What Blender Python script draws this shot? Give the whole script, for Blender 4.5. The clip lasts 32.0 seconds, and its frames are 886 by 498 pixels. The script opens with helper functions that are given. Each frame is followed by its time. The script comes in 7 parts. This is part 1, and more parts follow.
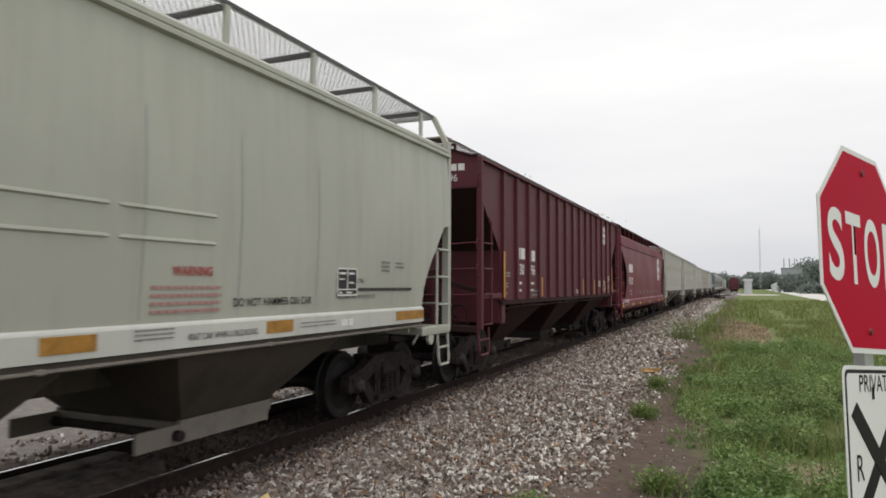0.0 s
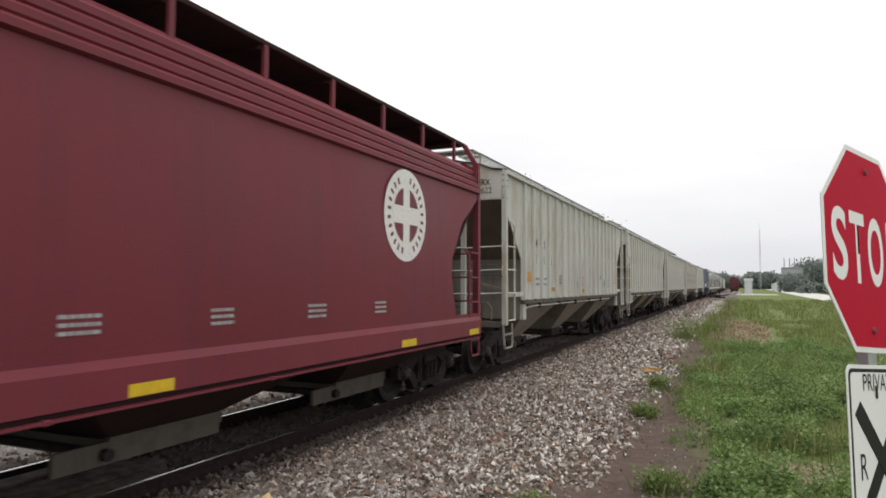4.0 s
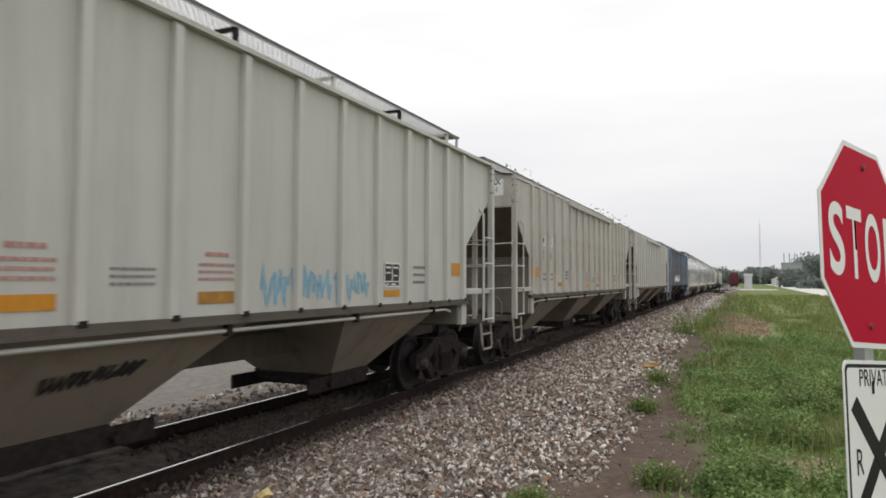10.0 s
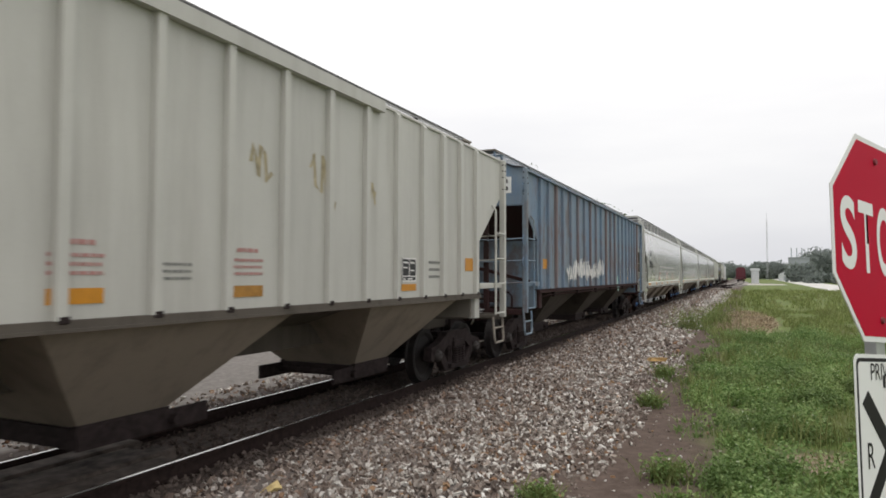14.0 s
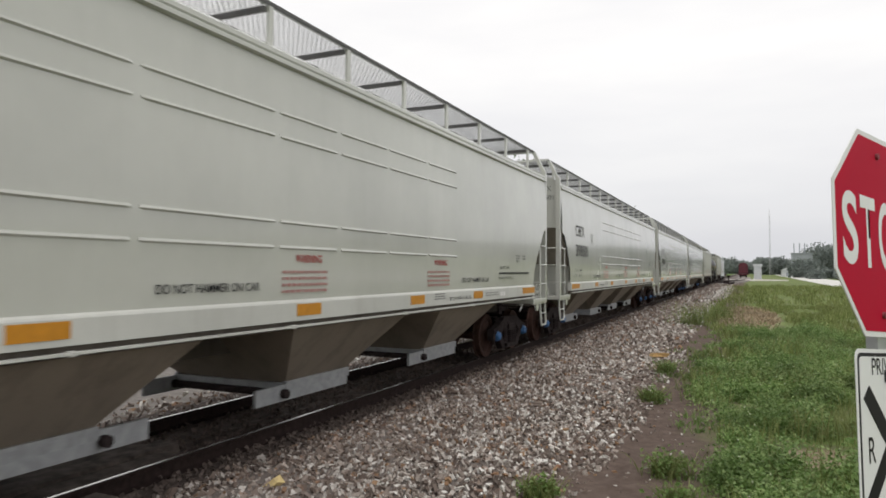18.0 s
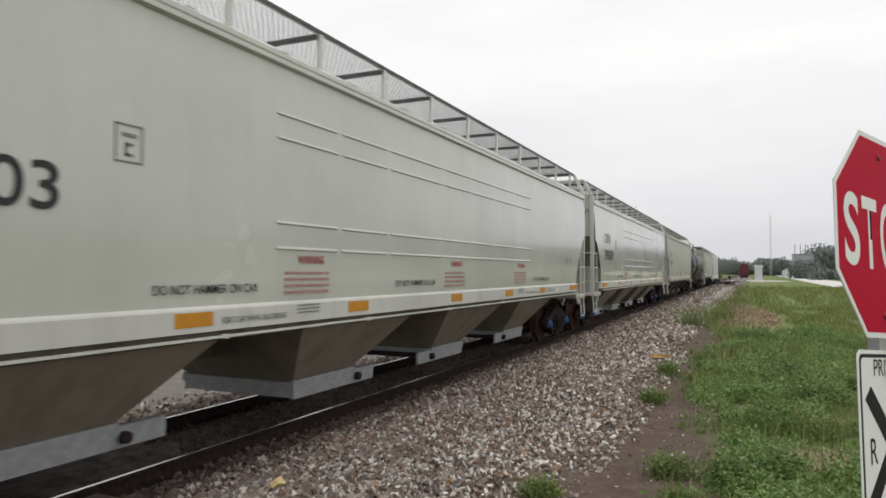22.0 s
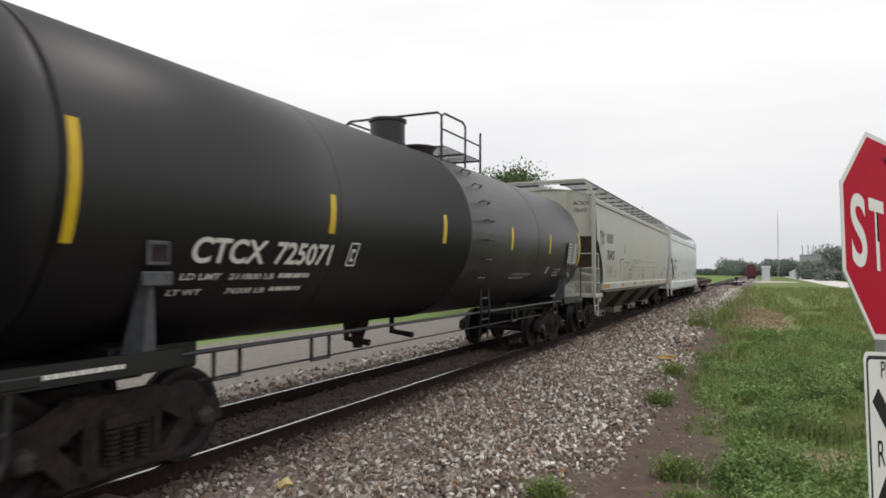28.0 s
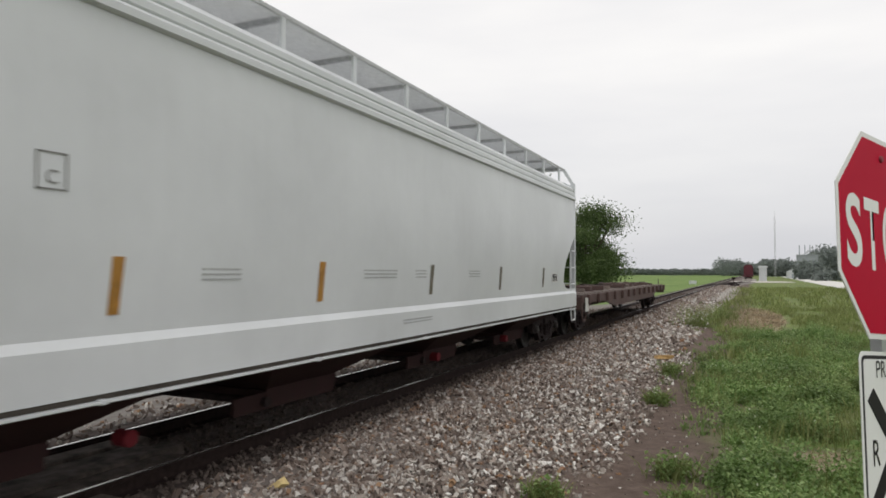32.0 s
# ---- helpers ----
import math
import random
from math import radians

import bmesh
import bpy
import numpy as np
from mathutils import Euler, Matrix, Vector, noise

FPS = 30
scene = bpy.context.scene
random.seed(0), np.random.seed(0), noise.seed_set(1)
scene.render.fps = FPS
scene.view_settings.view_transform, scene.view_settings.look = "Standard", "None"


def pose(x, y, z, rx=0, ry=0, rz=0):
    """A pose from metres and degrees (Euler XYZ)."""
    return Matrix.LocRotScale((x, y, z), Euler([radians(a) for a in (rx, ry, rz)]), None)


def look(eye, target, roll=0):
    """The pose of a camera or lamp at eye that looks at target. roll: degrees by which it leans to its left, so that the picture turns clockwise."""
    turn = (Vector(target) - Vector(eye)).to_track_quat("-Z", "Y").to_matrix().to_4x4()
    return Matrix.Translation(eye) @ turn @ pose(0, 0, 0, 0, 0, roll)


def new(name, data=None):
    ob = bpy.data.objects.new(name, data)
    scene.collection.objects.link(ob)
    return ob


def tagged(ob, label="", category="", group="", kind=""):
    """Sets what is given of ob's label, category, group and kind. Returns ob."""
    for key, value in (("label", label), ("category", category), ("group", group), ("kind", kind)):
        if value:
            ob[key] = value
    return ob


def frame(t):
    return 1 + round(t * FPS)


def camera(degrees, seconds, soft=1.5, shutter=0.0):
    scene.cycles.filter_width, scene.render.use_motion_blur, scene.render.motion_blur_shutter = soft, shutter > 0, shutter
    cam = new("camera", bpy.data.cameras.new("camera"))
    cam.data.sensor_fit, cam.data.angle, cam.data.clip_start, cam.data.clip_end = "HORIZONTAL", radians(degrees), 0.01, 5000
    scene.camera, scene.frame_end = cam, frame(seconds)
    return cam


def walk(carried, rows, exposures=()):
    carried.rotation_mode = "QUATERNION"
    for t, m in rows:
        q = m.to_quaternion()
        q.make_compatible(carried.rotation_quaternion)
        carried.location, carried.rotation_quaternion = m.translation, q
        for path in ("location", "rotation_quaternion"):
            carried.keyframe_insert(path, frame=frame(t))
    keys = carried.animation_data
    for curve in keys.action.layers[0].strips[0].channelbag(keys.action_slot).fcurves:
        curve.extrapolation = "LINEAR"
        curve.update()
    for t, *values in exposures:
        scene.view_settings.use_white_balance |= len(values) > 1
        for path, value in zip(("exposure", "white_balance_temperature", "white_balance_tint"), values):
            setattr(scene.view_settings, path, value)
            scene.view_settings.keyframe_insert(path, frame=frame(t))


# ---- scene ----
# ---- the camera: held by the crossing sign ----
EYE = 1.848


def held(t, dx, dy, dz, tilt, turn):
    """A pose of the held camera: a few millimetres of sway, its tilt and its turn."""
    return t, pose(dx, dy, EYE + dz, 90 + tilt, 0, turn) @ pose(0, 0, 0, 0, 0, 0.18)


cam = camera(66.7, 32.0, soft=1.7, shutter=0.15)
walk(cam, [
    held(0, 0.0118, 0.0210, 0.0031, 3.089, 23.564),
    held(0.5, 0.0104, 0.0203, 0.0045, 3.089, 23.564),
    held(1, 0.0119, 0.0201, 0.0038, 3.161, 23.595),
    held(1.5, 0.0126, 0.0195, 0.0054, 3.233, 23.625),
    held(2, 0.0107, 0.0188, 0.0045, 3.089, 23.627),
    held(2.5, 0.0071, 0.0190, 0.0046, 3.013, 23.565),
    held(3, 0.0056, 0.0184, 0.0015, 3.089, 23.564),
    held(3.5, 0.0002, 0.0161, 0.0008, 3.089, 23.564),
    held(5.5, 0.0080, 0.0180, 0.0010, 2.792, 23.632),
    held(6, 0.0139, 0.0222, 0.0038, 2.720, 23.569),
    held(6.5, 0.0200, 0.0263, 0.0039, 2.720, 23.510),
    held(7, 0.0241, 0.0272, 0.0055, 2.792, 23.539),
    held(7.5, 0.0179, 0.0254, 0.0024, 2.869, 23.508),
    held(8, 0.0139, 0.0237, 0.0039, 2.756, 23.509),
    held(8.5, 0.0146, 0.0239, 0.0047, 2.792, 23.509),
    held(9, 0.0173, 0.0252, 0.0024, 2.792, 23.509),
    held(9.5, 0.0132, 0.0234, 0.0039, 2.720, 23.510),
    held(10, 0.0099, 0.0205, 0.0023, 2.648, 23.570),
    held(10.5, 0.0067, 0.0176, 0.0008, 2.648, 23.633),
    held(11, 0.0084, 0.0137, -0.0014, 2.499, 23.817),
    held(11.5, 0.0044, 0.0110, 0.0023, 2.499, 23.846),
    held(12, 0.0004, 0.0071, -0.0013, 2.350, 23.937),
    held(12.5, -0.0003, 0.0084, -0.0013, 2.350, 23.878),
    held(13, -0.0016, 0.0062, 0.0008, 2.278, 23.937),
    held(13.5, -0.0042, 0.0042, 0.0007, 2.206, 23.968),
    held(14, -0.0046, 0.0016, -0.0001, 2.206, 24.060),
    held(14.5, -0.0059, 0.0010, -0.0001, 2.134, 24.061),
    held(16.5, -0.0064, -0.0015, -0.0029, 1.836, 24.153),
    held(17, -0.0022, -0.0004, -0.0022, 1.836, 24.183),
    held(17.5, -0.0036, -0.0019, -0.0022, 1.836, 24.212),
    held(18, -0.0008, -0.0014, -0.0029, 1.836, 24.243),
    held(18.5, -0.0028, -0.0024, -0.0000, 1.764, 24.244),
    held(19, -0.0050, -0.0024, -0.0029, 1.836, 24.212),
    held(19.5, -0.0048, -0.0024, -0.0023, 1.764, 24.215),
    held(20, -0.0007, -0.0007, -0.0000, 1.764, 24.215),
    held(20.5, -0.0002, 0.0004, -0.0014, 1.836, 24.183),
    held(21, -0.0015, -0.0017, -0.0029, 1.836, 24.243),
    held(21.5, -0.0021, -0.0036, -0.0014, 1.836, 24.302),
    held(22, -0.0034, -0.0042, -0.0023, 1.913, 24.302),
    held(22.5, 0.0009, -0.0056, 0.0000, 1.836, 24.423),
    held(23, -0.0019, -0.0068, -0.0001, 1.913, 24.423),
    held(23.5, -0.0025, -0.0071, -0.0001, 1.913, 24.423),
    held(24, -0.0031, -0.0090, -0.0007, 1.836, 24.482),
    held(24.5, -0.0028, -0.0122, -0.0002, 1.913, 24.602),
    held(25, -0.0027, -0.0138, -0.0002, 1.913, 24.661),
    held(25.5, -0.0055, -0.0150, -0.0000, 1.836, 24.661),
    held(27.5, -0.0012, -0.0172, -0.0001, 1.985, 24.810),
    held(28, -0.0012, -0.0172, 0.0013, 1.985, 24.810),
    held(28.5, -0.0045, -0.0179, 0.0006, 1.985, 24.781),
    held(29, -0.0039, -0.0176, -0.0008, 2.057, 24.780),
    held(29.5, -0.0028, -0.0154, -0.0000, 2.057, 24.718),
    held(30, 0.0005, -0.0123, 0.0006, 2.134, 24.659),
    held(30.5, 0.0032, -0.0103, 0.0029, 2.057, 24.630),
    held(31, 0.0032, -0.0102, -0.0002, 2.134, 24.630),
    held(31.5, 0.0032, -0.0095, 0.0007, 2.057, 24.601),
    held(32, 0.0039, -0.0091, -0.0001, 1.985, 24.602),
], exposures=[(0, 0.0), (1, 0.10), (2, 0.18), (3, 0.18), (6, 0.05), (9, 0.03), (14, 0.08), (17, 0.06), (18, 0.0), (20, -0.03), (25, -0.03), (28, 0.02), (29, 0.12), (30, 0.12), (31, 0.12), (32, -0.10)])

# ---- light: a bright overcast day ----
SUN_EL, SUN_AZ = radians(70), radians(150)
world = bpy.data.worlds.new("overcast_sky")
scene.world = world
world.use_nodes = True
wn, wl = world.node_tree.nodes, world.node_tree.links
wn.clear()
sky = wn.new("ShaderNodeTexSky")
sky.sky_type, sky.sun_disc, sky.sun_elevation, sky.sun_rotation = "NISHITA", False, SUN_EL, SUN_AZ
sky.dust_density, sky.air_density = 4.0, 1.0
coord = wn.new("ShaderNodeTexCoord")
sep = wn.new("ShaderNodeSeparateXYZ")
wl.new(coord.outputs["Generated"], sep.inputs[0])
flat_map = wn.new("ShaderNodeMapping")
flat_map.inputs["Scale"].default_value = (1.3, 1.3, 6.0)
wl.new(coord.outputs["Generated"], flat_map.inputs["Vector"])
cloud = wn.new("ShaderNodeTexNoise")
cloud.inputs["Scale"].default_value, cloud.inputs["Detail"].default_value, cloud.inputs["Roughness"].default_value = 1.6, 6.0, 0.5
wl.new(flat_map.outputs[0], cloud.inputs["Vector"])
cramp = wn.new("ShaderNodeValToRGB")
cramp.color_ramp.elements[0].position, cramp.color_ramp.elements[1].position = 0.33, 0.62
cramp.color_ramp.elements[0].color, cramp.color_ramp.elements[1].color = (0.90, 0.905, 0.925, 1), (1.0, 1.0, 1.0, 1)
wl.new(cloud.outputs["Fac"], cramp.inputs[0])
lift = wn.new("ShaderNodeValToRGB")
lift.color_ramp.elements[0].position, lift.color_ramp.elements[1].position = 0.0, 0.30
lift.color_ramp.elements[0].color, lift.color_ramp.elements[1].color = (0.75, 0.765, 0.80, 1), (1.055, 1.05, 1.04, 1)
wl.new(sep.outputs["Z"], lift.inputs[0])
mul = wn.new("ShaderNodeMix")
mul.data_type, mul.blend_type = "RGBA", "MULTIPLY"
mul.inputs[0].default_value = 1.0
wl.new(cramp.outputs[0], mul.inputs[6])
wl.new(lift.outputs[0], mul.inputs[7])
scaled = wn.new("ShaderNodeMix")
scaled.data_type, scaled.blend_type = "RGBA", "MULTIPLY"
scaled.inputs[0].default_value = 1.0
scaled.inputs[7].default_value = (9.0, 8.85, 8.72, 1)
wl.new(mul.outputs[2], scaled.inputs[6])
blend = wn.new("ShaderNodeMix")
blend.data_type = "RGBA"
blend.inputs[0].default_value = 0.9
wl.new(sky.outputs[0], blend.inputs[6])
wl.new(scaled.outputs[2], blend.inputs[7])
bg = wn.new("ShaderNodeBackground")
bg.inputs["Strength"].default_value = 0.12
wl.new(blend.outputs[2], bg.inputs["Color"])
wo = wn.new("ShaderNodeOutputWorld")
wl.new(bg.outputs[0], wo.inputs[0])

sun = new("sun", bpy.data.lights.new("sun", "SUN"))
sun.data.energy, sun.data.angle, sun.data.color = 0.9, radians(25), (1.0, 0.97, 0.93)
sun.matrix_basis = look((0, 0, 40), Vector((0, 0, 40)) - Vector((math.cos(SUN_EL) * math.sin(SUN_AZ), math.cos(SUN_EL) * math.cos(SUN_AZ), math.sin(SUN_EL))))

# ---- materials ----
def mat(name, build):
    m = bpy.data.materials.new(name)
    m.use_nodes = True
    nt = m.node_tree
    b = nt.nodes["Principled BSDF"]
    build(nt, b)
    return m


def node(nt, kind, **values):
    n = nt.nodes.new(kind)
    for k, v in values.items():
        n.inputs[k.replace("_", " ")].default_value = v
    return n


def noise_at(nt, scale, detail=4.0, rough=0.55, stretch=(1, 1, 1), shift=0.0, source="Object"):
    tc = nt.nodes.new("ShaderNodeTexCoord")
    mp = nt.nodes.new("ShaderNodeMapping")
    mp.inputs["Scale"].default_value = stretch
    mp.inputs["Location"].default_value = (shift, shift * 0.7, shift * 1.3)
    nt.links.new(tc.outputs[source], mp.inputs["Vector"])
    n = node(nt, "ShaderNodeTexNoise", Scale=scale, Detail=detail, Roughness=rough)
    nt.links.new(mp.outputs[0], n.inputs["Vector"])
    return n.outputs["Fac"]


def ramp(nt, fac, stops):
    r = nt.nodes.new("ShaderNodeValToRGB")
    els = r.color_ramp.elements
    while len(els) < len(stops):
        els.new(0.5)
    for e, (pos, col) in zip(els, stops):
        e.position, e.color = pos, (*col, 1) if len(col) == 3 else col
    nt.links.new(fac, r.inputs[0])
    return r.outputs[0]


def mixed(nt, fac, a, b, mode="MIX"):
    m = nt.nodes.new("ShaderNodeMix")
    m.data_type, m.blend_type = "RGBA", mode
    for sock, v in ((m.inputs[0], fac), (m.inputs[6], a), (m.inputs[7], b)):
        if hasattr(v, "is_linked"):
            nt.links.new(v, sock)
        else:
            sock.default_value = v if not isinstance(v, tuple) or len(v) == 4 else (*v, 1)
    return m.outputs[2]


def bump(nt, b, height, strength=0.2, distance=0.01):
    n = node(nt, "ShaderNodeBump", Strength=strength, Distance=distance)
    nt.links.new(height, n.inputs["Height"])
    nt.links.new(n.outputs[0], b.inputs["Normal"])


def grey(v):
    return (v, v, v)


def paint(name, col, dirt=(0.12, 0.095, 0.07), amount=0.35, rough=0.45, uneven=0.16, rust=0.0, wave=0.03, spec=0.4, rust_col=(0.16, 0.065, 0.03), rust_size=2.2, rust_at=(0.60, 0.70), alt=None, per_piece=0.0, coat=0.0):
    """Weathered railcar paint: cloudy tone, rain streaks down the sheets, road dirt, some rust."""
    def build(nt, b):
        big = noise_at(nt, 0.5, 5, 0.6, shift=1.7)
        streak = noise_at(nt, 3.0, 5, 0.65, stretch=(1, 1, 0.09), shift=4.1)
        fine = noise_at(nt, 38, 3, 0.6)
        c = mixed(nt, ramp(nt, big, [(0.3, grey(0)), (0.75, grey(1))]), tuple(x * 0.88 for x in col), tuple(min(1, x * 1.07) for x in col))
        c = mixed(nt, ramp(nt, streak, [(0.47, grey(0)), (0.80, grey(amount))]), c, dirt)
        c = mixed(nt, ramp(nt, fine, [(0.55, grey(0)), (0.85, grey(amount * 0.35))]), c, dirt)
        if alt:
            c = mixed(nt, ramp(nt, noise_at(nt, 0.8, 6, 0.65, stretch=(1, 1, 0.5), shift=15.0), [(0.40, grey(0)), (0.62, grey(0.85))]), c, alt)
        if per_piece:
            info = nt.nodes.new("ShaderNodeObjectInfo")
            c = mixed(nt, ramp(nt, info.outputs["Random"], [(0.35, grey(0)), (0.95, grey(per_piece))]), c, rust_col)
        if rust:
            spots = noise_at(nt, rust_size, 8, 0.72, stretch=(1, 1, 0.45), shift=9.3)
            c = mixed(nt, ramp(nt, spots, [(rust_at[0], grey(0)), (rust_at[1], grey(rust))]), c, rust_col)
        nt.links.new(c, b.inputs["Base Color"])
        r = ramp(nt, big, [(0.25, grey(rough - uneven * 0.44)), (0.8, grey(rough + uneven))])
        nt.links.new(r, b.inputs["Roughness"])
        b.inputs["Specular IOR Level"].default_value = spec
        b.inputs["Coat Weight"].default_value, b.inputs["Coat Roughness"].default_value = coat, 0.10
        bump(nt, b, noise_at(nt, 1.1, 2, 0.5, shift=2.2), 0.25, wave)
    return mat(name, build)


def plain(name, col, rough=0.6, metal=0.0, vary=0.25, scale=14.0, bumpy=0.15, spec=0.4):
    def build(nt, b):
        n = noise_at(nt, scale, 5, 0.6)
        c = ramp(nt, n, [(0.3, tuple(x * (1 - vary) for x in col)), (0.72, tuple(min(1, x * (1 + vary)) for x in col))])
        nt.links.new(c, b.inputs["Base Color"])
        b.inputs["Roughness"].default_value, b.inputs["Metallic"].default_value = rough, metal
        b.inputs["Specular IOR Level"].default_value = spec
        bump(nt, b, noise_at(nt, scale * 4, 3, 0.6), bumpy, 0.004)
    return mat(name, build)


GREY_PAINT = paint("grey_hopper_paint", (0.515, 0.51, 0.475), amount=0.28)
GREY_OLD = paint("weathered_grey_paint", (0.53, 0.53, 0.495), amount=0.36, rust=0.5, rough=0.55, rust_col=(0.30, 0.235, 0.135), rust_size=0.95, rust_at=(0.515, 0.60))
GREY_TAN = paint("tan_grey_paint", (0.475, 0.455, 0.42), amount=0.42, rust=0.3, rust_at=(0.52, 0.62), rust_col=(0.25, 0.19, 0.12), rough=0.55)
CLEAN_GREY = paint("clean_grey_paint", (0.545, 0.55, 0.51), amount=0.06, rough=0.24, uneven=0.05, wave=0.003, spec=0.55, coat=0.7)
DUSTY_GREY = paint("dusty_grey_paint", (0.43, 0.435, 0.382), amount=0.26, rough=0.42, uneven=0.10, wave=0.008)
WHITE_PAINT = paint("white_hopper_paint", (0.63, 0.652, 0.67), amount=0.045, rough=0.30, uneven=0.06, wave=0.006)
SILL_DUSTY = paint("dusty_sill_paint", (0.455, 0.45, 0.41), amount=0.32, rough=0.5)
RED_DARK = paint("grimy_red_gate_paint", (0.16, 0.014, 0.022), dirt=(0.03, 0.022, 0.02), amount=0.6, rough=0.7, spec=0.2)
SILL_WHITE = paint("pale_sill_paint", (0.56, 0.565, 0.53), amount=0.24, rough=0.4)
RED_PAINT = paint("oxide_red_paint", (0.170, 0.029, 0.042), dirt=(0.07, 0.03, 0.032), amount=0.4, rough=0.5, spec=0.25)
BROWN_PAINT = paint("mineral_brown_paint", (0.108, 0.026, 0.036), dirt=(0.06, 0.03, 0.032), amount=0.45, rough=0.55, spec=0.25)
BLUE_PAINT = paint("faded_blue_paint", (0.150, 0.230, 0.335), dirt=(0.12, 0.105, 0.095), amount=0.65, rust=0.7, rough=0.6, rust_at=(0.505, 0.62), rust_size=1.5, rust_col=(0.125, 0.085, 0.075), alt=(0.215, 0.255, 0.275))
BLUE_RIB = paint("faded_blue_rib_paint", (0.165, 0.235, 0.315), dirt=(0.12, 0.105, 0.095), amount=0.6, rough=0.6, rust=0.5, rust_at=(0.50, 0.64), rust_col=(0.18, 0.11, 0.085), per_piece=0.75)
RUB_TAN = plain("tan_rubbed_paint", (0.36, 0.31, 0.20), 0.7, 0, 0.35, 9, 0.02)
MINT = plain("mint_spray_paint", (0.36, 0.55, 0.50), 0.7, 0, 0.15, 12, 0.02)
SADDLE_GREY = plain("worn_grey_saddle_paint", (0.075, 0.078, 0.09), 0.6, 0, 0.3, 9, 0.1)
# dark bays: an even, very dark brown base below the streaks
BAY_DARK = paint("dark_hopper_bay_paint", (0.085, 0.072, 0.062), dirt=(0.035, 0.028, 0.025), amount=0.65, rough=0.85, spec=0.12)
BAY_GREY = paint("dusty_hopper_bay_paint", (0.262, 0.222, 0.182), dirt=(0.07, 0.052, 0.043), amount=0.5, rough=0.8, spec=0.15)
BLACK_PAINT = paint("black_tank_paint", (0.0060, 0.0050, 0.0080), dirt=(0.022, 0.019, 0.022), amount=0.10, rough=0.40, uneven=0.03, spec=0.55, wave=0.002)
# down-facing end sheets: grime, with their shade also put into the colour
DARK_SLOPE = paint("shaded_grimy_slope_paint", (0.155, 0.122, 0.100), dirt=(0.07, 0.052, 0.042), amount=0.55, rough=0.75, spec=0.2)
# underframe: an even, very dark base below the streaks
UNDER_GREY = paint("dark_underframe_paint", (0.11, 0.096, 0.082), dirt=(0.032, 0.026, 0.022), amount=0.75, rough=0.8, spec=0.15)
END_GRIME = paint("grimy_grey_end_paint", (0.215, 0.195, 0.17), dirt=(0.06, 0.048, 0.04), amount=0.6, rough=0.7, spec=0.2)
STEP_GRIME = paint("worn_step_paint", (0.30, 0.27, 0.235), dirt=(0.10, 0.075, 0.06), amount=0.6, rough=0.7, spec=0.2)
UNDER_BROWN = paint("dark_brown_underframe", (0.042, 0.022, 0.022), dirt=(0.028, 0.022, 0.02), amount=0.7, rough=0.85, spec=0.12)
# shade below the roof walkways is put into this dark grey
BRACE_GREY = plain("shaded_walkway_brace", (0.10, 0.098, 0.10), 0.7, 0, 0.3, 8)
GATE_GREY = plain("grey_gate_casting", (0.31, 0.318, 0.328), 0.55, 0.1, 0.2, 8)
# dusty tan, its base lowered for the shade on the down-facing sheet
SLOPE_TAN = paint("shaded_dusty_slope_paint", (0.30, 0.265, 0.225), dirt=(0.10, 0.08, 0.065), amount=0.45, rough=0.7, spec=0.2)
GALV = plain("galvanised_grating", (0.46, 0.465, 0.475), 0.5, 0.25, 0.2, 20)
PALE_BOARD = plain("pale_painted_grating", (0.66, 0.67, 0.68), 0.55, 0.0, 0.12, 20)
TRUCK_IRON = plain("grimy_cast_iron", (0.030, 0.0225, 0.0225), 0.85, 0.0, 0.45, 9, 0.4, 0.12)
WHEEL_RUST = plain("rusty_wheel_steel", (0.046, 0.024, 0.019), 0.8, 0.0, 0.4, 7, 0.3, 0.15)
WHEEL_DARK = plain("grimy_wheel_steel", (0.014, 0.0115, 0.0115), 0.6, 0.0, 0.4, 7, 0.3, 0.25)
BEARING_BLUE = plain("blue_bearing_cap", (0.045, 0.13, 0.30), 0.55, 0, 0.3, 20)
BEARING_GREY = plain("grey_bearing_cap", (0.042, 0.036, 0.034), 0.6, 0.2, 0.3, 20)
ORANGE = plain("amber_reflective_tape", (0.52, 0.22, 0.013), 0.4, 0, 0.12, 10, 0.02)
AMBER_DIRTY = plain("dirty_amber_reflective_tape", (0.36, 0.175, 0.03), 0.5, 0, 0.3, 10, 0.02)
YELLOW = plain("yellow_reflective_tape", (0.62, 0.42, 0.02), 0.4, 0, 0.12, 10, 0.02)
INK = plain("black_stencil_paint", (0.025, 0.025, 0.027), 0.6, 0, 0.3, 25, 0.02)
FADED_INK = plain("faded_stencil_paint", (0.20, 0.20, 0.19), 0.65, 0, 0.3, 25, 0.02)
FADED_RED = plain("faded_red_stencil_paint", (0.40, 0.21, 0.195), 0.6, 0, 0.25, 25, 0.02)
PALE_INK = plain("pale_stencil_paint", (0.33, 0.34, 0.34), 0.65, 0, 0.2, 25, 0.02)
RED_INK = plain("red_stencil_paint", (0.34, 0.055, 0.05), 0.6, 0, 0.25, 25, 0.02)
WHITE_INK = plain("white_stencil_paint", (0.72, 0.71, 0.69), 0.6, 0, 0.15, 25, 0.02)
DECAL_WHITE = plain("white_decal", (0.70, 0.71, 0.70), 0.5, 0, 0.1, 12, 0.02)
BLUE_CHALK = plain("blue_spray_paint", (0.20, 0.36, 0.46), 0.7, 0, 0.2, 12, 0.02)
RAIL_SIDE = plain("brown_rail_steel", (0.024, 0.016, 0.0145), 0.85, 0.0, 0.35, 12, 0.3, 0.1)
RAIL_TOP = plain("polished_rail_head", (0.60, 0.59, 0.57), 0.22, 0.95, 0.06, 30, 0.03)
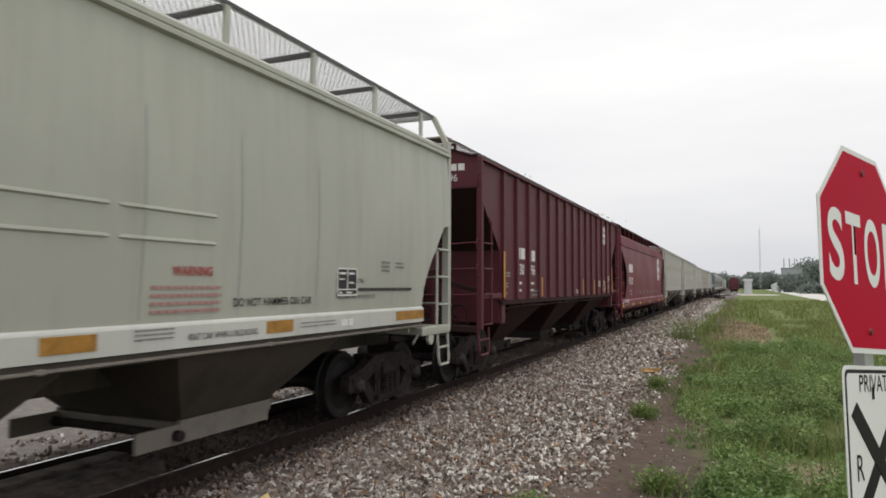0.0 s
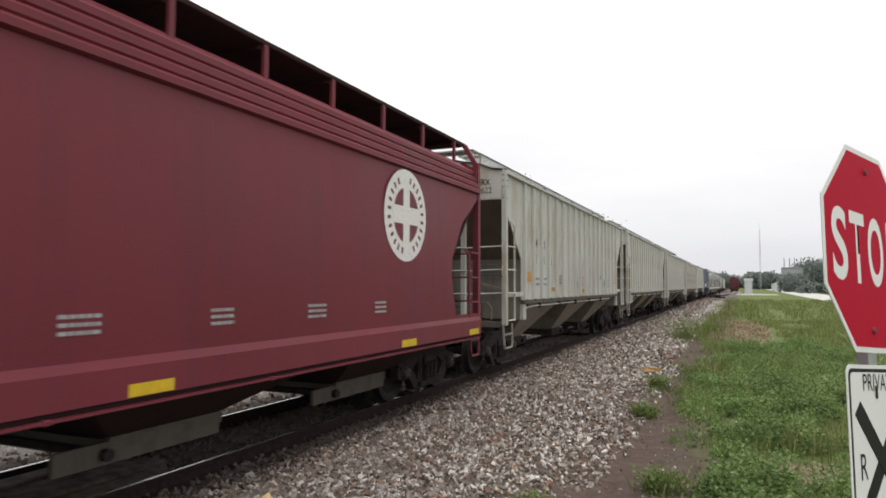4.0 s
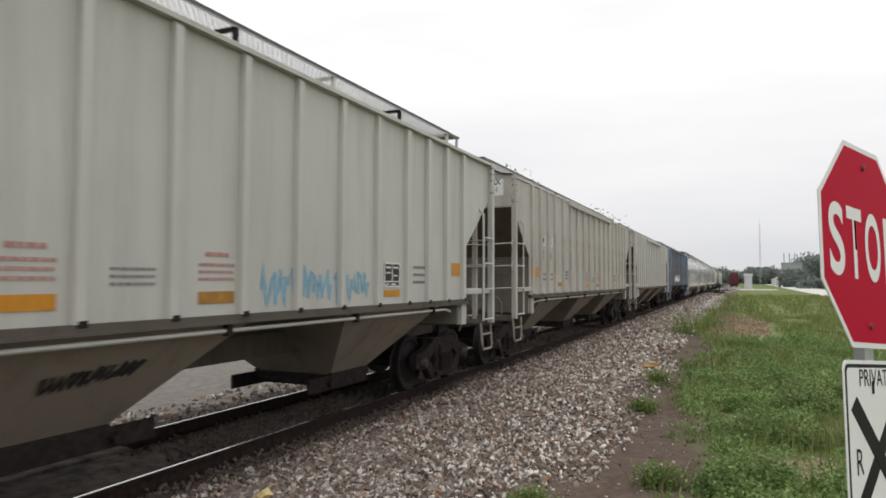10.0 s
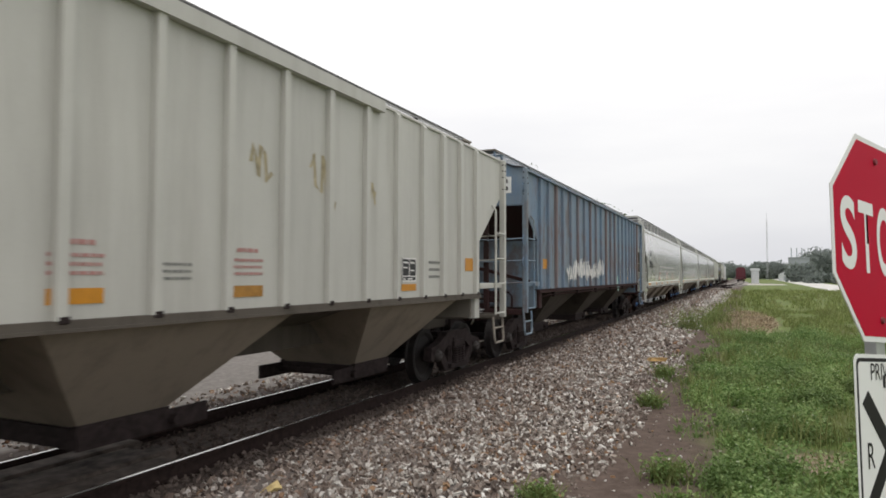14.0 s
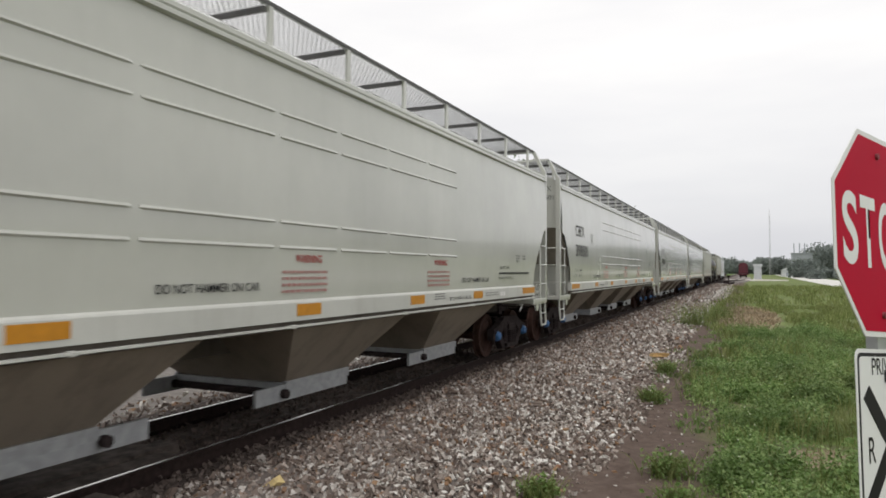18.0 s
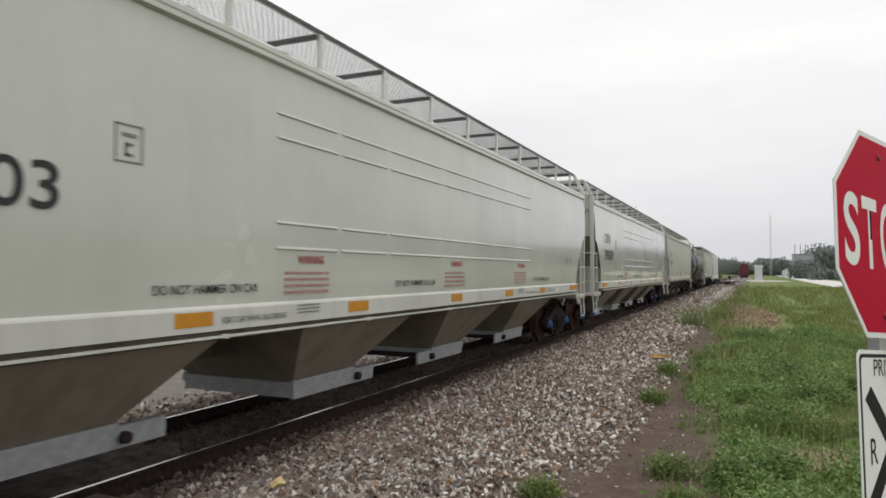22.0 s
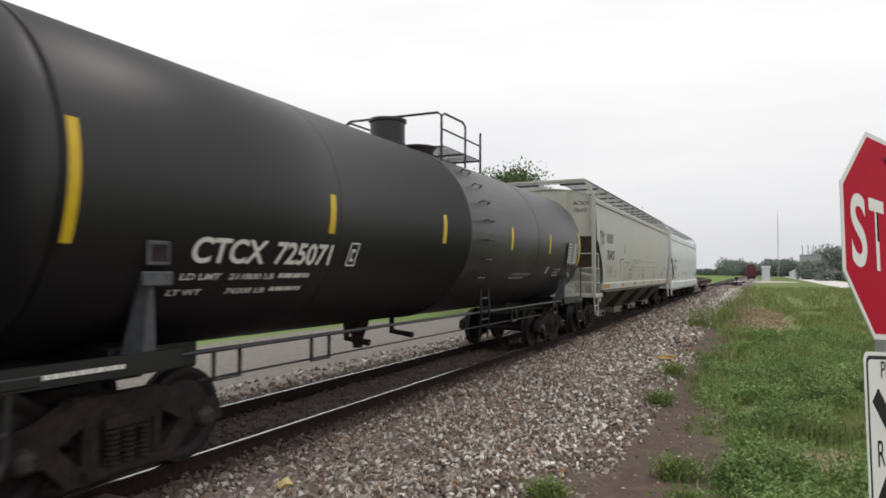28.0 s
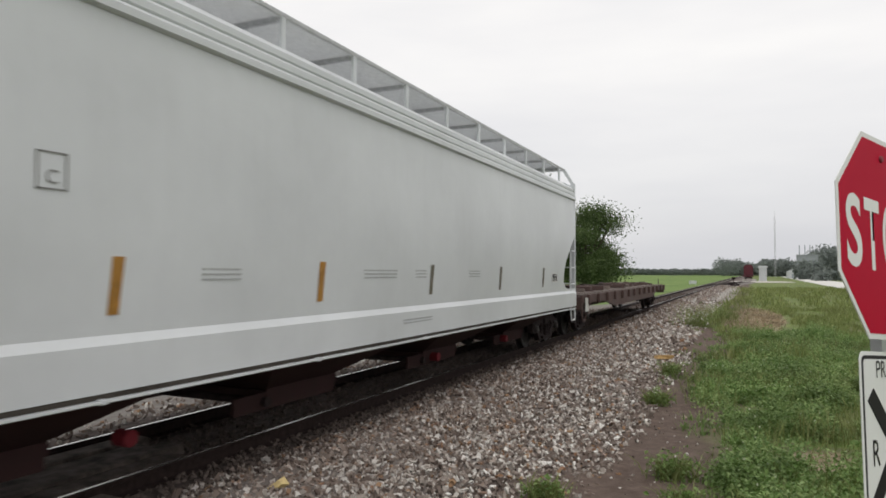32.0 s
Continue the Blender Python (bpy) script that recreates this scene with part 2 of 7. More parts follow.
TIE_WOOD = plain("creosoted_timber", (0.036, 0.029, 0.026), 0.9, 0, 0.4, 6, 0.5, 0.12)

# ---- mesh helpers ----
def part(name, bm, material, parent=None, label="", at=None, smooth=False):
    """Links a bmesh (or a mesh made before) as one mesh object under a thing or a part."""
    if isinstance(bm, bmesh.types.BMesh):
        me = bpy.data.meshes.new(name)
        bmesh.ops.recalc_face_normals(bm, faces=bm.faces[:])
        if smooth:
            for f in bm.faces:
                f.smooth = True
        bm.to_mesh(me)
        bm.free()
        me.materials.append(material)
    else:
        me = bm
    ob = new(name, me)
    if parent:
        ob.parent = parent
    if at is not None:
        ob.matrix_basis = at if isinstance(at, Matrix) else Matrix.Translation(at)
    if label:
        ob["label"] = label
    return ob


def empty(name, m=None):
    ob = new(name)
    ob.empty_display_size = 0.3
    if m is not None:
        ob.matrix_basis = m
    return ob


def quad_solid(bm, corners):
    """A solid from eight corners: four below, four above, both the same way round."""
    v = [bm.verts.new(c) for c in corners]
    for f in ((3, 2, 1, 0), (4, 5, 6, 7), (0, 1, 5, 4), (1, 2, 6, 5), (2, 3, 7, 6), (3, 0, 4, 7)):
        bm.faces.new([v[i] for i in f])
    return v


def slab(bm, x0, x1, y0, y1, z0, z1):
    return quad_solid(bm, [(x0, y0, z0), (x1, y0, z0), (x1, y1, z0), (x0, y1, z0), (x0, y0, z1), (x1, y0, z1), (x1, y1, z1), (x0, y1, z1)])


def box(x0, x1, y0, y1, z0, z1, bevel=0.0):
    bm = bmesh.new()
    slab(bm, x0, x1, y0, y1, z0, z1)
    if bevel:
        bmesh.ops.bevel(bm, geom=bm.edges[:], offset=bevel, segments=1, affect="EDGES")
    return bm


def frustum(bm, lo, z0, hi, z1):
    """A tapered solid: lo and hi are (x0, x1, y0, y1)."""
    return quad_solid(bm, [(lo[0], lo[2], z0), (lo[1], lo[2], z0), (lo[1], lo[3], z0), (lo[0], lo[3], z0),
                           (hi[0], hi[2], z1), (hi[1], hi[2], z1), (hi[1], hi[3], z1), (hi[0], hi[3], z1)])


def prism(bm, outline, x0, x1, axes="yz"):
    """A flat outline given thickness along the remaining axis."""
    def put(a, b, c):
        d = {axes[0]: a, axes[1]: b}
        return tuple(d.get(k, c) for k in "xyz")
    lo = [bm.verts.new(put(a, b, x0)) for a, b in outline]
    hi = [bm.verts.new(put(a, b, x1)) for a, b in outline]
    n = len(outline)
    bm.faces.new(lo[::-1])
    bm.faces.new(hi)
    for i in range(n):
        bm.faces.new((lo[i], lo[(i + 1) % n], hi[(i + 1) % n], hi[i]))


def tube(bm, points, r, n=6):
    """A round bar along a line of points."""
    points = [Vector(p) for p in points]
    rings = []
    for i, p in enumerate(points):
        d = (points[min(i + 1, len(points) - 1)] - points[max(i - 1, 0)]).normalized()
        a = d.orthogonal().normalized() if i == 0 else (last - d * last.dot(d)).normalized()
        last = a
        b = d.cross(a)
        rings.append([bm.verts.new(p + (a * math.cos(k * 2 * math.pi / n) + b * math.sin(k * 2 * math.pi / n)) * r) for k in range(n)])
    for r0, r1 in zip(rings, rings[1:]):
        for k in range(n):
            bm.faces.new((r0[k], r0[(k + 1) % n], r1[(k + 1) % n], r1[k]))
    bm.faces.new(rings[0][::-1])
    bm.faces.new(rings[-1])


def rod(points, r, n=6):
    bm = bmesh.new()
    tube(bm, points, r, n)
    return bm


def lathe(bm, profile, axis="x", n=24, centre=(0, 0, 0)):
    """Turns a profile of (along, radius) about an axis."""
    rings = []
    for a, r in profile:
        ring = []
        for k in range(n):
            c, s = math.cos(2 * math.pi * k / n) * r, math.sin(2 * math.pi * k / n) * r
            p = {"x": (a, c, s), "y": (s, a, c), "z": (c, s, a)}[axis]
            ring.append(bm.verts.new(Vector(p) + Vector(centre)))
        rings.append(ring)
    for r0, r1 in zip(rings, rings[1:]):
        for k in range(n):
            bm.faces.new((r0[k], r0[(k + 1) % n], r1[(k + 1) % n], r1[k]))
    bm.faces.new(rings[0][::-1])
    bm.faces.new(rings[-1])


def lettering(text, size, material, parent, at, name="lettering", squeeze=1.0, bold=0.0, label=""):
    """Flat letters in the built-in font; at is the pose of their lower left corner, reading along x."""
    cu = bpy.data.curves.new(name, "FONT")
    cu.body, cu.size, cu.offset = text, size, bold
    tmp = new(name, cu)
    bpy.context.view_layer.update()
    me = bpy.data.meshes.new_from_object(tmp.evaluated_get(bpy.context.evaluated_depsgraph_get()))
    bpy.data.objects.remove(tmp)
    bpy.data.curves.remove(cu)
    me.materials.clear()
    me.materials.append(material)
    me.transform(Matrix.Diagonal((squeeze, 1, 1, 1)))
    return part(name, me, material, parent, label, at)


def bars(material, parent, at, rows, name="small_print", gap=0.35):
    """Unreadable small print: rows of short bars; each row is (width, height, pitch down)."""
    bm = bmesh.new()
    rnd = random.Random(len(rows) * 7 + int(rows[0][0] * 100))
    z = 0.0
    for width, height, pitch in rows:
        x = 0.0
        while x < width:
            w = min(height * rnd.uniform(0.9, 2.6), width - x)
            slab(bm, x, x + w, z, z + height, 0, 0.0015)
            x += w + max(height * gap, 0.014)
        z -= pitch
    return tagged(part(name, bm, material, parent, "", at), kind="stuff")


def on_side(x, y, z):
    """The pose of writing on a car's side that faces the camera, reading away from it."""
    return Matrix(((0, 0, 1, x), (1, 0, 0, y), (0, 1, 0, z), (0, 0, 0, 1)))


def on_end(x, y, z):
    """The pose of writing on the front end of a car, read from ahead."""
    return Matrix(((1, 0, 0, x), (0, 0, -1, y), (0, 1, 0, z), (0, 0, 0, 1)))


CACHE = {}


def shared(key, bm_maker, material, smooth=False):
    """A mesh that alike pieces share."""
    k = (key, material.name)
    if k not in CACHE:
        bm = bm_maker()
        me = bpy.data.meshes.new(key if isinstance(key, str) else key[0])
        bmesh.ops.recalc_face_normals(bm, faces=bm.faces[:])
        if smooth:
            for f in bm.faces:
                f.smooth = True
        bm.to_mesh(me)
        bm.free()
        me.materials.append(material)
        CACHE[k] = me
    return CACHE[k]


# ---- the train: how it runs ----
TRACK_X = -5.909


SURGE = {0: -0.08, 8: -0.08, 14: -0.28, 19: -0.08, 20: -0.38, 21: -0.22, 22: -0.36, 24: -0.15, 25: 0.18, 30: -0.1}         # slack runs in and out along the train: metres ahead at a second


def run(t):
    """Metres that the train has come since 16 s: it gathers speed a little, with some surge."""
    a = int(t)
    u = t - a
    u = u * u * (3 - 2 * u)
    return 9.371 * (t - 16) + 0.0337 * (t - 16) ** 2 + SURGE.get(a, 0) * (1 - u) + SURGE.get(a + 1, 0) * u


CARS = []          # (thing, middle of the car at 16 s)
WHEELSETS = {0.889: [], -0.889: []}

# ---- trucks ----
TOP_BAR = [(-1.14, 0.40), (-1.10, 0.60), (-0.74, 0.68), (-0.42, 0.83), (0.42, 0.83), (0.74, 0.68), (1.10, 0.60), (1.14, 0.40), (0.98, 0.38), (0.84, 0.48), (0.66, 0.46), (0.38, 0.62), (-0.38, 0.62), (-0.66, 0.46), (-0.84, 0.48), (-0.98, 0.38)]
LOW_BAR = [(-0.84, 0.50), (-0.52, 0.15), (0.52, 0.15), (0.84, 0.50), (0.62, 0.50), (0.42, 0.30), (-0.42, 0.30), (-0.62, 0.50)]


def side_frame_mesh():
    bm = bmesh.new()
    prism(bm, TOP_BAR, -0.07, 0.07)
    prism(bm, LOW_BAR, -0.065, 0.065)
    for y in (-0.31, 0.31):
        slab(bm, -0.066, 0.066, y - 0.075, y + 0.075, 0.22, 0.70)
        slab(bm, 0.0, 0.085, y - 0.03, y + 0.03, 0.30, 0.58)
    slab(bm, -0.12, 0.12, -0.40, 0.40, 0.19, 0.26)
    slab(bm, -0.10, 0.11, -0.22, 0.22, 0.56, 0.66)
    for y in (-0.889, 0.889):
        slab(bm, -0.085, 0.085, y - 0.15, y + 0.15, 0.50, 0.575)
        slab(bm, -0.06, 0.06, y - 0.17, y - 0.12, 0.36, 0.52)
        slab(bm, -0.06, 0.06, y + 0.12, y + 0.17, 0.36, 0.52)
    return bm


def spring_mesh():
    bm = bmesh.new()
    for x in (-0.07, 0.07):
        prof = []
        for k in range(7):
            z = 0.255 + k * 0.042
            prof += [(z, 0.045), (z + 0.012, 0.066), (z + 0.026, 0.066), (z + 0.036, 0.045)]
        lathe(bm, prof, "z", 10, (x, 0, 0))
    return bm


def wheelset_mesh():
    bm = bmesh.new()
    prof = [(-1.02, 0.06), (-0.86, 0.07), (-0.825, 0.12), (-0.825, 0.14), (-0.80, 0.33), (-0.825, 0.40), (-0.825, 0.452), (-0.72, 0.459), (-0.705, 0.480), (-0.69, 0.484), (-0.682, 0.47), (-0.685, 0.40), (-0.73, 0.33), (-0.70, 0.14), (-0.66, 0.09), (-0.2, 0.08)]
    lathe(bm, prof + [(-a, r) for a, r in prof[::-1]], "x", 28)
    return bm


def cap_mesh():
    bm = bmesh.new()
    lathe(bm, [(-0.11, 0.105), (0.02, 0.108), (0.05, 0.09), (0.075, 0.085), (0.085, 0.06)], "x", 14)
    for k in range(3):
        a = k * 2.094 + 0.5
        slab(bm, 0.08, 0.10, 0.05 * math.cos(a) - 0.012, 0.05 * math.cos(a) + 0.012, 0.05 * math.sin(a) - 0.012, 0.05 * math.sin(a) + 0.012)
    return bm


def bolster_mesh():
    bm = bmesh.new()
    frustum(bm, (-1.08, 1.08, -0.20, 0.20), 0.46, (-1.08, 1.08, -0.22, 0.22), 0.72)
    lathe(bm, [(0.70, 0.30), (0.80, 0.30)], "z", 16)
    for x in (-0.62, 0.62):
        slab(bm, x - 0.10, x + 0.10, -0.12, 0.12, 0.72, 0.80)
    for y in (-0.42, 0.42):
        slab(bm, -0.78, 0.78, y - 0.035, y + 0.035, 0.38, 0.48)
        for x in (-0.74, 0.74):
            slab(bm, x - 0.05, x + 0.05, y - 0.03 + (0.06 if y > 0 else -0.06), y + 0.03 + (0.06 if y > 0 else -0.06), 0.30, 0.56)
    return bm


def truck(car, y, cap=None, wheel=None):
    cap, wheel = cap or BEARING_GREY, wheel or WHEEL_DARK
    t = part("truck", shared("bolster", bolster_mesh, TRUCK_IRON), TRUCK_IRON, car, "grimy cast-steel freight truck", (0, y, 0))
    for x in (-1.0, 1.0):
        part("side_frame", shared("side_frame", side_frame_mesh, TRUCK_IRON), TRUCK_IRON, t, at=(x, 0, 0))
        for dy in (-0.15, 0.0, 0.15):
            part("coil_spring", shared("coil_spring", spring_mesh, TRUCK_IRON), TRUCK_IRON, t, at=(x * 1.02, dy, 0))
        for dy in (-0.889, 0.889):
            part("bearing_cap", shared("bearing_cap", cap_mesh, cap, True), cap, t, at=pose(x * 1.06, dy, 0.457, 0, 0, 0 if x > 0 else 180))
    for dy in (-0.889, 0.889):
        w = part("wheelset", shared("wheelset", wheelset_mesh, wheel), wheel, t, at=(0, dy, 0.457))
        WHEELSETS[dy].append(w)
    return t


def coupler_mesh():
    bm = bmesh.new()
    slab(bm, -0.11, 0.11, 0.0, 0.75, 0.80, 0.96)
    prism(bm, [(-0.16, 0.10), (-0.20, -0.02), (-0.12, -0.16), (0.02, -0.12), (0.05, 0.0), (0.15, -0.10), (0.20, 0.02), (0.14, 0.16)], 0.74, 1.02, "xy")
    tube(bm, [(0.18, 0.30, 0.80), (0.30, 0.12, 0.45), (0.28, -0.10, 0.38)], 0.028, 6)
    tube(bm, [(-0.15, 0.25, 0.98), (-0.70, 0.28, 0.95), (-1.35, 0.28, 0.98), (-1.38, 0.28, 0.80)], 0.016, 5)
    return bm


def hatch_mesh():
    bm = bmesh.new()
    frustum(bm, (-0.32, 0.32, -0.95, 0.95), 0, (-0.24, 0.24, -0.88, 0.88), 0.09)
    for y in (-0.6, 0, 0.6):
        slab(bm, -0.34, 0.34, y - 0.03, y + 0.03, 0.05, 0.115)
    return bm


def cross_grating(x0, x1, y0, y1, z, pitch=0.075):
    bm = bmesh.new()
    for y in (y0, (y0 + y1) / 2, y1 - 0.012):
        slab(bm, x0, x1, y, y + 0.012, z - 0.035, z)
    n = int(abs(x1 - x0) / pitch)
    for i in range(n + 1):
        x = x0 + (x1 - x0) * i / n
        slab(bm, x - 0.008, x + 0.008, y0, y1, z - 0.022, z - 0.004)
    return bm


def mesh_board(key, x0, x1, y0, y1, z, material, pitch=0.095, bar=0.0065):
    """A walkway of expanded steel: two families of slanting strips between frame bars."""
    k = (key, round(x0, 3), round(y0, 3), round(y1, 3), round(z, 3), material.name)
    if k in CACHE:
        return CACHE[k]
    verts, faces = [], []

    def bar_between(xa, ya, xb, yb, half, za, zb):
        i = len(verts)
        for zz in (za, zb):
            verts.extend([(xa, ya - half, zz), (xa, ya + half, zz), (xb, yb + half, zz), (xb, yb - half, zz)])
        faces.extend([(i + 3, i + 2, i + 1, i), (i + 4, i + 5, i + 6, i + 7), (i, i + 1, i + 5, i + 4), (i + 1, i + 2, i + 6, i + 5), (i + 2, i + 3, i + 7, i + 6), (i + 3, i, i + 4, i + 7)])
    run_y = (x1 - x0) * 1.3
    n = int((y1 - y0 + run_y) / pitch)
    for way in (1, -1):
        for i in range(n + 1):
            ya = y0 - run_y + i * pitch
            u0, u1 = max(0.0, (y0 - ya) / run_y), min(1.0, (y1 - ya) / run_y)
            if u1 - u0 < 0.02:
                continue
            xa, xb = x0 + (x1 - x0) * u0, x0 + (x1 - x0) * u1
            if way < 0:
                xa, xb = x1 - (xa - x0), x1 - (xb - x0)
            bar_between(xa, ya + run_y * u0, xb, ya + run_y * u1, bar, z - 0.017 + 0.002 * way, z - 0.009 + 0.002 * way)
    w = (y1 - y0) / 2
    for x in (x0, x1):
        bar_between(x - 0.012, (y0 + y1) / 2, x + 0.012, (y0 + y1) / 2, w, z - 0.045, z + 0.004)
    me = bpy.data.meshes.new(key)
    me.from_pydata(verts, [], faces)
    me.materials.append(material)
    CACHE[k] = me
    return me


def brake_wheel_mesh():
    bm = bmesh.new()
    ring = [(0.28 * math.cos(a), 0, 0.28 * math.sin(a)) for a in (k * math.pi / 9 for k in range(19))]
    tube(bm, ring, 0.016, 6)
    for k in range(5):
        a = k * 2 * math.pi / 5
        tube(bm, [(0, 0.02, 0), (0.27 * math.cos(a), 0, 0.27 * math.sin(a))], 0.013, 5)
    slab(bm, -0.14, 0.14, 0.05, 0.25, -0.25, 0.20)
    return bm


def mirrored(y, half):
    """Car ends: the leading end as it stands, the trailing end turned about."""
    return ((pose(0, -half, 0), 1), (pose(0, half, 0, 0, 0, 180), -1))


def running_gear(car, half, paint_under, cap=None, wheel=None, offset=1.9, k=0.72):
    """Centre sill, couplers and trucks; half is the distance from the middle to a corner post."""
    part("centre_sill", box(-0.33, 0.33, -half + 0.05, half - 0.05, 0.86, 1.16), paint_under, car)
    for m, s in mirrored(0, half + k):
        part("coupler", shared("coupler", coupler_mesh, TRUCK_IRON), TRUCK_IRON, car, at=m)
    for s in (-1, 1):
        truck(car, s * (half + k - offset), cap, wheel)


def hopper_bay(bm, y0, y1, yc, half_gate, top, low, w_top=1.5, w_low=0.62):
    frustum(bm, (-w_low, w_low, yc - half_gate, yc + half_gate), low, (-w_top, w_top, y0, y1), top)


def gate(car, y, z, w, hl, material, way=-1):
    """A discharge gate: its frame, and under it the side plates, the rails and the shaft."""
    g = part("outlet_gate", shared(("gate_frame", w), lambda: box(-w - 0.05, w + 0.05, -hl - 0.06, hl + 0.06, 0.0, 0.09), material), material, car, at=(0, y, z))
    for x in (-w - 0.02, w + 0.02):
        part("side_plate", shared(("side_plate", w, way), lambda: box(-0.02, 0.02, -hl - (0.58 if way < 0 else 0.03), hl + (0.58 if way > 0 else 0.03), -0.11, 0.08), material), material, g, at=(x, 0, 0))
        part("gate_lip", shared(("gate_lip", w), lambda: box(-0.03, 0.03, -hl - 0.05, hl + 0.05, 0.0, 0.03), material), material, g, at=(x, 0, 0.085))
        part("shaft_end", shared(("shaft_end", w), lambda: rod([(-0.05, 0, 0), (0.09, 0, 0)], 0.055, 10), TRUCK_IRON), TRUCK_IRON, g, at=pose(x, way * (hl + 0.10), -0.02, 0, 0, 0 if x > 0 else 180))
    part("end_plate", shared(("end_plate", w), lambda: box(-w, w, -0.02, 0.02, -0.10, 0.08), material), material, g, at=(0, -way * (hl + 0.01), 0))
    part("gate_shaft", shared(("gate_shaft", w), lambda: rod([(-w - 0.02, 0, -0.02), (w + 0.02, 0, -0.02)], 0.045, 10), TRUCK_IRON), TRUCK_IRON, g, at=(0, way * (hl + 0.10), 0))


def air_gear(car, m, paint_mat, wheel=True, tank=True):
    """The brake gear on an end platform: reservoir, cylinder, pipes, hand brake."""
    if tank:
        bm = bmesh.new()
        lathe(bm, [(-0.52, 0.06), (-0.46, 0.21), (0.38, 0.21), (0.45, 0.06)], "x", 18, (-0.42, 0.90, 1.80))
        for x in (-0.70, -0.20):
            slab(bm, x - 0.04, x + 0.04, 0.80, 1.0, 1.10, 1.62)
        part("air_reservoir", bm, paint_mat, car, at=m, smooth=False)
        part("brake_lever", box(-0.30, 0.95, 0.46, 0.49, 1.66, 1.74, 0.008), paint_mat, car, at=m @ pose(0.2, 0, 0.28, 0, 14, 0))
    bm = bmesh.new()
    tube(bm, [(0.72, 0.62, 1.10), (0.72, 0.62, 1.36), (0.82, 0.60, 1.46), (0.98, 0.60, 1.46), (1.06, 0.62, 1.36), (1.06, 0.62, 1.10)], 0.022, 6)
    part("hose_loop", bm, paint_mat, car, at=m)
    part("crossover_step", cross_grating(-1.0, 0.62, -0.26, 0.0, 1.10), GALV, car, at=m)
    for x in (-0.9, 0.5):
        part("step_brace", rod([(x, -0.22, 1.07), (x, 0.05, 0.86)], 0.022, 6), paint_mat, car, at=m)
    bm = bmesh.new()
    lathe(bm, [(0.35, 0.04), (0.40, 0.15), (0.72, 0.15), (0.75, 0.03)], "y", 14, (-0.55, 0, 1.40))
    tube(bm, [(-0.55, 0.7, 1.40), (-0.2, 0.8, 1.30), (0.5, 0.8, 1.28), (0.9, 0.6, 1.22)], 0.022, 6)
    tube(bm, [(-0.9, 0.9, 1.25), (0.0, 0.3, 1.55), (0.9, 0.25, 1.28)], 0.018, 6)
    slab(bm, 0.45, 0.75, 0.5, 0.8, 1.22, 1.48)
    part("brake_cylinder", bm, paint_mat, car, at=m)
    if wheel:
        part("brake_wheel", shared("brake_wheel", brake_wheel_mesh, TRUCK_IRON), TRUCK_IRON, car, at=m @ pose(-0.55, 0.02, 2.05))


def ladder_mesh(yb, z_top, z_low, x, r=0.018):
    """A side ladder's upright."""
    bm = bmesh.new()
    tube(bm, [(x - 0.06, yb, z_top + 0.05), (x + 0.02, yb, z_top - 0.06), (x + 0.02, yb, z_low)], r + 0.004, 6)
    return bm


def ladder(car, m, key, stile_ys, z_top, z_low, rungs, x, material, r=0.018):
    """A ladder as a part: its upright, and each rung under it."""
    ya, yb = stile_ys
    up = part("ladder", shared(("ladder", key), lambda: ladder_mesh(yb, z_top, z_low, x), material), material, car, at=m)
    for z in rungs:
        part("rung", shared(("rung", key), lambda: rod([(x, ya, 0), (x + 0.045, ya + 0.03, -0.012), (x + 0.045, yb - 0.02, -0.012), (x + 0.01, yb, 0)], r, 5), material), material, up, at=(0, 0, z))


def stirrup_mesh(y0, y1, z_top, z_low, x):
    bm = bmesh.new()
    tube(bm, [(x - 0.03, y0, z_top), (x, y0, z_low + 0.08), (x, y0 + 0.03, z_low), (x, y1 - 0.05, z_low), (x, y1, z_low + 0.10), (x - 0.02, y1 + 0.03, z_top)], 0.024, 6)
    tube(bm, [(x, y0, z_low + 0.28), (x, y1, z_low + 0.28)], 0.020, 5)
    return bm


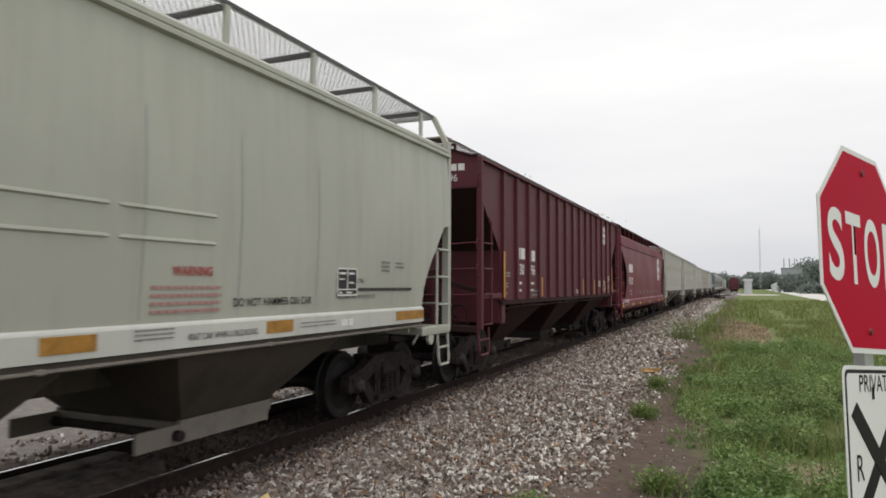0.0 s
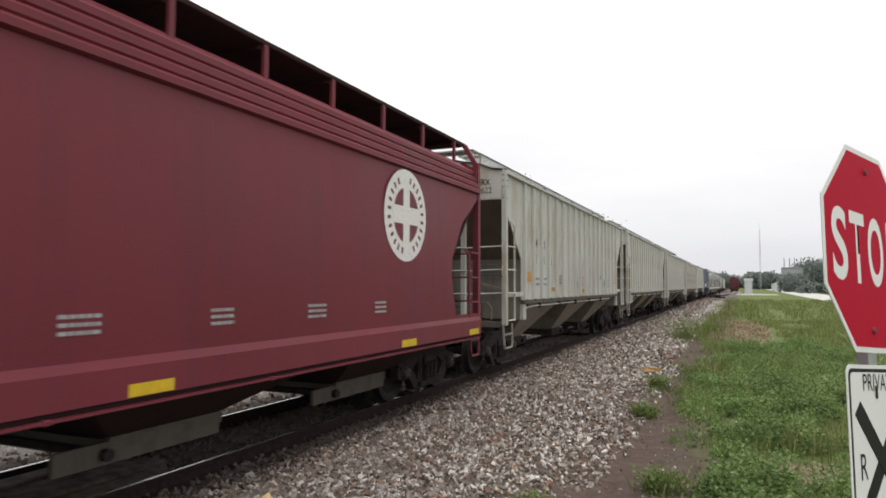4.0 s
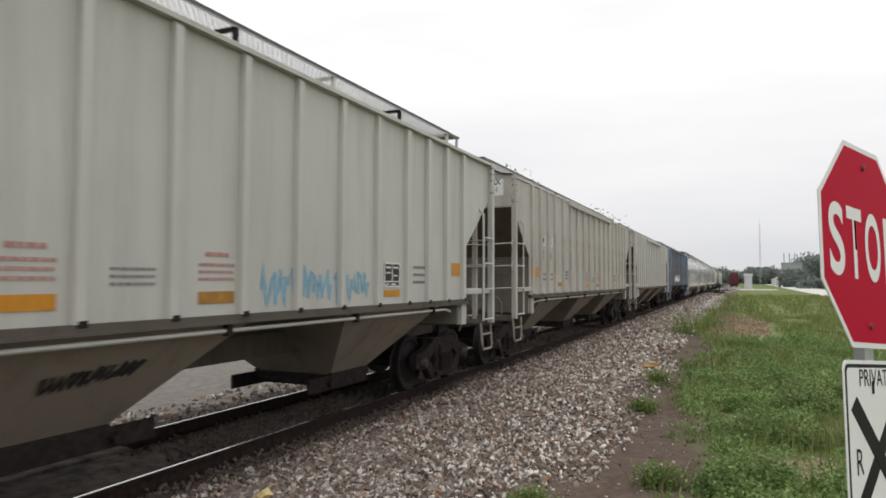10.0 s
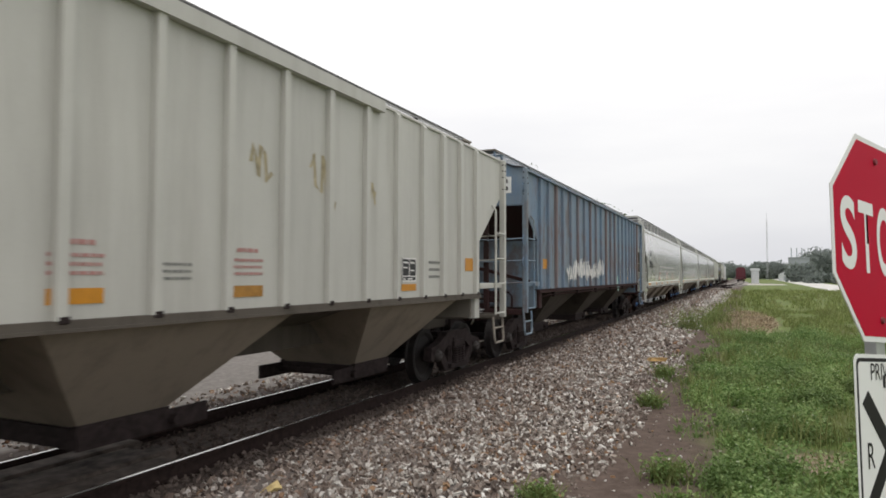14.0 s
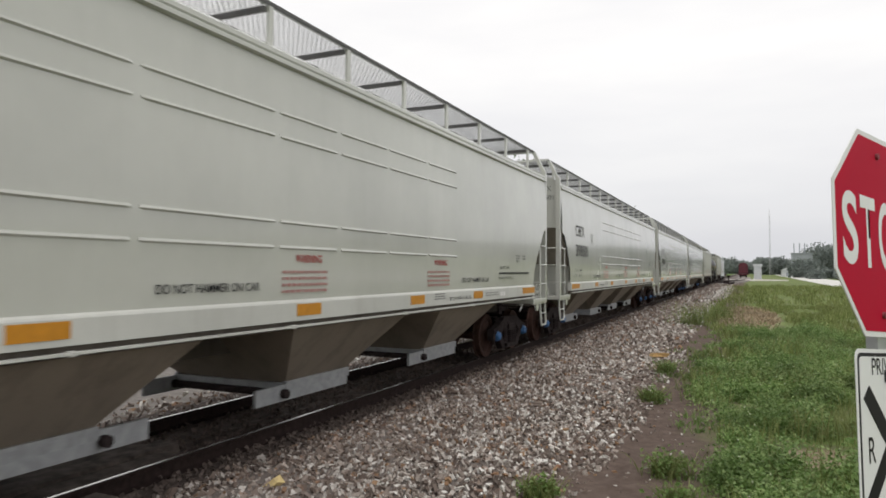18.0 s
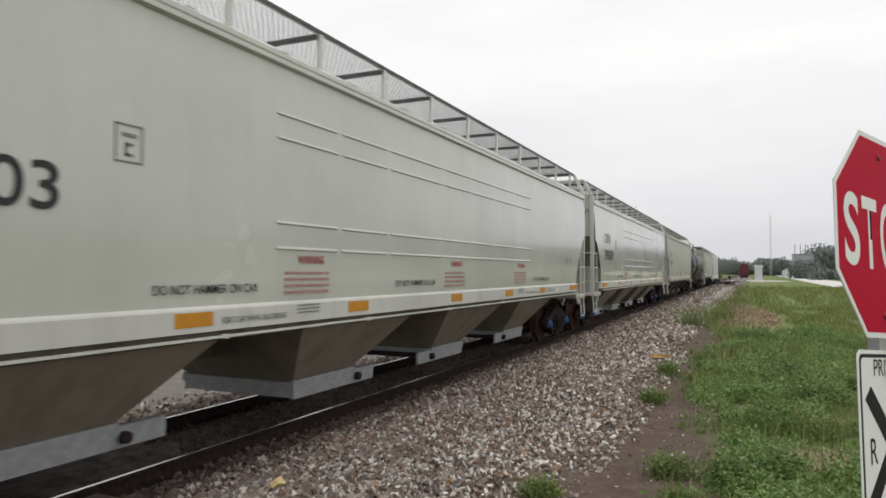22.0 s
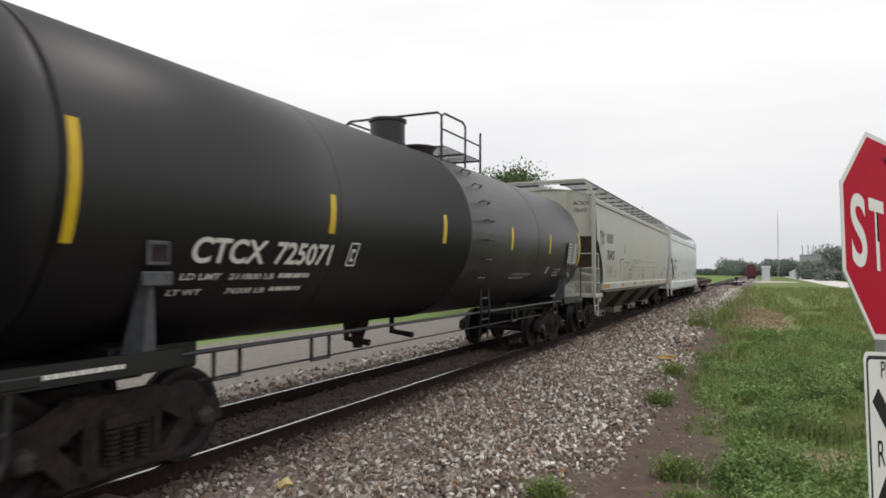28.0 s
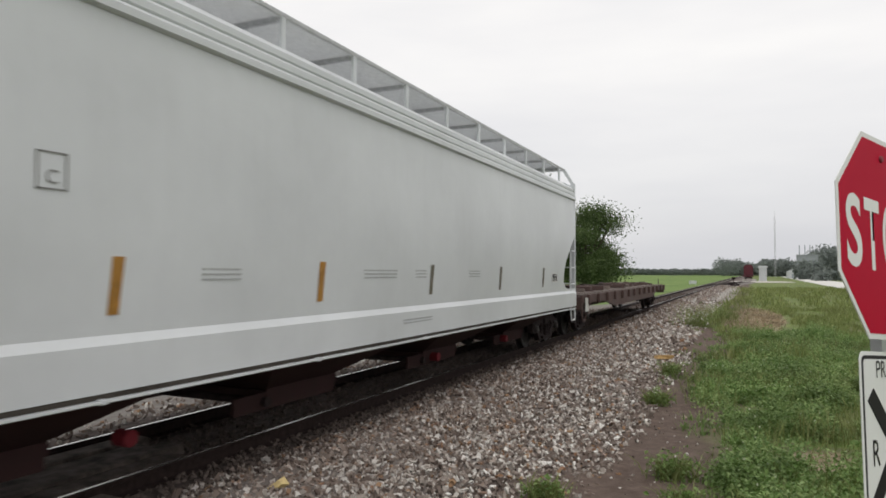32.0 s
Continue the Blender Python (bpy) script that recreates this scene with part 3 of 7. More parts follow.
# ---- ribbed covered hoppers ----
def ribbed_hopper(k, l0, l1, body, slope, under, label, ribs=18, eave=4.12, sill=1.52, steep=(0.0, 3.45, 1.30, 2.40), sill_mat=None, cap=None, rib_deep=0.065, end_mat=None, even=False, pipe_mat=None, bay_mat=None, rib_mat=None, walk_z=4.70, mid_chord=0.0, pipe=True, tank=True, post_mat=None, step_mat=None):
    """One ribbed covered hopper car. l0, l1: where its couplings lie at 16 s."""
    mid, half = (l0 + l1) / 2, (l1 - l0) / 2 - 0.72
    car = empty("hopper_car", pose(TRACK_X, mid - run(0), 0))
    tagged(car, label, "freight car", "cars of the train")
    CARS.append((car, mid))
    d0, z1, d1, z2 = steep
    outline = [(-half + d0, eave), (-half + d0, z1), (-half + d1, z2), (-half + d1, sill), (half - d1, sill), (half - d1, z2), (half - d0, z1), (half - d0, eave)]
    for s in (-1, 1):
        bm = bmesh.new()
        prism(bm, outline, s * 1.50, s * 1.52)
        part("side_sheet", bm, body, car)
        bm = bmesh.new()
        if mid_chord:
            prism(bm, [(s * x, z) for x, z in ((1.47, eave - 0.03), (1.545, eave - 0.03), (1.545, eave), (1.50, eave + 0.03), (1.40, eave + 0.03))], -half, half, "xz")
            prism(bm, [(s * x, z) for x, z in ((1.522, eave - 0.13), (1.61, eave - 0.13), (1.61, eave + 0.02), (1.54, eave + 0.055), (1.522, eave + 0.055))], -mid_chord, mid_chord, "xz")
        else:
            prism(bm, [(s * x, z) for x, z in ((1.47, eave - 0.06), (1.60, eave - 0.06), (1.60, eave - 0.01), (1.50, eave + 0.03), (1.40, eave + 0.03))], -half, half, "xz")
        part("top_chord", bm, body, car)
        bm = bmesh.new()
        slab(bm, s * 1.46 if s > 0 else -1.58, 1.58 if s > 0 else -1.46, -half + d1, half - d1, sill - 0.07, sill)
        slab(bm, s * 1.50 if s > 0 else -1.60, 1.60 if s > 0 else -1.50, -half + d1, half - d1, sill - 0.085, sill - 0.06)
        part("side_sill", bm, sill_mat or under, car)
        bm = bmesh.new()
        if pipe:
            tube(bm, [(s * 1.45, -half + d1 + 0.5, sill - 0.20), (s * 1.53, -half + d1 + 0.9, sill - 0.15), (s * 1.53, half - d1 - 0.9, sill - 0.15), (s * 1.45, half - d1 - 0.5, sill - 0.20)], 0.022, 6)
        if pipe:
            part("train_pipe", bm, pipe_mat or body, car)
        else:
            bm.free()
        for i in range(6 if pipe else 0):
            y = -half + d1 + 1.4 + i * (2 * half - 2 * d1 - 2.8) / 5
            part("pipe_clamp", shared("pipe_clamp", lambda: box(-0.04, 0.04, -0.035, 0.035, -0.05, 0.10, 0.008), TRUCK_IRON), TRUCK_IRON, car, at=(s * 1.53, y, sill - 0.15))
        first = d1 + 0.16
        lead = [first + (0.722 if not even else (2 * half - 2 * first) / (ribs - 1)) * i for i in range(4)]
        inner = [lead[3] + (2 * half - 2 * lead[3]) * i / (ribs - 7) for i in range(1, ribs - 7)]
        places = lead + inner + [2 * half - q for q in lead]
        for i, q in enumerate(places):
            y = -half + q
            w = 0.046 if 4 <= i <= ribs - 5 else 0.062
            def rib(w=w):
                b = bmesh.new()
                top = eave - (0.045 if not mid_chord else 0.02)
                frustum(b, (0, rib_deep, -w, w), sill, (0, rib_deep, -w, w), top - 0.05)
                frustum(b, (0, rib_deep, -w, w), top - 0.05, (0, 0.02, -w, w), top)
                return b
            part("rib", shared(("rib", w, eave, sill, rib_deep, mid_chord > 0), rib, rib_mat or body), rib_mat or body, car, at=pose(s * 1.521, y, 0, 0, 0, 0 if s > 0 else 180))
            if s > 0:
                part("rib_foot", shared("rib_foot", lambda: box(-0.01, 0.055, -0.05, 0.05, -0.03, 0.035, 0.012), TRUCK_IRON), TRUCK_IRON, car, at=(1.535, y + 0.02, sill))
    # roof
    bm = bmesh.new()
    prof = [(1.50, eave + 0.02), (1.05, eave + 0.16), (0.45, eave + 0.27), (0.0, eave + 0.30)]
    prof = prof + [(-x, z) for x, z in prof[-2::-1]]
    prism(bm, prof + [(x, z - 0.03) for x, z in prof[::-1]], -half, half, "xz")
    part("roof", bm, body, car)
    for i in range(5):
        y = -half + 2.2 + i * (2 * half - 4.4) / 4
        part("hatch", shared("hatch", hatch_mesh, body), body, car, at=(0, y, eave + 0.28))
    # running boards on brackets
    zw = walk_z
    for s in (-1, 1):
        x0, x1 = (0.36, 0.86) if s > 0 else (-0.86, -0.36)
        tagged(part("running_board", mesh_board("running_board", x0, x1, -half + 0.45, half - 0.45, zw, GALV), GALV, car), kind="stuff")
        part("walkway_edge", box(s * 0.873 - 0.008, s * 0.873 + 0.008, -half + 0.44, half - 0.44, zw - 0.03, zw + 0.004), BRACE_GREY, car)
        n = 9
        for i in range(n):
            y = -half + 0.55 + i * (2 * half - 1.1) / (n - 1)
            b = bmesh.new()
            xo = s * 0.86
            slab(b, min(s * 0.45, xo), max(s * 0.45, xo), y - 0.03, y + 0.03, zw - 0.075, zw - 0.036)
            slab(b, min(s * 0.82, s * 0.86), max(s * 0.82, s * 0.86), y - 0.03, y + 0.03, eave + 0.14, zw - 0.04)
            part("walkway_bracket", b, TRUCK_IRON if i % 2 else body, car)
    # ends
    for m, s in mirrored(0, half):
        bm = bmesh.new()
        prism(bm, [(1.50, z1 - 0.02), (1.50, eave), (1.05, eave + 0.14), (0, eave + 0.28), (-1.05, eave + 0.14), (-1.50, eave), (-1.50, z1 - 0.02)], d0 + 0.004, d0 + 0.03, "xz")
        part("end_sheet", bm, body, car, at=m)
        edge = [(1.53, eave + 0.03), (1.30, eave + 0.05), (1.05, eave + 0.16), (0.5, eave + 0.27), (0, eave + 0.30)]
        edge = edge + [(-x, z) for x, z in edge[-2::-1]]
        bm = bmesh.new()
        prism(bm, edge + [(x, z - 0.022) for x, z in edge[::-1]], -0.05, 0.02, "xz")
        part("roof_lip", bm, TRUCK_IRON, car, "dark curled edge of the roof sheet", at=m)
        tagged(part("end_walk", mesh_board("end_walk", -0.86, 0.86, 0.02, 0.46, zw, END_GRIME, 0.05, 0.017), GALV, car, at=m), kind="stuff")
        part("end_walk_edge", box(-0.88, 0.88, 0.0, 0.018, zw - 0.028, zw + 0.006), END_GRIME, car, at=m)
        for x in (-0.84, 0.84):
            part("walk_stanchion", box(x - 0.02, x + 0.02, 0.03, 0.07, eave + 0.12, zw - 0.03), body, car, at=m)
        bm = bmesh.new()
        quad_solid(bm, [(-1.498, d0, z1), (1.498, d0, z1), (1.498, d1 + 0.02, z2), (-1.498, d1 + 0.02, z2), (-1.498, d0 + 0.05, z1 + 0.03), (1.498, d0 + 0.05, z1 + 0.03), (1.498, d1 + 0.06, z2 + 0.03), (-1.498, d1 + 0.06, z2 + 0.03)])
        part("slope_sheet", bm, slope, car, at=m)
        part("end_bulkhead", box(-1.49, 1.49, d1 + 0.02, d1 + 0.05, 1.10, z2), end_mat or body, car, at=m)
        part("end_apron", box(-1.49, 1.49, d1 - 0.02, d1 + 0.30, 1.10, 1.49), end_mat or body, car, at=m)
        part("end_beam", box(-1.5, 1.5, -0.02, 0.12, 0.98, 1.10, 0.01), under, car, at=m)
        part("draft_sill", box(-0.36, 0.36, 0.12, d1 + 0.3, 0.80, 1.18, 0.015), under, car, at=m)
        for x in (-1, 1):
            part("corner_brace", rod([(x * 1.42, 0.10, 1.04), (x * 0.40, d1 - 0.1, 1.06)], 0.045, 6), under, car, at=m)
        for x in (-1.56, 1.56):
            cp = part("corner_post", box(x - 0.055, x + 0.055, -0.02, 0.09, 1.03, eave, 0.012), body, car, at=m)
            for z in (eave - 0.10, eave - 0.22, eave - 0.34, eave - 0.58):
                for dy in (-0.021, 0.092):
                    part("rivet", shared("rivet", lambda: box(-0.014, 0.014, -0.006, 0.006, -0.014, 0.014, 0.003), TRUCK_IRON), TRUCK_IRON, cp, at=(x - 0.02, dy, z))
                part("rivet", shared("rivet_side", lambda: box(-0.006, 0.006, -0.014, 0.014, -0.014, 0.014, 0.003), TRUCK_IRON), TRUCK_IRON, cp, at=(x + (0.056 if x > 0 else -0.056), 0.045, z))
            for z in (eave - 0.42, 2.62, 2.14):
                part("grab_loop", shared("grab_loop", lambda: rod([(0, 0, -0.09), (0, -0.07, -0.08), (0, -0.09, 0), (0, -0.07, 0.08), (0, 0, 0.09)], 0.013, 5), body), body, cp, at=(x * 0.99, -0.02, z))
        for x in (-0.66, 0.66):
            part("end_post", box(x - 0.055, x + 0.055, -0.03, 0.05, 1.0, z1 + 0.12, 0.012), post_mat or body, car, at=m)
        for z in (2.66, 2.18, 1.70):
            part("end_rail", rod([(-1.52, -0.03, z - 0.02), (-0.66, -0.05, z - 0.05), (-0.6, -0.05, z - 0.03), (0.66, -0.05, z - 0.03), (0.72, -0.05, z - 0.04), (1.52, -0.03, z - 0.01)], 0.016, 5), body, car, at=m)
        for x, turn in ((1.58, 0), (-1.58, 1)):
            st = shared(("stirrup", "ribbed"), lambda: stirrup_mesh(0.0, 0.52, 1.05, 0.56, 1.56), step_mat or body)
            mm = m if not turn else m @ Matrix.Diagonal((-1, 1, 1, 1))
            ladder(car, mm, "ribbed", (0.04, 0.56), 3.14, 1.10, (2.66, 2.18, 1.70, 1.14), 1.58, body)
            part("step_stirrup", st, step_mat or body, car, at=mm)
            part("ladder_beam", box(1.50, 1.57, 0.10, d1 + 0.02, 1.60, 1.70, 0.01), body, car, at=mm)
            part("jacking_pad", box(1.44, 1.56, d1 + 0.02, d1 + 0.24, 1.08, 1.46, 0.01), sill_mat or body, car, at=mm)
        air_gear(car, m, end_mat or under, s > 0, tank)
    # hoppers: three funnels, with the ridge sheets between them
    for yc in (-4.42, 0.10, 4.62):
        yc *= half / 8.215
        bm = bmesh.new()
        hopper_bay(bm, yc - 1.46, yc + 1.46, yc, 0.46, sill - 0.06, 0.50)
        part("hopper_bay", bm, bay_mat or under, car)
        gate(car, yc, 0.42, 0.62, 0.46, TRUCK_IRON, 1 if yc < 3 else -1)
    for yc in (-2.16, 2.36):
        yc *= half / 8.215
        bm = bmesh.new()
        frustum(bm, (-0.35, 0.35, yc - 0.9, yc + 0.9), 1.16, (-1.44, 1.44, yc - 0.9, yc + 0.9), sill - 0.02)
        part("ridge_sheet", bm, under, car)
    running_gear(car, half, under, cap)
    return car, half


# ---- smooth-sided covered hoppers ----
def smooth_hopper(k, l0, l1, body, slope, under, label, cut, eave=(3.96, 4.13), sill=(1.31, 1.53), sill_full=False, ridges=2, sill_mat=None, cap=None, wheel=None, bays=4, belt=(3.46, 3.21, 2.34, 2.08), high=4.63, post=0.66, z_end=2.97, reach=1.06, gate_mat=None, board_mat=None, bay_mat=None, pipe_mat=None, outer=5.27, mesh=(0.095, 0.0065), brace_mat=None, tank=True):
    """One smooth, slightly bowed covered hopper. cut: the end of its side sheet as (distance from the post, height)."""
    mid, half = (l0 + l1) / 2, (l1 - l0) / 2 - post
    car = empty("hopper_car", pose(TRACK_X, mid - run(0), 0))
    tagged(car, label, "freight car", "cars of the train")
    CARS.append((car, mid))
    sill_mat = sill_mat or body

    def bow(z):
        u = (z - sill[1]) / (eave[0] - sill[1])
        return 1.535 + 0.05 * math.sin(math.pi * min(max(u * 0.85 + 0.1, 0), 1))

    def end_at(z):
        for (a, za), (b, zb) in zip(cut, cut[1:]):
            if zb <= z <= za:
                return a + (b - a) * (za - z) / max(za - zb, 1e-6)
        return cut[0][0] if z > cut[0][1] else cut[-1][0]
    levels = sorted({round(sill[1] + (eave[0] - sill[1]) * i / 16, 3) for i in range(17)} | {round(z, 3) for _, z in cut if sill[1] <= z <= eave[0]})
    for s in (-1, 1):
        bm = bmesh.new()
        rows = []
        for z in levels:
            d = end_at(z)
            rows.append([bm.verts.new((s * bow(z), y, z)) for y in (-half + d, -half / 3, half / 3, half - d)])
        for a, b in zip(rows, rows[1:]):
            for i in range(3):
                bm.faces.new((a[i], a[i + 1], b[i + 1], b[i]))
        back = bmesh.ops.duplicate(bm, geom=bm.verts[:] + bm.edges[:] + bm.faces[:])
        for v in (g for g in back["geom"] if isinstance(g, bmesh.types.BMVert)):
            v.co.x -= s * 0.03
        part("side_sheet", bm, body, car, smooth=True)
        bm = bmesh.new()
        xb = bow(eave[0])
        prof = [(xb - 0.06, eave[0] - 0.01), (xb + 0.015, eave[0])]
        for i in range(ridges):
            za = eave[0] + (eave[1] - eave[0]) * i / ridges
            zb = eave[0] + (eave[1] - eave[0]) * (i + 1) / ridges
            inn = 0.035 * i
            prof += [(xb + 0.05 - inn, za + (zb - za) * 0.15), (xb + 0.05 - inn, za + (zb - za) * 0.65), (xb - inn, zb)]
        prof += [(xb - 0.12, eave[1])]
        prism(bm, [(s * x, z) for x, z in prof], -half + 0.05, half - 0.05, "xz")
        part("eave_moulding", bm, body, car)
        d = 0.02 if sill_full else cut[-1][0]
        bm = bmesh.new()
        xs = bow(sill[1]) + 0.035
        lip = 0.12 if sill_full else 0.03
        prism(bm, [(s * (xs - 0.10), sill[0]), (s * xs, sill[0]), (s * xs, sill[1] - lip), (s * (xs - 0.3 * lip), sill[1] - 0.4 * lip), (s * (xs - 0.033), sill[1] + 0.004), (s * (xs - 0.10), sill[1] + 0.004)], -half + d, half - d, "xz")
        part("side_sill", bm, sill_mat, car)
        bm = bmesh.new()
        slab(bm, min(s * (xs - 0.04), s * (xs + 0.03)), max(s * (xs - 0.04), s * (xs + 0.03)), -half + d + 0.1, half - d - 0.1, sill[0] - 0.066, sill[0] - 0.048)
        part("sill_pipe", bm, pipe_mat or sill_mat, car)
        # added dark strip, stands in for the shaded gap between sill and pipe
        part("sill_web", box(min(s * (xs - 0.09), s * (xs - 0.05)), max(s * (xs - 0.09), s * (xs - 0.05)), -half + d, half - d, sill[0] - 0.09, sill[0] - 0.002), under, car)
        for i in range(7):
            y = -half + d + 1.2 + i * (2 * half - 2 * d - 2.4) / 6
            part("pipe_clamp", shared("sill_clamp", lambda: box(-0.035, 0.03, -0.03, 0.03, -0.022, 0.02, 0.006), pipe_mat or sill_mat), sill_mat, car, at=(s * xs, y, sill[0] - 0.058))
        if belt:
            for z in belt:
                for y0, y1 in ((-half + 5.55, -half + 6.66), (-half + 6.76, -half + 7.84), (-half + 7.94, -half + 9.58), (-half + 9.68, half - 9.09), (half - 8.99, half - 7.90), (half - 7.80, half - 6.68), (half - 6.58, half - 5.53)):
                    bm = bmesh.new()
                    tube(bm, [(s * (bow(z) - 0.012), y0, z), (s * (bow(z) - 0.004), y0 + 0.05, z), (s * (bow(z) - 0.004), y1 - 0.05, z), (s * (bow(z) - 0.012), y1, z)], 0.022, 6)
                    part("belt_rib", bm, body, car)
    # roof
    bm = bmesh.new()
    xr = bow(eave[0]) - 0.035 * (ridges - 1) - 0.03
    prof = [(xr, eave[1] - 0.01), (xr * 0.86, eave[1] + 0.14), (xr * 0.55, eave[1] + 0.28), (0.3, eave[1] + 0.34), (0, eave[1] + 0.35)]
    prof = prof + [(-x, z) for x, z in prof[-2::-1]]
    prism(bm, prof + [(x * 0.98, z - 0.04) for x, z in prof[::-1]], -half + 0.08, half - 0.08, "xz")
    part("roof", bm, body, car)
    part("trough_hatch", box(-0.32, 0.32, -half + 1.2, half - 1.2, eave[1] + 0.34, eave[1] + 0.44, 0.03), body, car)
    # walkways with their stanchions
    for s in (-1, 1):
        x0, x1 = (0.36, 1.24) if s > 0 else (-1.24, -0.36)
        tagged(part("running_board", mesh_board("running_board", x0, x1, -half - 0.02, half + 0.02, high, board_mat or GALV, *mesh), GALV, car), kind="stuff")
        part("walkway_edge", box(s * 1.25 - 0.012, s * 1.25 + 0.012, -half - 0.04, half + 0.04, high - 0.035, high + 0.012), brace_mat or BRACE_GREY, car)
        n = 13
        for i in range(n):
            y = -half + 0.5 + i * (2 * half - 1.0) / (n - 1)
            b = bmesh.new()
            slab(b, s * 1.24 - 0.02, s * 1.24 + 0.02, y - 0.035, y + 0.035, eave[1] + 0.05, high)
            part("walkway_bracket", b, body, car)
            part("walkway_brace", shared(("walkway_brace", s), lambda: box(min(s * 0.36, s * 1.22), max(s * 0.36, s * 1.22), -0.03, 0.03, -0.10, -0.046), brace_mat or BRACE_GREY), body, car, at=(0, y - 0.06, high))
    # ends
    for m, s in mirrored(0, half):
        bm = bmesh.new()
        prism(bm, [(1.52, z_end), (1.54, eave[1]), (1.30, eave[1] + 0.13), (0.8, eave[1] + 0.28), (-0.8, eave[1] + 0.28), (-1.30, eave[1] + 0.13), (-1.54, eave[1]), (-1.52, z_end)], 0.10, 0.13, "xz")
        part("end_sheet", bm, body, car, at=m)
        bm = bmesh.new()
        quad_solid(bm, [(-1.515, 0.10, z_end), (1.515, 0.10, z_end), (1.515, reach + 0.6, 1.75), (-1.515, reach + 0.6, 1.75), (-1.515, 0.15, z_end + 0.03), (1.515, 0.15, z_end + 0.03), (1.515, reach + 0.65, 1.78), (-1.515, reach + 0.65, 1.78)])
        part("slope_sheet", bm, slope, car, at=m)
        part("end_bulkhead", box(-1.48, 1.48, reach + 0.30, reach + 0.34, 1.16, 2.15), body, car, at=m)
        part("end_platform", box(-1.56, 1.56, -0.02, reach, 1.10 if not sill_full else sill[0], 1.20 if not sill_full else sill[0] + 0.10, 0.012), body, car, at=m)
        tagged(part("upper_walk", mesh_board("upper_walk", -1.24, 1.24, -0.05, 0.62, high - 0.01, board_mat or GALV, *mesh), GALV, car, at=m), kind="stuff")
        part("upper_walk_edge", box(-1.24, 1.24, -0.07, -0.03, high - 0.03, high + 0.025), body, car, at=m)
        for x in (-1.50, 1.50):
            bm = bmesh.new()
            slab(bm, x - 0.055, x + 0.055, -0.03, 0.08, 1.12, eave[1] + 0.12)
            sx = 1 if x > 0 else -1
            quad_solid(bm, [(x - 0.045, -0.03, eave[1] + 0.08), (x + 0.045, -0.03, eave[1] + 0.08), (x + 0.045, 0.06, eave[1] + 0.08), (x - 0.045, 0.06, eave[1] + 0.08),
                            (sx * 1.24 - 0.045, -0.03, high), (sx * 1.24 + 0.045, -0.03, high), (sx * 1.24 + 0.045, 0.06, high), (sx * 1.24 - 0.045, 0.06, high)])
            part("corner_post", bm, body, car, at=m)
        for x in (-0.62, 0.62):
            part("end_post", box(x - 0.035, x + 0.035, -0.05, 0.02, 1.18, eave[1] + 0.2, 0.01), body, car, at=m)
        for z in (2.44, 2.0, 1.56):
            part("end_rail", rod([(-1.48, -0.03, z), (-0.62, -0.06, z - 0.02), (0.62, -0.06, z - 0.02), (1.48, -0.03, z)], 0.016, 5), body, car, at=m)
        for x, turn in ((1.5, 0), (-1.5, 1)):
            mm = m if not turn else m @ Matrix.Diagonal((-1, 1, 1, 1))
            st = shared(("stirrup", "smooth"), lambda: stirrup_mesh(0.02, 0.42, 1.14, 0.58, 1.54), body)
            ladder(car, mm, "smooth", (0.04, 0.50), 2.44, 1.14, (2.44, 2.0, 1.56), 1.52, body)
            part("step_stirrup", st, body, car, at=mm)
            if not sill_full:
                bm = bmesh.new()
                lathe(bm, [(1.50, 0.05), (1.50, 0.10), (1.545, 0.10), (1.545, 0.05)], "x", 14, (0, 0.72, 1.03))
                slab(bm, 1.50, 1.545, 0.62, 0.82, 1.08, 1.14)
                part("pulling_eye", bm, body, car, at=mm)
                part("platform_skirt", box(1.50, 1.555, 0.0, reach - 0.02, 1.08, 1.215, 0.008), body, car, at=mm)
        air_gear(car, m, body if not sill_full else under, s > 0, tank)
    # hoppers
    y0, y1 = -half + reach + 0.15, half - reach - 0.15
    step = (y1 - y0) / bays
    for i in range(bays):
        yc = y0 + step * (i + 0.5)
        if not sill_full:
            yc = (-6.30, -2.43, 1.50, outer)[i] * half / 9.905
        bm = bmesh.new()
        hopper_bay(bm, yc - (1.36 if i else 1.42), yc + 1.24, yc, 0.64, sill[0] - 0.09, 0.49, 1.5, 0.84)
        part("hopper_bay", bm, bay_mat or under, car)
        gate(car, yc, 0.40, 0.84, 0.64, gate_mat or (GATE_GREY if cap else UNDER_GREY), 1 if i < bays / 2 and not sill_full else -1)
    for i in range(bays - 1):
        yc = (-4.36, -0.46, 3.38)[i] * half / 9.905 if bays == 4 else y0 + step * (i + 1)
        bm = bmesh.new()
        frustum(bm, (-0.34, 0.34, yc - 0.8, yc + 0.8), 1.16, (-1.42, 1.42, yc - 0.8, yc + 0.8), max(sill[0] + 0.1, 1.3))
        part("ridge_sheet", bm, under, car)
    running_gear(car, half, under, cap, wheel, k=post)
    return car, half


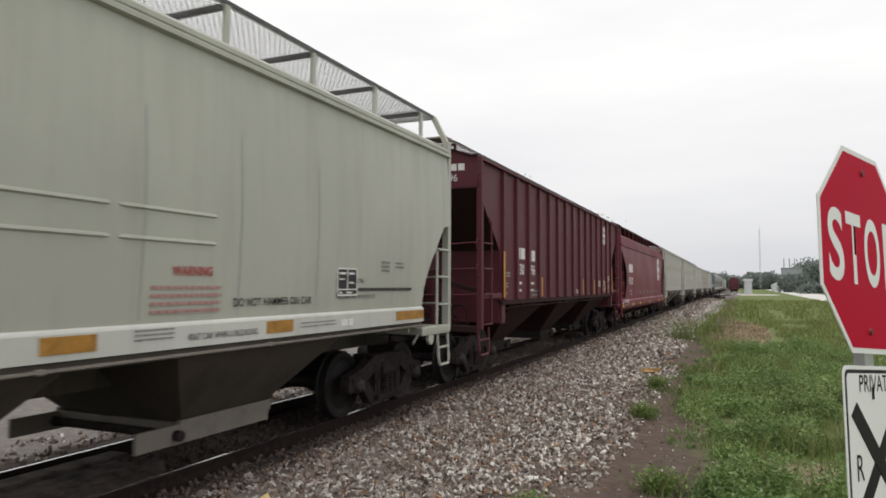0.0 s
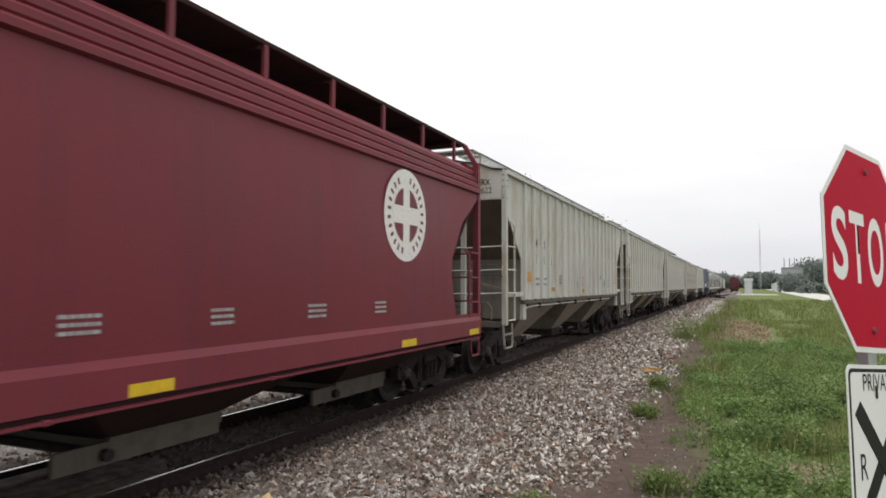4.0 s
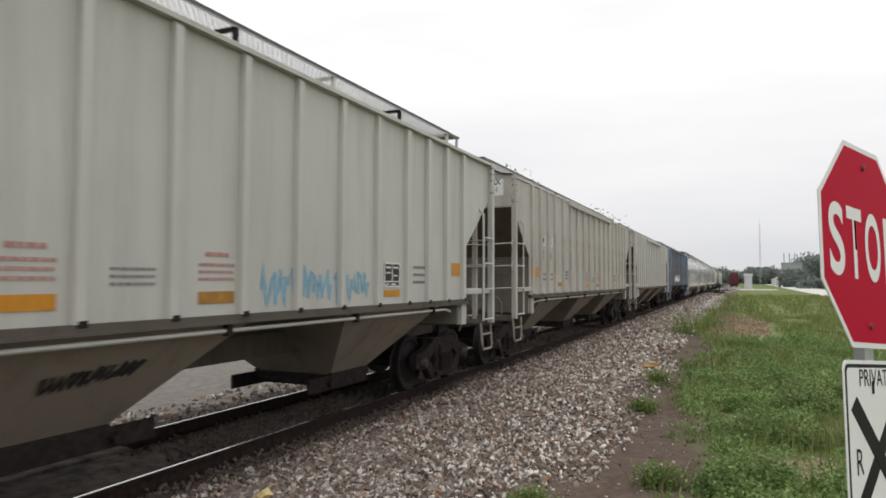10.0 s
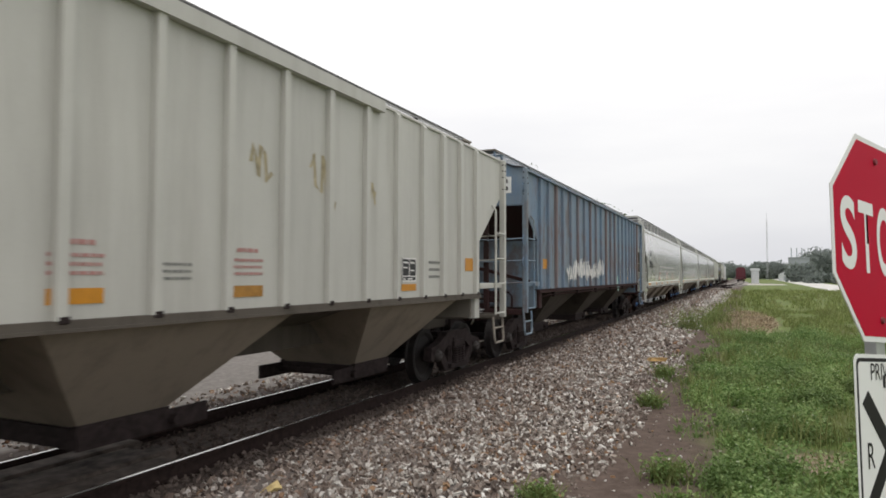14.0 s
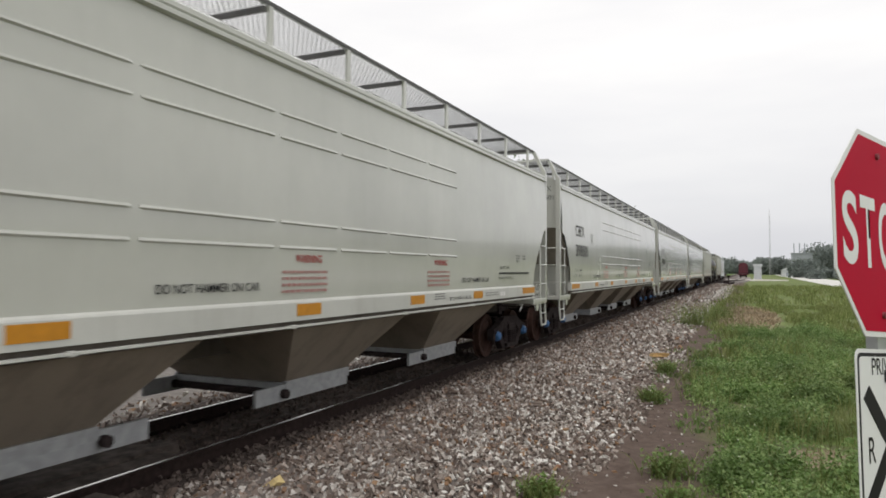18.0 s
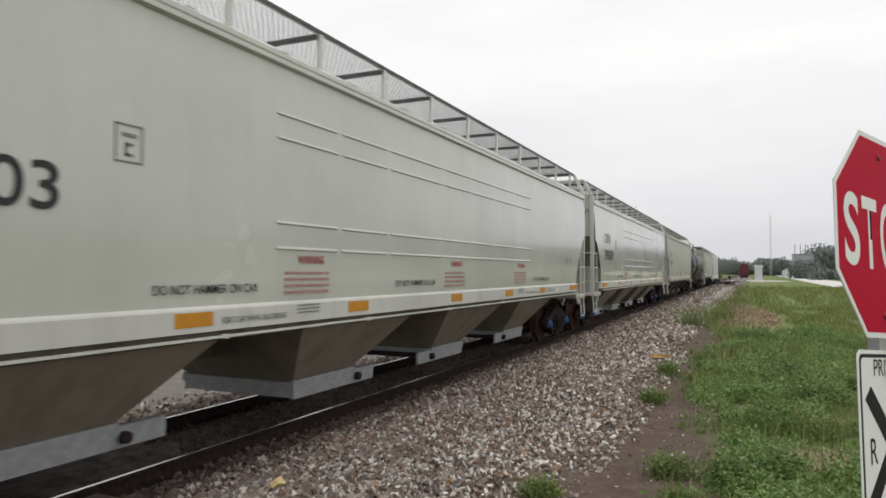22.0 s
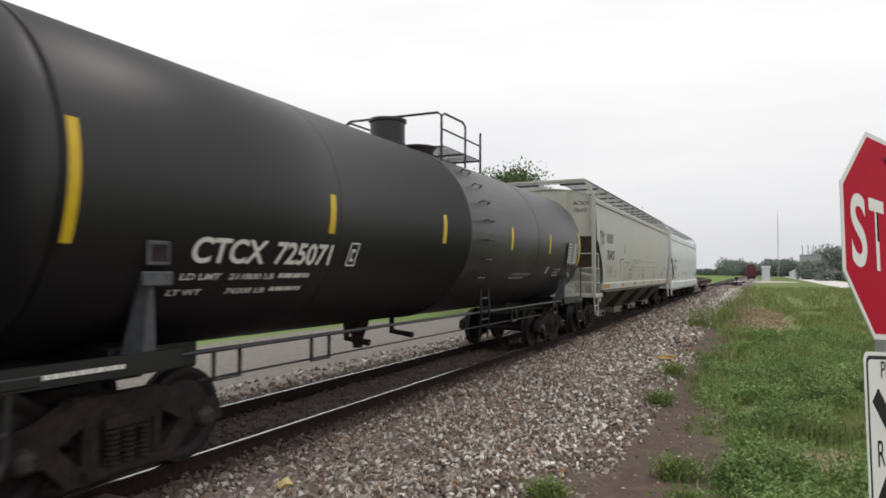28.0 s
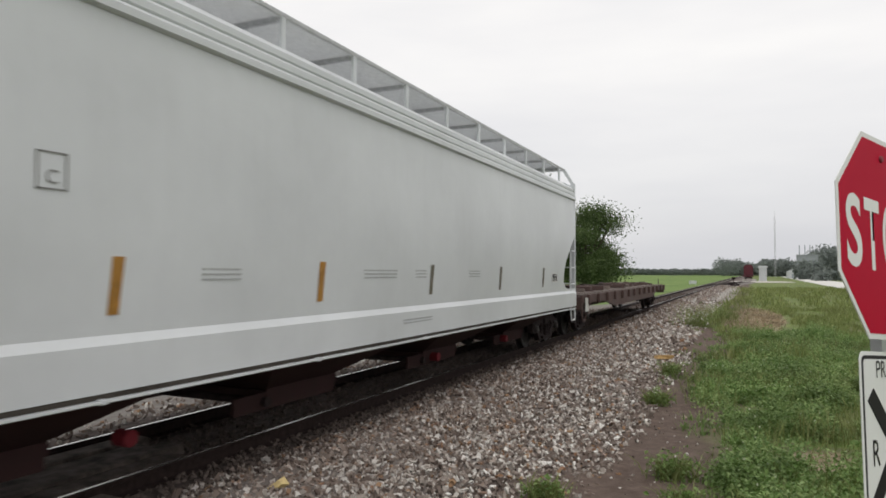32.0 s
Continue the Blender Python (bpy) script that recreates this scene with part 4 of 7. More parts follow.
# ---- the tank car ----
def tank_car(l0, l1, label):
    mid, half = (l0 + l1) / 2, (l1 - l0) / 2 - 0.72
    car = empty("tank_car", pose(TRACK_X, mid - run(0), 0))
    tagged(car, label, "freight car", "cars of the train")
    CARS.append((car, mid))
    zc, r, hl = 2.57, 1.52, half - 0.36
    hf, ht = half - 0.86, half - 0.60
    bm = bmesh.new()
    prof = [(-hl - 0.62 * math.sin(a), r * math.cos(a)) for a in (math.pi / 2 * k / 10 for k in (9.7, 9, 8, 7, 6, 5, 4, 3, 2, 1, 0))]
    front = [(-hf - 0.004, r * 0.5), (-hf, r)]
    body = front + [(y, r) for y in (-4.2, -0.09)] + [(-0.085, r + 0.012), (0.085, r + 0.012), (0.09, r), (4.2, r)] + [(-a, b) for a, b in prof[::-1]]
    lathe(bm, body, "y", 56, (0, 0, zc))
    part("tank", bm, BLACK_PAINT, car, "black welded steel tank shell", smooth=True)
    bm = bmesh.new()
    dish = [(-hf - 0.46, 0.02), (-hf - 0.45, r * 0.22), (-hf - 0.40, r * 0.45), (-hf - 0.31, r * 0.67), (-hf - 0.19, r * 0.86), (-hf - 0.07, r * 0.975), (-hf - 0.006, r * 0.998)]
    lathe(bm, dish, "y", 56, (0, 0, zc))
    part("tank_head", bm, BLACK_PAINT, car, "dished black tank end", smooth=True)
    part("head_rail", rod([(-1.1, -hf - 0.46, zc + 0.62), (1.1, -hf - 0.46, zc + 0.62)], 0.018, 6), BLACK_PAINT, car)
    for y in (-hf, -hl / 2, hl / 2, hl):
        bm = bmesh.new()
        lathe(bm, [(y - 0.012, r), (y - 0.008, r + 0.004), (y + 0.008, r + 0.004), (y + 0.012, r)], "y", 56, (0, 0, zc))
        part("weld_seam", bm, BLACK_PAINT, car)
    # reflective bars that follow the shell
    for y, z0, z1, w in ((-half + 0.93, 2.05, 2.96, 0.045), (-half + 4.18, 2.29, 2.74, 0.055), (-half + 7.28, 2.30, 2.75, 0.055), (-half + 10.52, 2.30, 2.75, 0.055), (-half + 13.28, 2.30, 2.75, 0.055), (half - 0.50, 2.03, 2.96, 0.06)):
        bm = bmesh.new()
        rows = []
        for i in range(9):
            z = z0 + (z1 - z0) * i / 8
            x = math.sqrt((r + 0.006) ** 2 - (z - zc) ** 2)
            rows.append([bm.verts.new((x, y - w, z)), bm.verts.new((x, y + w, z)), bm.verts.new((x - 0.01, y + w, z)), bm.verts.new((x - 0.01, y - w, z))])
        for a, b in zip(rows, rows[1:]):
            for i in range(4):
                bm.faces.new((a[i], a[(i + 1) % 4], b[(i + 1) % 4], b[i]))
        part("reflective_bar", bm, YELLOW, car, "yellow reflective bar")
    # fittings and platform on top
    bm = bmesh.new()
    lathe(bm, [(4.0, 0.34), (4.12, 0.34), (4.13, 0.31), (4.50, 0.31), (4.51, 0.34), (4.56, 0.34), (4.57, 0.28)], "z", 22, (0, -0.25, 0))
    part("valve_dome", bm, BLACK_PAINT, car)
    bm = bmesh.new()
    lathe(bm, [(4.05, 0.30), (4.22, 0.30), (4.24, 0.34), (4.28, 0.34)], "z", 18, (0, 0.95, 0))
    part("manway", bm, BLACK_PAINT, car)
    tagged(part("top_platform", cross_grating(-0.98, 0.98, 0.0, 1.75, 4.08), TRUCK_IRON, car), kind="stuff")
    part("platform_rail", rod([(-0.98, -0.08, 4.45), (-0.98, -0.08, 4.60), (-0.90, -0.08, 4.65), (0.90, -0.08, 4.65), (0.98, -0.08, 4.60), (0.98, -0.08, 3.80)], 0.022, 6), BLACK_PAINT, car)
    for s in (-1, 1):
        x = s * 0.98
        part("platform_rail", rod([(x, -0.08, 3.82), (x, -0.08, 4.58), (x, 0.05, 4.65), (x, 0.85, 4.66), (x, 0.98, 4.60), (x, 0.98, 3.82)], 0.022, 6), BLACK_PAINT, car)
        part("platform_rail", rod([(x, 0.0, 4.36), (x, 1.75, 4.36)], 0.018, 6), BLACK_PAINT, car)
        part("platform_rail", rod([(x, 1.75, 3.82), (x, 1.75, 4.62)], 0.024, 6), BLACK_PAINT, car)
        bm = bmesh.new()
        for y in (0.60, 1.00):
            tube(bm, [(s * 1.44, y, 1.55), (s * 1.46, y, 1.12), (s * 1.42, y, 0.62)], 0.020, 5)
        for z in (1.38, 1.0, 0.64):
            tube(bm, [(s * 1.44, 0.60, z), (s * 1.44, 1.00, z)], 0.018, 5)
        lad = part("side_ladder", bm, BLACK_PAINT, car)
        for d in range(60, -40, -13):
            a = math.radians(d)
            ca, sa = s * math.cos(a), math.sin(a)
            part("rung", rod([(ca * (r + q), y, zc + sa * (r + q)) for q, y in ((0, 0.62), (0.08, 0.62), (0.08, 0.98), (0, 0.98))], 0.014, 5), BLACK_PAINT, lad)
        part("side_rail", rod([(s * 1.40, -half + 1.0, 1.13), (s * 1.40, half - 1.0, 1.13)], 0.022, 6), BLACK_PAINT, car)
        part("drain_line", rod([(s * 1.36, -half + 2.3, 0.87), (s * 1.36, 4.6, 0.87)], 0.012, 5), BLACK_PAINT, car)
        for y in (-half + 2.62, -half + 4.12, 2.6, half - 2.62):
            bm = bmesh.new()
            tube(bm, [(s * 1.40, y - 0.17, 1.12), (s * 1.40, y - 0.17, 0.86), (s * 1.40, y + 0.17, 0.86), (s * 1.40, y + 0.17, 1.12)], 0.022, 5)
            part("rail_hanger", bm, BLACK_PAINT, car)
        for y in (-half + 1.72, half - 1.72):
            bm = bmesh.new()
            frustum(bm, (s * 1.30 - 0.16, s * 1.30 + 0.10, y - 0.075, y + 0.075), 1.1, (s * 1.38 - 0.10, s * 1.38 + 0.03, y - 0.022, y + 0.022), 1.75)
            part("tank_saddle", bm, SADDLE_GREY, car, "grey-blue worn saddle web")
            part("saddle_pad", box(s * 1.47 - 0.02, s * 1.47 + 0.03, y - 0.15, y + 0.15, 1.73, 1.85, 0.01), SADDLE_GREY, car)
            hold = part("placard_holder", box(s * 1.50 - 0.01, s * 1.50 + 0.012, y - 0.13, y + 0.10, 1.90, 2.10, 0.006), SADDLE_GREY, car)
            part("placard", box(s * 1.50 - 0.014, s * 1.50 + 0.016, y - 0.10, y + 0.07, 1.93, 2.07), TRUCK_IRON, hold)
    for y in (-2.0, -0.6):
        part("drain_pipe", rod([(0.3, y, 1.25), (0.3, y, 0.85), (0.7, y, 0.80)], 0.05, 8), TRUCK_IRON, car)
    bm = bmesh.new()
    lathe(bm, [(0.62, 0.08), (0.80, 0.10), (0.95, 0.16), (1.25, 0.22)], "z", 14, (0, -1.2, 0))
    part("bottom_outlet", bm, TRUCK_IRON, car)
    for m, s in mirrored(0, half):
        part("stub_sill", box(-0.36, 0.36, 0.0, 3.3, 0.82, 1.24, 0.02), BLACK_PAINT, car, at=m)
        part("end_platform", box(-1.50, 1.50, 0.05, 0.75, 1.06, 1.14, 0.01), BLACK_PAINT, car, at=m)
        part("bolster_web", box(-1.15, 1.15, 1.55, 1.90, 0.95, 1.22, 0.02), BLACK_PAINT, car, at=m)
        for x in (-1.45, 1.45):
            part("hand_rail", rod([(x, 0.1, 1.14), (x, 0.1, 1.95), (x, 0.22, 2.05), (x * 0.72, 0.5, 2.05)], 0.02, 6), BLACK_PAINT, car, at=m)
            part("sill_strip", box(x - 0.03, x + 0.03, 0.05, 2.0, 1.04, 1.20), BLACK_PAINT, car, at=m)
        for x, turn in ((1.5, 0), (-1.5, 1)):
            mm = m if not turn else m @ Matrix.Diagonal((-1, 1, 1, 1))
            part("step_stirrup", shared(("stirrup", "tank"), lambda: stirrup_mesh(0.10, 0.52, 1.10, 0.50, 1.46), BLACK_PAINT), BLACK_PAINT, car, at=mm)
        part("coupler", shared("coupler", coupler_mesh, TRUCK_IRON), TRUCK_IRON, car, at=m @ pose(0, -0.72, 0))
    for s in (-1, 1):
        truck(car, s * (half + 0.72 - 2.5))
    # markings on the side that shows

    def on_shell(y, z, out=0.006):
        """Writing that lies against the round shell at height z."""
        u = math.asin((zc - z) / r)
        return on_side((r + out) * math.cos(u), y, zc - (r + out) * math.sin(u)) @ pose(0, 0, 0, math.degrees(u), 0, 0)
    for k, word in enumerate(("CTCX", "725071")):
        lettering(word, 0.335, WHITE_INK, car, on_shell(-half + (2.12, 3.25)[k], 2.05, 0.02) @ pose(0, -0.115, 0), squeeze=1.06, bold=0.008, label="white stencilled reporting mark")
    for word, y, z, wide in (("LD LMT", 2.10, 1.78, 0.50), ("211800 LB", 2.72, 1.78, 0.66), ("LT WT", 2.04, 1.64, 0.40), ("74200 LB", 2.76, 1.64, 0.58)):
        ob = lettering(word, 0.095, WHITE_INK, car, on_shell(-half + y, z, 0.01), bold=0.002)
        ob.data.transform(Matrix.Diagonal((wide / max(v.co.x for v in ob.data.vertices), 1, 1, 1)))
    bars(WHITE_INK, car, on_shell(-half + 3.46, 1.79), [(0.52, 0.055, 0.13)])
    bars(WHITE_INK, car, on_shell(-half + 3.42, 1.65), [(0.52, 0.055, 0.13)])
    bars(WHITE_INK, car, on_side(1.486, -half + 0.62, 1.10), [(0.80, 0.034, 0.1)])
    bars(FADED_INK, car, on_shell(2.6, 1.80), [(1.3, 0.05, 0.09), (0.9, 0.05, 0.09)])
    for y, z, w, h in ((half - 3.35, 1.84, 0.16, 0.16), (half - 2.62, 1.78, 0.48, 0.20)):
        bm = bmesh.new()
        for a in ((0, w, 0, 0.018), (0, w, h - 0.018, h), (0, 0.018, 0.018, h - 0.018), (w - 0.018, w, 0.018, h - 0.018), (w * 0.3, w * 0.7, h * 0.45, h * 0.55)):
            slab(bm, a[0], a[1], a[2], a[3], 0, 0.002)
        part("boxed_mark", bm, WHITE_INK, car, "white boxed stencil", on_shell(y, z))
    tab = part("data_table", box(0, 1.0, -0.28, 0.28, 0, 0.006), INK, car, "black data panel with white ruled lines", on_shell(ht - 1.25, 2.36, 0.028))
    bm = bmesh.new()
    for i in range(8):
        slab(bm, 0, 1.0, -0.28 + i * 0.0788, -0.272 + i * 0.0788, 0.006, 0.009)
    for y in (0, 0.5, 0.7, 0.85, 0.992):
        slab(bm, y, y + 0.008, -0.28, 0.28, 0.006, 0.009)
    for i in range(7):
        for y in (0.05, 0.55):
            slab(bm, y, y + 0.33, -0.25 + i * 0.079, -0.225 + i * 0.079, 0.006, 0.0085)
    part("panel_ruling", bm, WHITE_INK, tab)
    bm = bmesh.new()
    for a in ((0, 0.20, 0, 0.02), (0, 0.20, 0.28, 0.30), (0, 0.02, 0, 0.30), (0.18, 0.20, 0, 0.30), (0.06, 0.14, 0.18, 0.22), (0.06, 0.14, 0.06, 0.10), (0.06, 0.085, 0.06, 0.22)):
        slab(bm, a[0], a[1], a[2], a[3], 0, 0.002)
    part("plate_mark", bm, WHITE_INK, car, "white boxed plate mark", on_shell(-half + 4.60, 2.05, 0.02) @ pose(0, -0.13, 0))
    return car


# ---- the flat car at the end ----
def flat_car(l0, l1, label):
    mid, half = (l0 + l1) / 2, (l1 - l0) / 2 - 0.35
    car = empty("flat_car", pose(TRACK_X, mid - run(0), 0))
    tagged(car, label, "freight car", "cars of the train")
    CARS.append((car, mid))
    n = 64
    for i in range(n):
        y = -half + 0.1 + (2 * half - 0.2) * (i + 0.5) / n
        w = (2 * half - 0.2) / n / 2 - 0.008
        part("deck_plank", shared(("deck_plank", i % 3), lambda: box(-1.45, 1.45, -w, w, 0, 0.06), DECK_WOOD), DECK_WOOD, car, at=(0, y, 1.16 + 0.006 * (i % 3)))
    for s in (-1, 1):
        bm = bmesh.new()
        prism(bm, [(-half, 1.20), (half, 1.20), (half, 0.98), (half - 3.2, 0.94), (half - 5.0, 0.70), (-half + 5.0, 0.70), (-half + 3.2, 0.94), (-half, 0.98)], s * 1.46, s * 1.52)
        part("side_sill", bm, FLAT_RUST, car)
        for i in range(14):
            y = -half + 0.6 + i * (2 * half - 1.2) / 13
            part("stake_pocket", shared("stake_pocket", lambda: box(0, 0.09, -0.07, 0.07, 0.93, 1.21, 0.012), FLAT_RUST), FLAT_RUST, car, at=pose(s * 1.525, y, 0, 0, 0, 0 if s > 0 else 180))
    for m, s in mirrored(0, half):
        part("end_sill", box(-1.5, 1.5, -0.02, 0.12, 0.78, 1.155, 0.01), FLAT_RUST, car, at=m)
        part("corner_plate", box(1.53, 1.56, 0.25, 0.62, 0.72, 1.12, 0.01), SILL_WHITE, car, "worn whitish corner plate", at=m)
        part("step_stirrup", shared(("stirrup", "flat"), lambda: stirrup_mesh(0.05, 0.45, 0.95, 0.48, 1.5), FLAT_RUST), FLAT_RUST, car, at=m)
        part("coupler", shared("coupler", coupler_mesh, TRUCK_IRON), TRUCK_IRON, car, at=m @ pose(0, -0.60, 0))
        part("hand_brake_staff", rod([(-1.2, -0.05, 0.8), (-1.2, -0.05, 1.5)], 0.02, 6), FLAT_RUST, car, at=m)
    part("centre_sill", box(-0.35, 0.35, -half, half, 0.62, 1.05), FLAT_RUST, car)
    for s in (-1, 1):
        truck(car, s * (half - 1.6))
    rnd = random.Random(5)
    for i in range(46):
        y = rnd.uniform(-half + 0.8, half - 0.8)
        w, h = rnd.uniform(0.25, 0.75), rnd.uniform(0.05, 0.16)
        part("dunnage_timber", box(-w, w, -0.08, 0.08, 0, h, 0.01), (DECK_WOOD, FLAT_RUST, TRUCK_IRON)[i % 3], car, at=pose(rnd.uniform(-0.7, 0.7), y, 1.235, rnd.uniform(-3, 3), rnd.uniform(-4, 4), rnd.uniform(-70, 70)))
    return car


DECK_WOOD = plain("weathered_deck_timber", (0.125, 0.10, 0.088), 0.9, 0, 0.5, 3, 0.5)
FLAT_RUST = paint("rusty_brown_steel", (0.082, 0.048, 0.042), dirt=(0.05, 0.04, 0.035), amount=0.6, rust=0.6, rough=0.75)

CUT_GREY = [(0.10, 2.84), (0.34, 2.77), (0.86, 2.14), (1.04, 1.82), (1.09, 1.50)]
CUT_WHITE = [(0.10, 2.88), (0.50, 2.60), (0.70, 2.45), (1.08, 2.17), (1.26, 1.88), (1.28, 1.62), (1.10, 1.48), (0.80, 1.42)]
CUT_RED = [(0.12, 3.42), (0.90, 2.93), (1.38, 2.32), (1.40, 2.0), (1.22, 1.52), (1.12, 1.33)]

# couplings along the train at 16 s, from the head car that is passing to the flat car at the tail
K = [-151.0, -130.4, -113.3, -95.2, -78.4, -60.35, -41.92, -23.37, -5.5, 14.10, 35.23, 56.36, 77.49, 98.62, 118.87, 137.03, 157.45, 177.4, 197.9]

# ---- ground, track and fields ----
def masked_ground(nt, b):
    tc = nt.nodes.new("ShaderNodeTexCoord")
    sp = nt.nodes.new("ShaderNodeSeparateXYZ")
    nt.links.new(tc.outputs["Object"], sp.inputs[0])
    wob = noise_at(nt, 0.55, 6, 0.65, shift=3.0)
    add = nt.nodes.new("ShaderNodeMath")
    add.operation = "MULTIPLY_ADD"
    nt.links.new(wob, add.inputs[0])
    add.inputs[1].default_value = 1.6
    nt.links.new(sp.outputs["X"], add.inputs[2])

    fade = nt.nodes.new("ShaderNodeMapRange")
    fade.inputs["From Min"].default_value, fade.inputs["From Max"].default_value = 28, 52
    fade.inputs["To Min"].default_value, fade.inputs["To Max"].default_value = 0, -9.2
    nt.links.new(sp.outputs["Y"], fade.inputs["Value"])
    yard = nt.nodes.new("ShaderNodeMath")
    yard.operation = "ADD"
    nt.links.new(add.outputs[0], yard.inputs[0])
    nt.links.new(fade.outputs[0], yard.inputs[1])

    def step(at, soft, source=None):
        m = nt.nodes.new("ShaderNodeMapRange")
        m.interpolation_type = "SMOOTHSTEP"
        m.inputs["From Min"].default_value, m.inputs["From Max"].default_value = at - soft, at + soft
        nt.links.new((source or add).outputs[0], m.inputs["Value"])
        return m.outputs[0]
    fine = noise_at(nt, 22, 6, 0.7)
    pebble = nt.nodes.new("ShaderNodeTexVoronoi")
    pebble.inputs["Scale"].default_value = 19
    nt.links.new(tc.outputs["Object"], pebble.inputs["Vector"])
    gravel = mixed(nt, ramp(nt, pebble.outputs["Color"], [(0.2, (0.10, 0.088, 0.080)), (0.8, (0.36, 0.325, 0.30))]), (0.15, 0.13, 0.12), (0.33, 0.30, 0.28))
    gravel = mixed(nt, ramp(nt, fine, [(0.35, grey(0.15)), (0.7, grey(0.75))]), gravel, (0.080, 0.064, 0.056))
    lot = ramp(nt, noise_at(nt, 7, 6, 0.7), [(0.3, (0.135, 0.122, 0.112)), (0.7, (0.25, 0.23, 0.213))])
    bed = ramp(nt, noise_at(nt, 9, 6, 0.7, stretch=(1, 0.5, 1)), [(0.3, (0.040, 0.031, 0.028)), (0.72, (0.125, 0.101, 0.090))])
    soil = ramp(nt, noise_at(nt, 5, 6, 0.7), [(0.3, (0.072, 0.051, 0.042)), (0.7, (0.155, 0.117, 0.098))])
    turf = ramp(nt, noise_at(nt, 1.3, 7, 0.7), [(0.25, (0.085, 0.115, 0.032)), (0.5, (0.150, 0.190, 0.056)), (0.75, (0.23, 0.225, 0.105))])
    far_turf = ramp(nt, noise_at(nt, 0.09, 7, 0.7, stretch=(1, 0.6, 1)), [(0.3, (0.085, 0.140, 0.040)), (0.55, (0.145, 0.215, 0.062)), (0.8, (0.22, 0.255, 0.10))])
    turf = mixed(nt, 0.55, turf, far_turf)
    c = mixed(nt, step(-16.2, 0.8, yard), far_turf, lot)
    c = mixed(nt, step(-7.3, 0.35), c, bed)
    c = mixed(nt, step(-3.75, 0.35), c, gravel)
    c = mixed(nt, step(-1.45, 0.35), c, soil)
    bare = ramp(nt, noise_at(nt, 1.1, 5, 0.6, shift=8.0), [(0.46, grey(0)), (0.58, grey(1))])
    turf = mixed(nt, bare, turf, mixed(nt, 0.5, soil, turf))
    def spot(cx, cy, rx, ry):
        m = nt.nodes.new("ShaderNodeMapping")
        m.inputs["Location"].default_value, m.inputs["Scale"].default_value = (-cx / rx, -cy / ry, 0), (1 / rx, 1 / ry, 0)
        nt.links.new(tc.outputs["Object"], m.inputs["Vector"])
        ln = nt.nodes.new("ShaderNodeVectorMath")
        ln.operation = "LENGTH"
        nt.links.new(m.outputs[0], ln.inputs[0])
        return ramp(nt, ln.outputs["Value"], [(0.75, grey(0.85)), (1.0, grey(0))])
    tan_soil = ramp(nt, noise_at(nt, 3, 6, 0.7, shift=5.0), [(0.3, (0.24, 0.18, 0.13)), (0.7, (0.38, 0.30, 0.225))])
    turf = mixed(nt, spot(0.86, 8.8, 0.8, 0.9), turf, tan_soil)
    turf = mixed(nt, spot(0.05, 36, 1.5, 11), turf, tan_soil)
    c = mixed(nt, step(0.55, 0.6), c, turf)
    nt.links.new(c, b.inputs["Base Color"])
    b.inputs["Roughness"].default_value = 0.95
    b.inputs["Specular IOR Level"].default_value = 0.15
    bump(nt, b, fine, 0.6, 0.03)


GROUND = mat("ground_cover", masked_ground)


def ground_z(x, y):
    """Height of the ground: track bed, stone shoulder, verge, gravel yard, fields."""
    pts = [(-4000, -1.2), (-60, -0.9), (-16, -0.62), (-12.5, -0.40), (-9.2, -0.36), (-8.2, -0.30), (-7.6, -0.19), (-7.3, -0.168), (-4.7, -0.168), (-4.4, -0.19), (-3.9, -0.23), (-2.3, -0.36), (-1.4, -0.40), (0, -0.36), (3, -0.32), (8, -0.30), (30, -0.35), (4000, -0.6)]
    for (xa, za), (xb, zb) in zip(pts, pts[1:]):
        if xa <= x <= xb:
            return za + (zb - za) * (x - xa) / (xb - xa)
    return -0.5


def build_ground():
    xs = [-4000, -900, -300, -120, -60, -30, -20, -16, -14, -12.5, -11, -9.2] + [-8.6 + 0.25 * i for i in range(49)] + [4.2, 5, 6, 8, 11, 16, 24, 40, 90, 250, 900, 4000]
    ys = [-4000, -600, -120, -40, -15, -6, -2] + [0.4 * i for i in range(1, 60)] + [25 + 2 * i for i in range(30)] + [90, 110, 140, 180, 240, 340, 500, 900, 1800, 4500]
    verts, faces = [], []
    for y in ys:
        for x in xs:
            near = abs(y) < 90 and -20 < x < 12
            rough = 0.0 if not near else (0.035 if x > -4.4 else 0.02) * (0.3 if -7.4 < x < -4.4 else 1)
            verts.append((x, y, ground_z(x, y) + rough * noise.noise(Vector((x * 0.9, y * 0.9, 0.3))) + rough * 0.5 * noise.noise(Vector((x * 3.1, y * 3.1, 2.3)))))
    w = len(xs)
    for j in range(len(ys) - 1):
        for i in range(w - 1):
            a = j * w + i
            faces.append((a, a + 1, a + w + 1, a + w))
    me = bpy.data.meshes.new("ground")
    me.from_pydata(verts, [], faces)
    me.polygons.foreach_set("use_smooth", [True] * len(faces))
    me.materials.append(GROUND)
    tagged(new("ground", me), "stone ballast, bare soil, green verge and fields", "ground", kind="structure")


build_ground()

# rails and ties
CROSS_WOOD = plain("weathered_crossing_timber", (0.088, 0.072, 0.063), 0.9, 0, 0.6, 5, 0.7, 0.12)


def rail_profile():
    half = [(0.074, -0.17), (0.074, -0.155), (0.012, -0.135), (0.010, -0.045), (0.036, -0.035), (0.036, -0.004)]
    return half + [(-x, z) for x, z in half[::-1]]


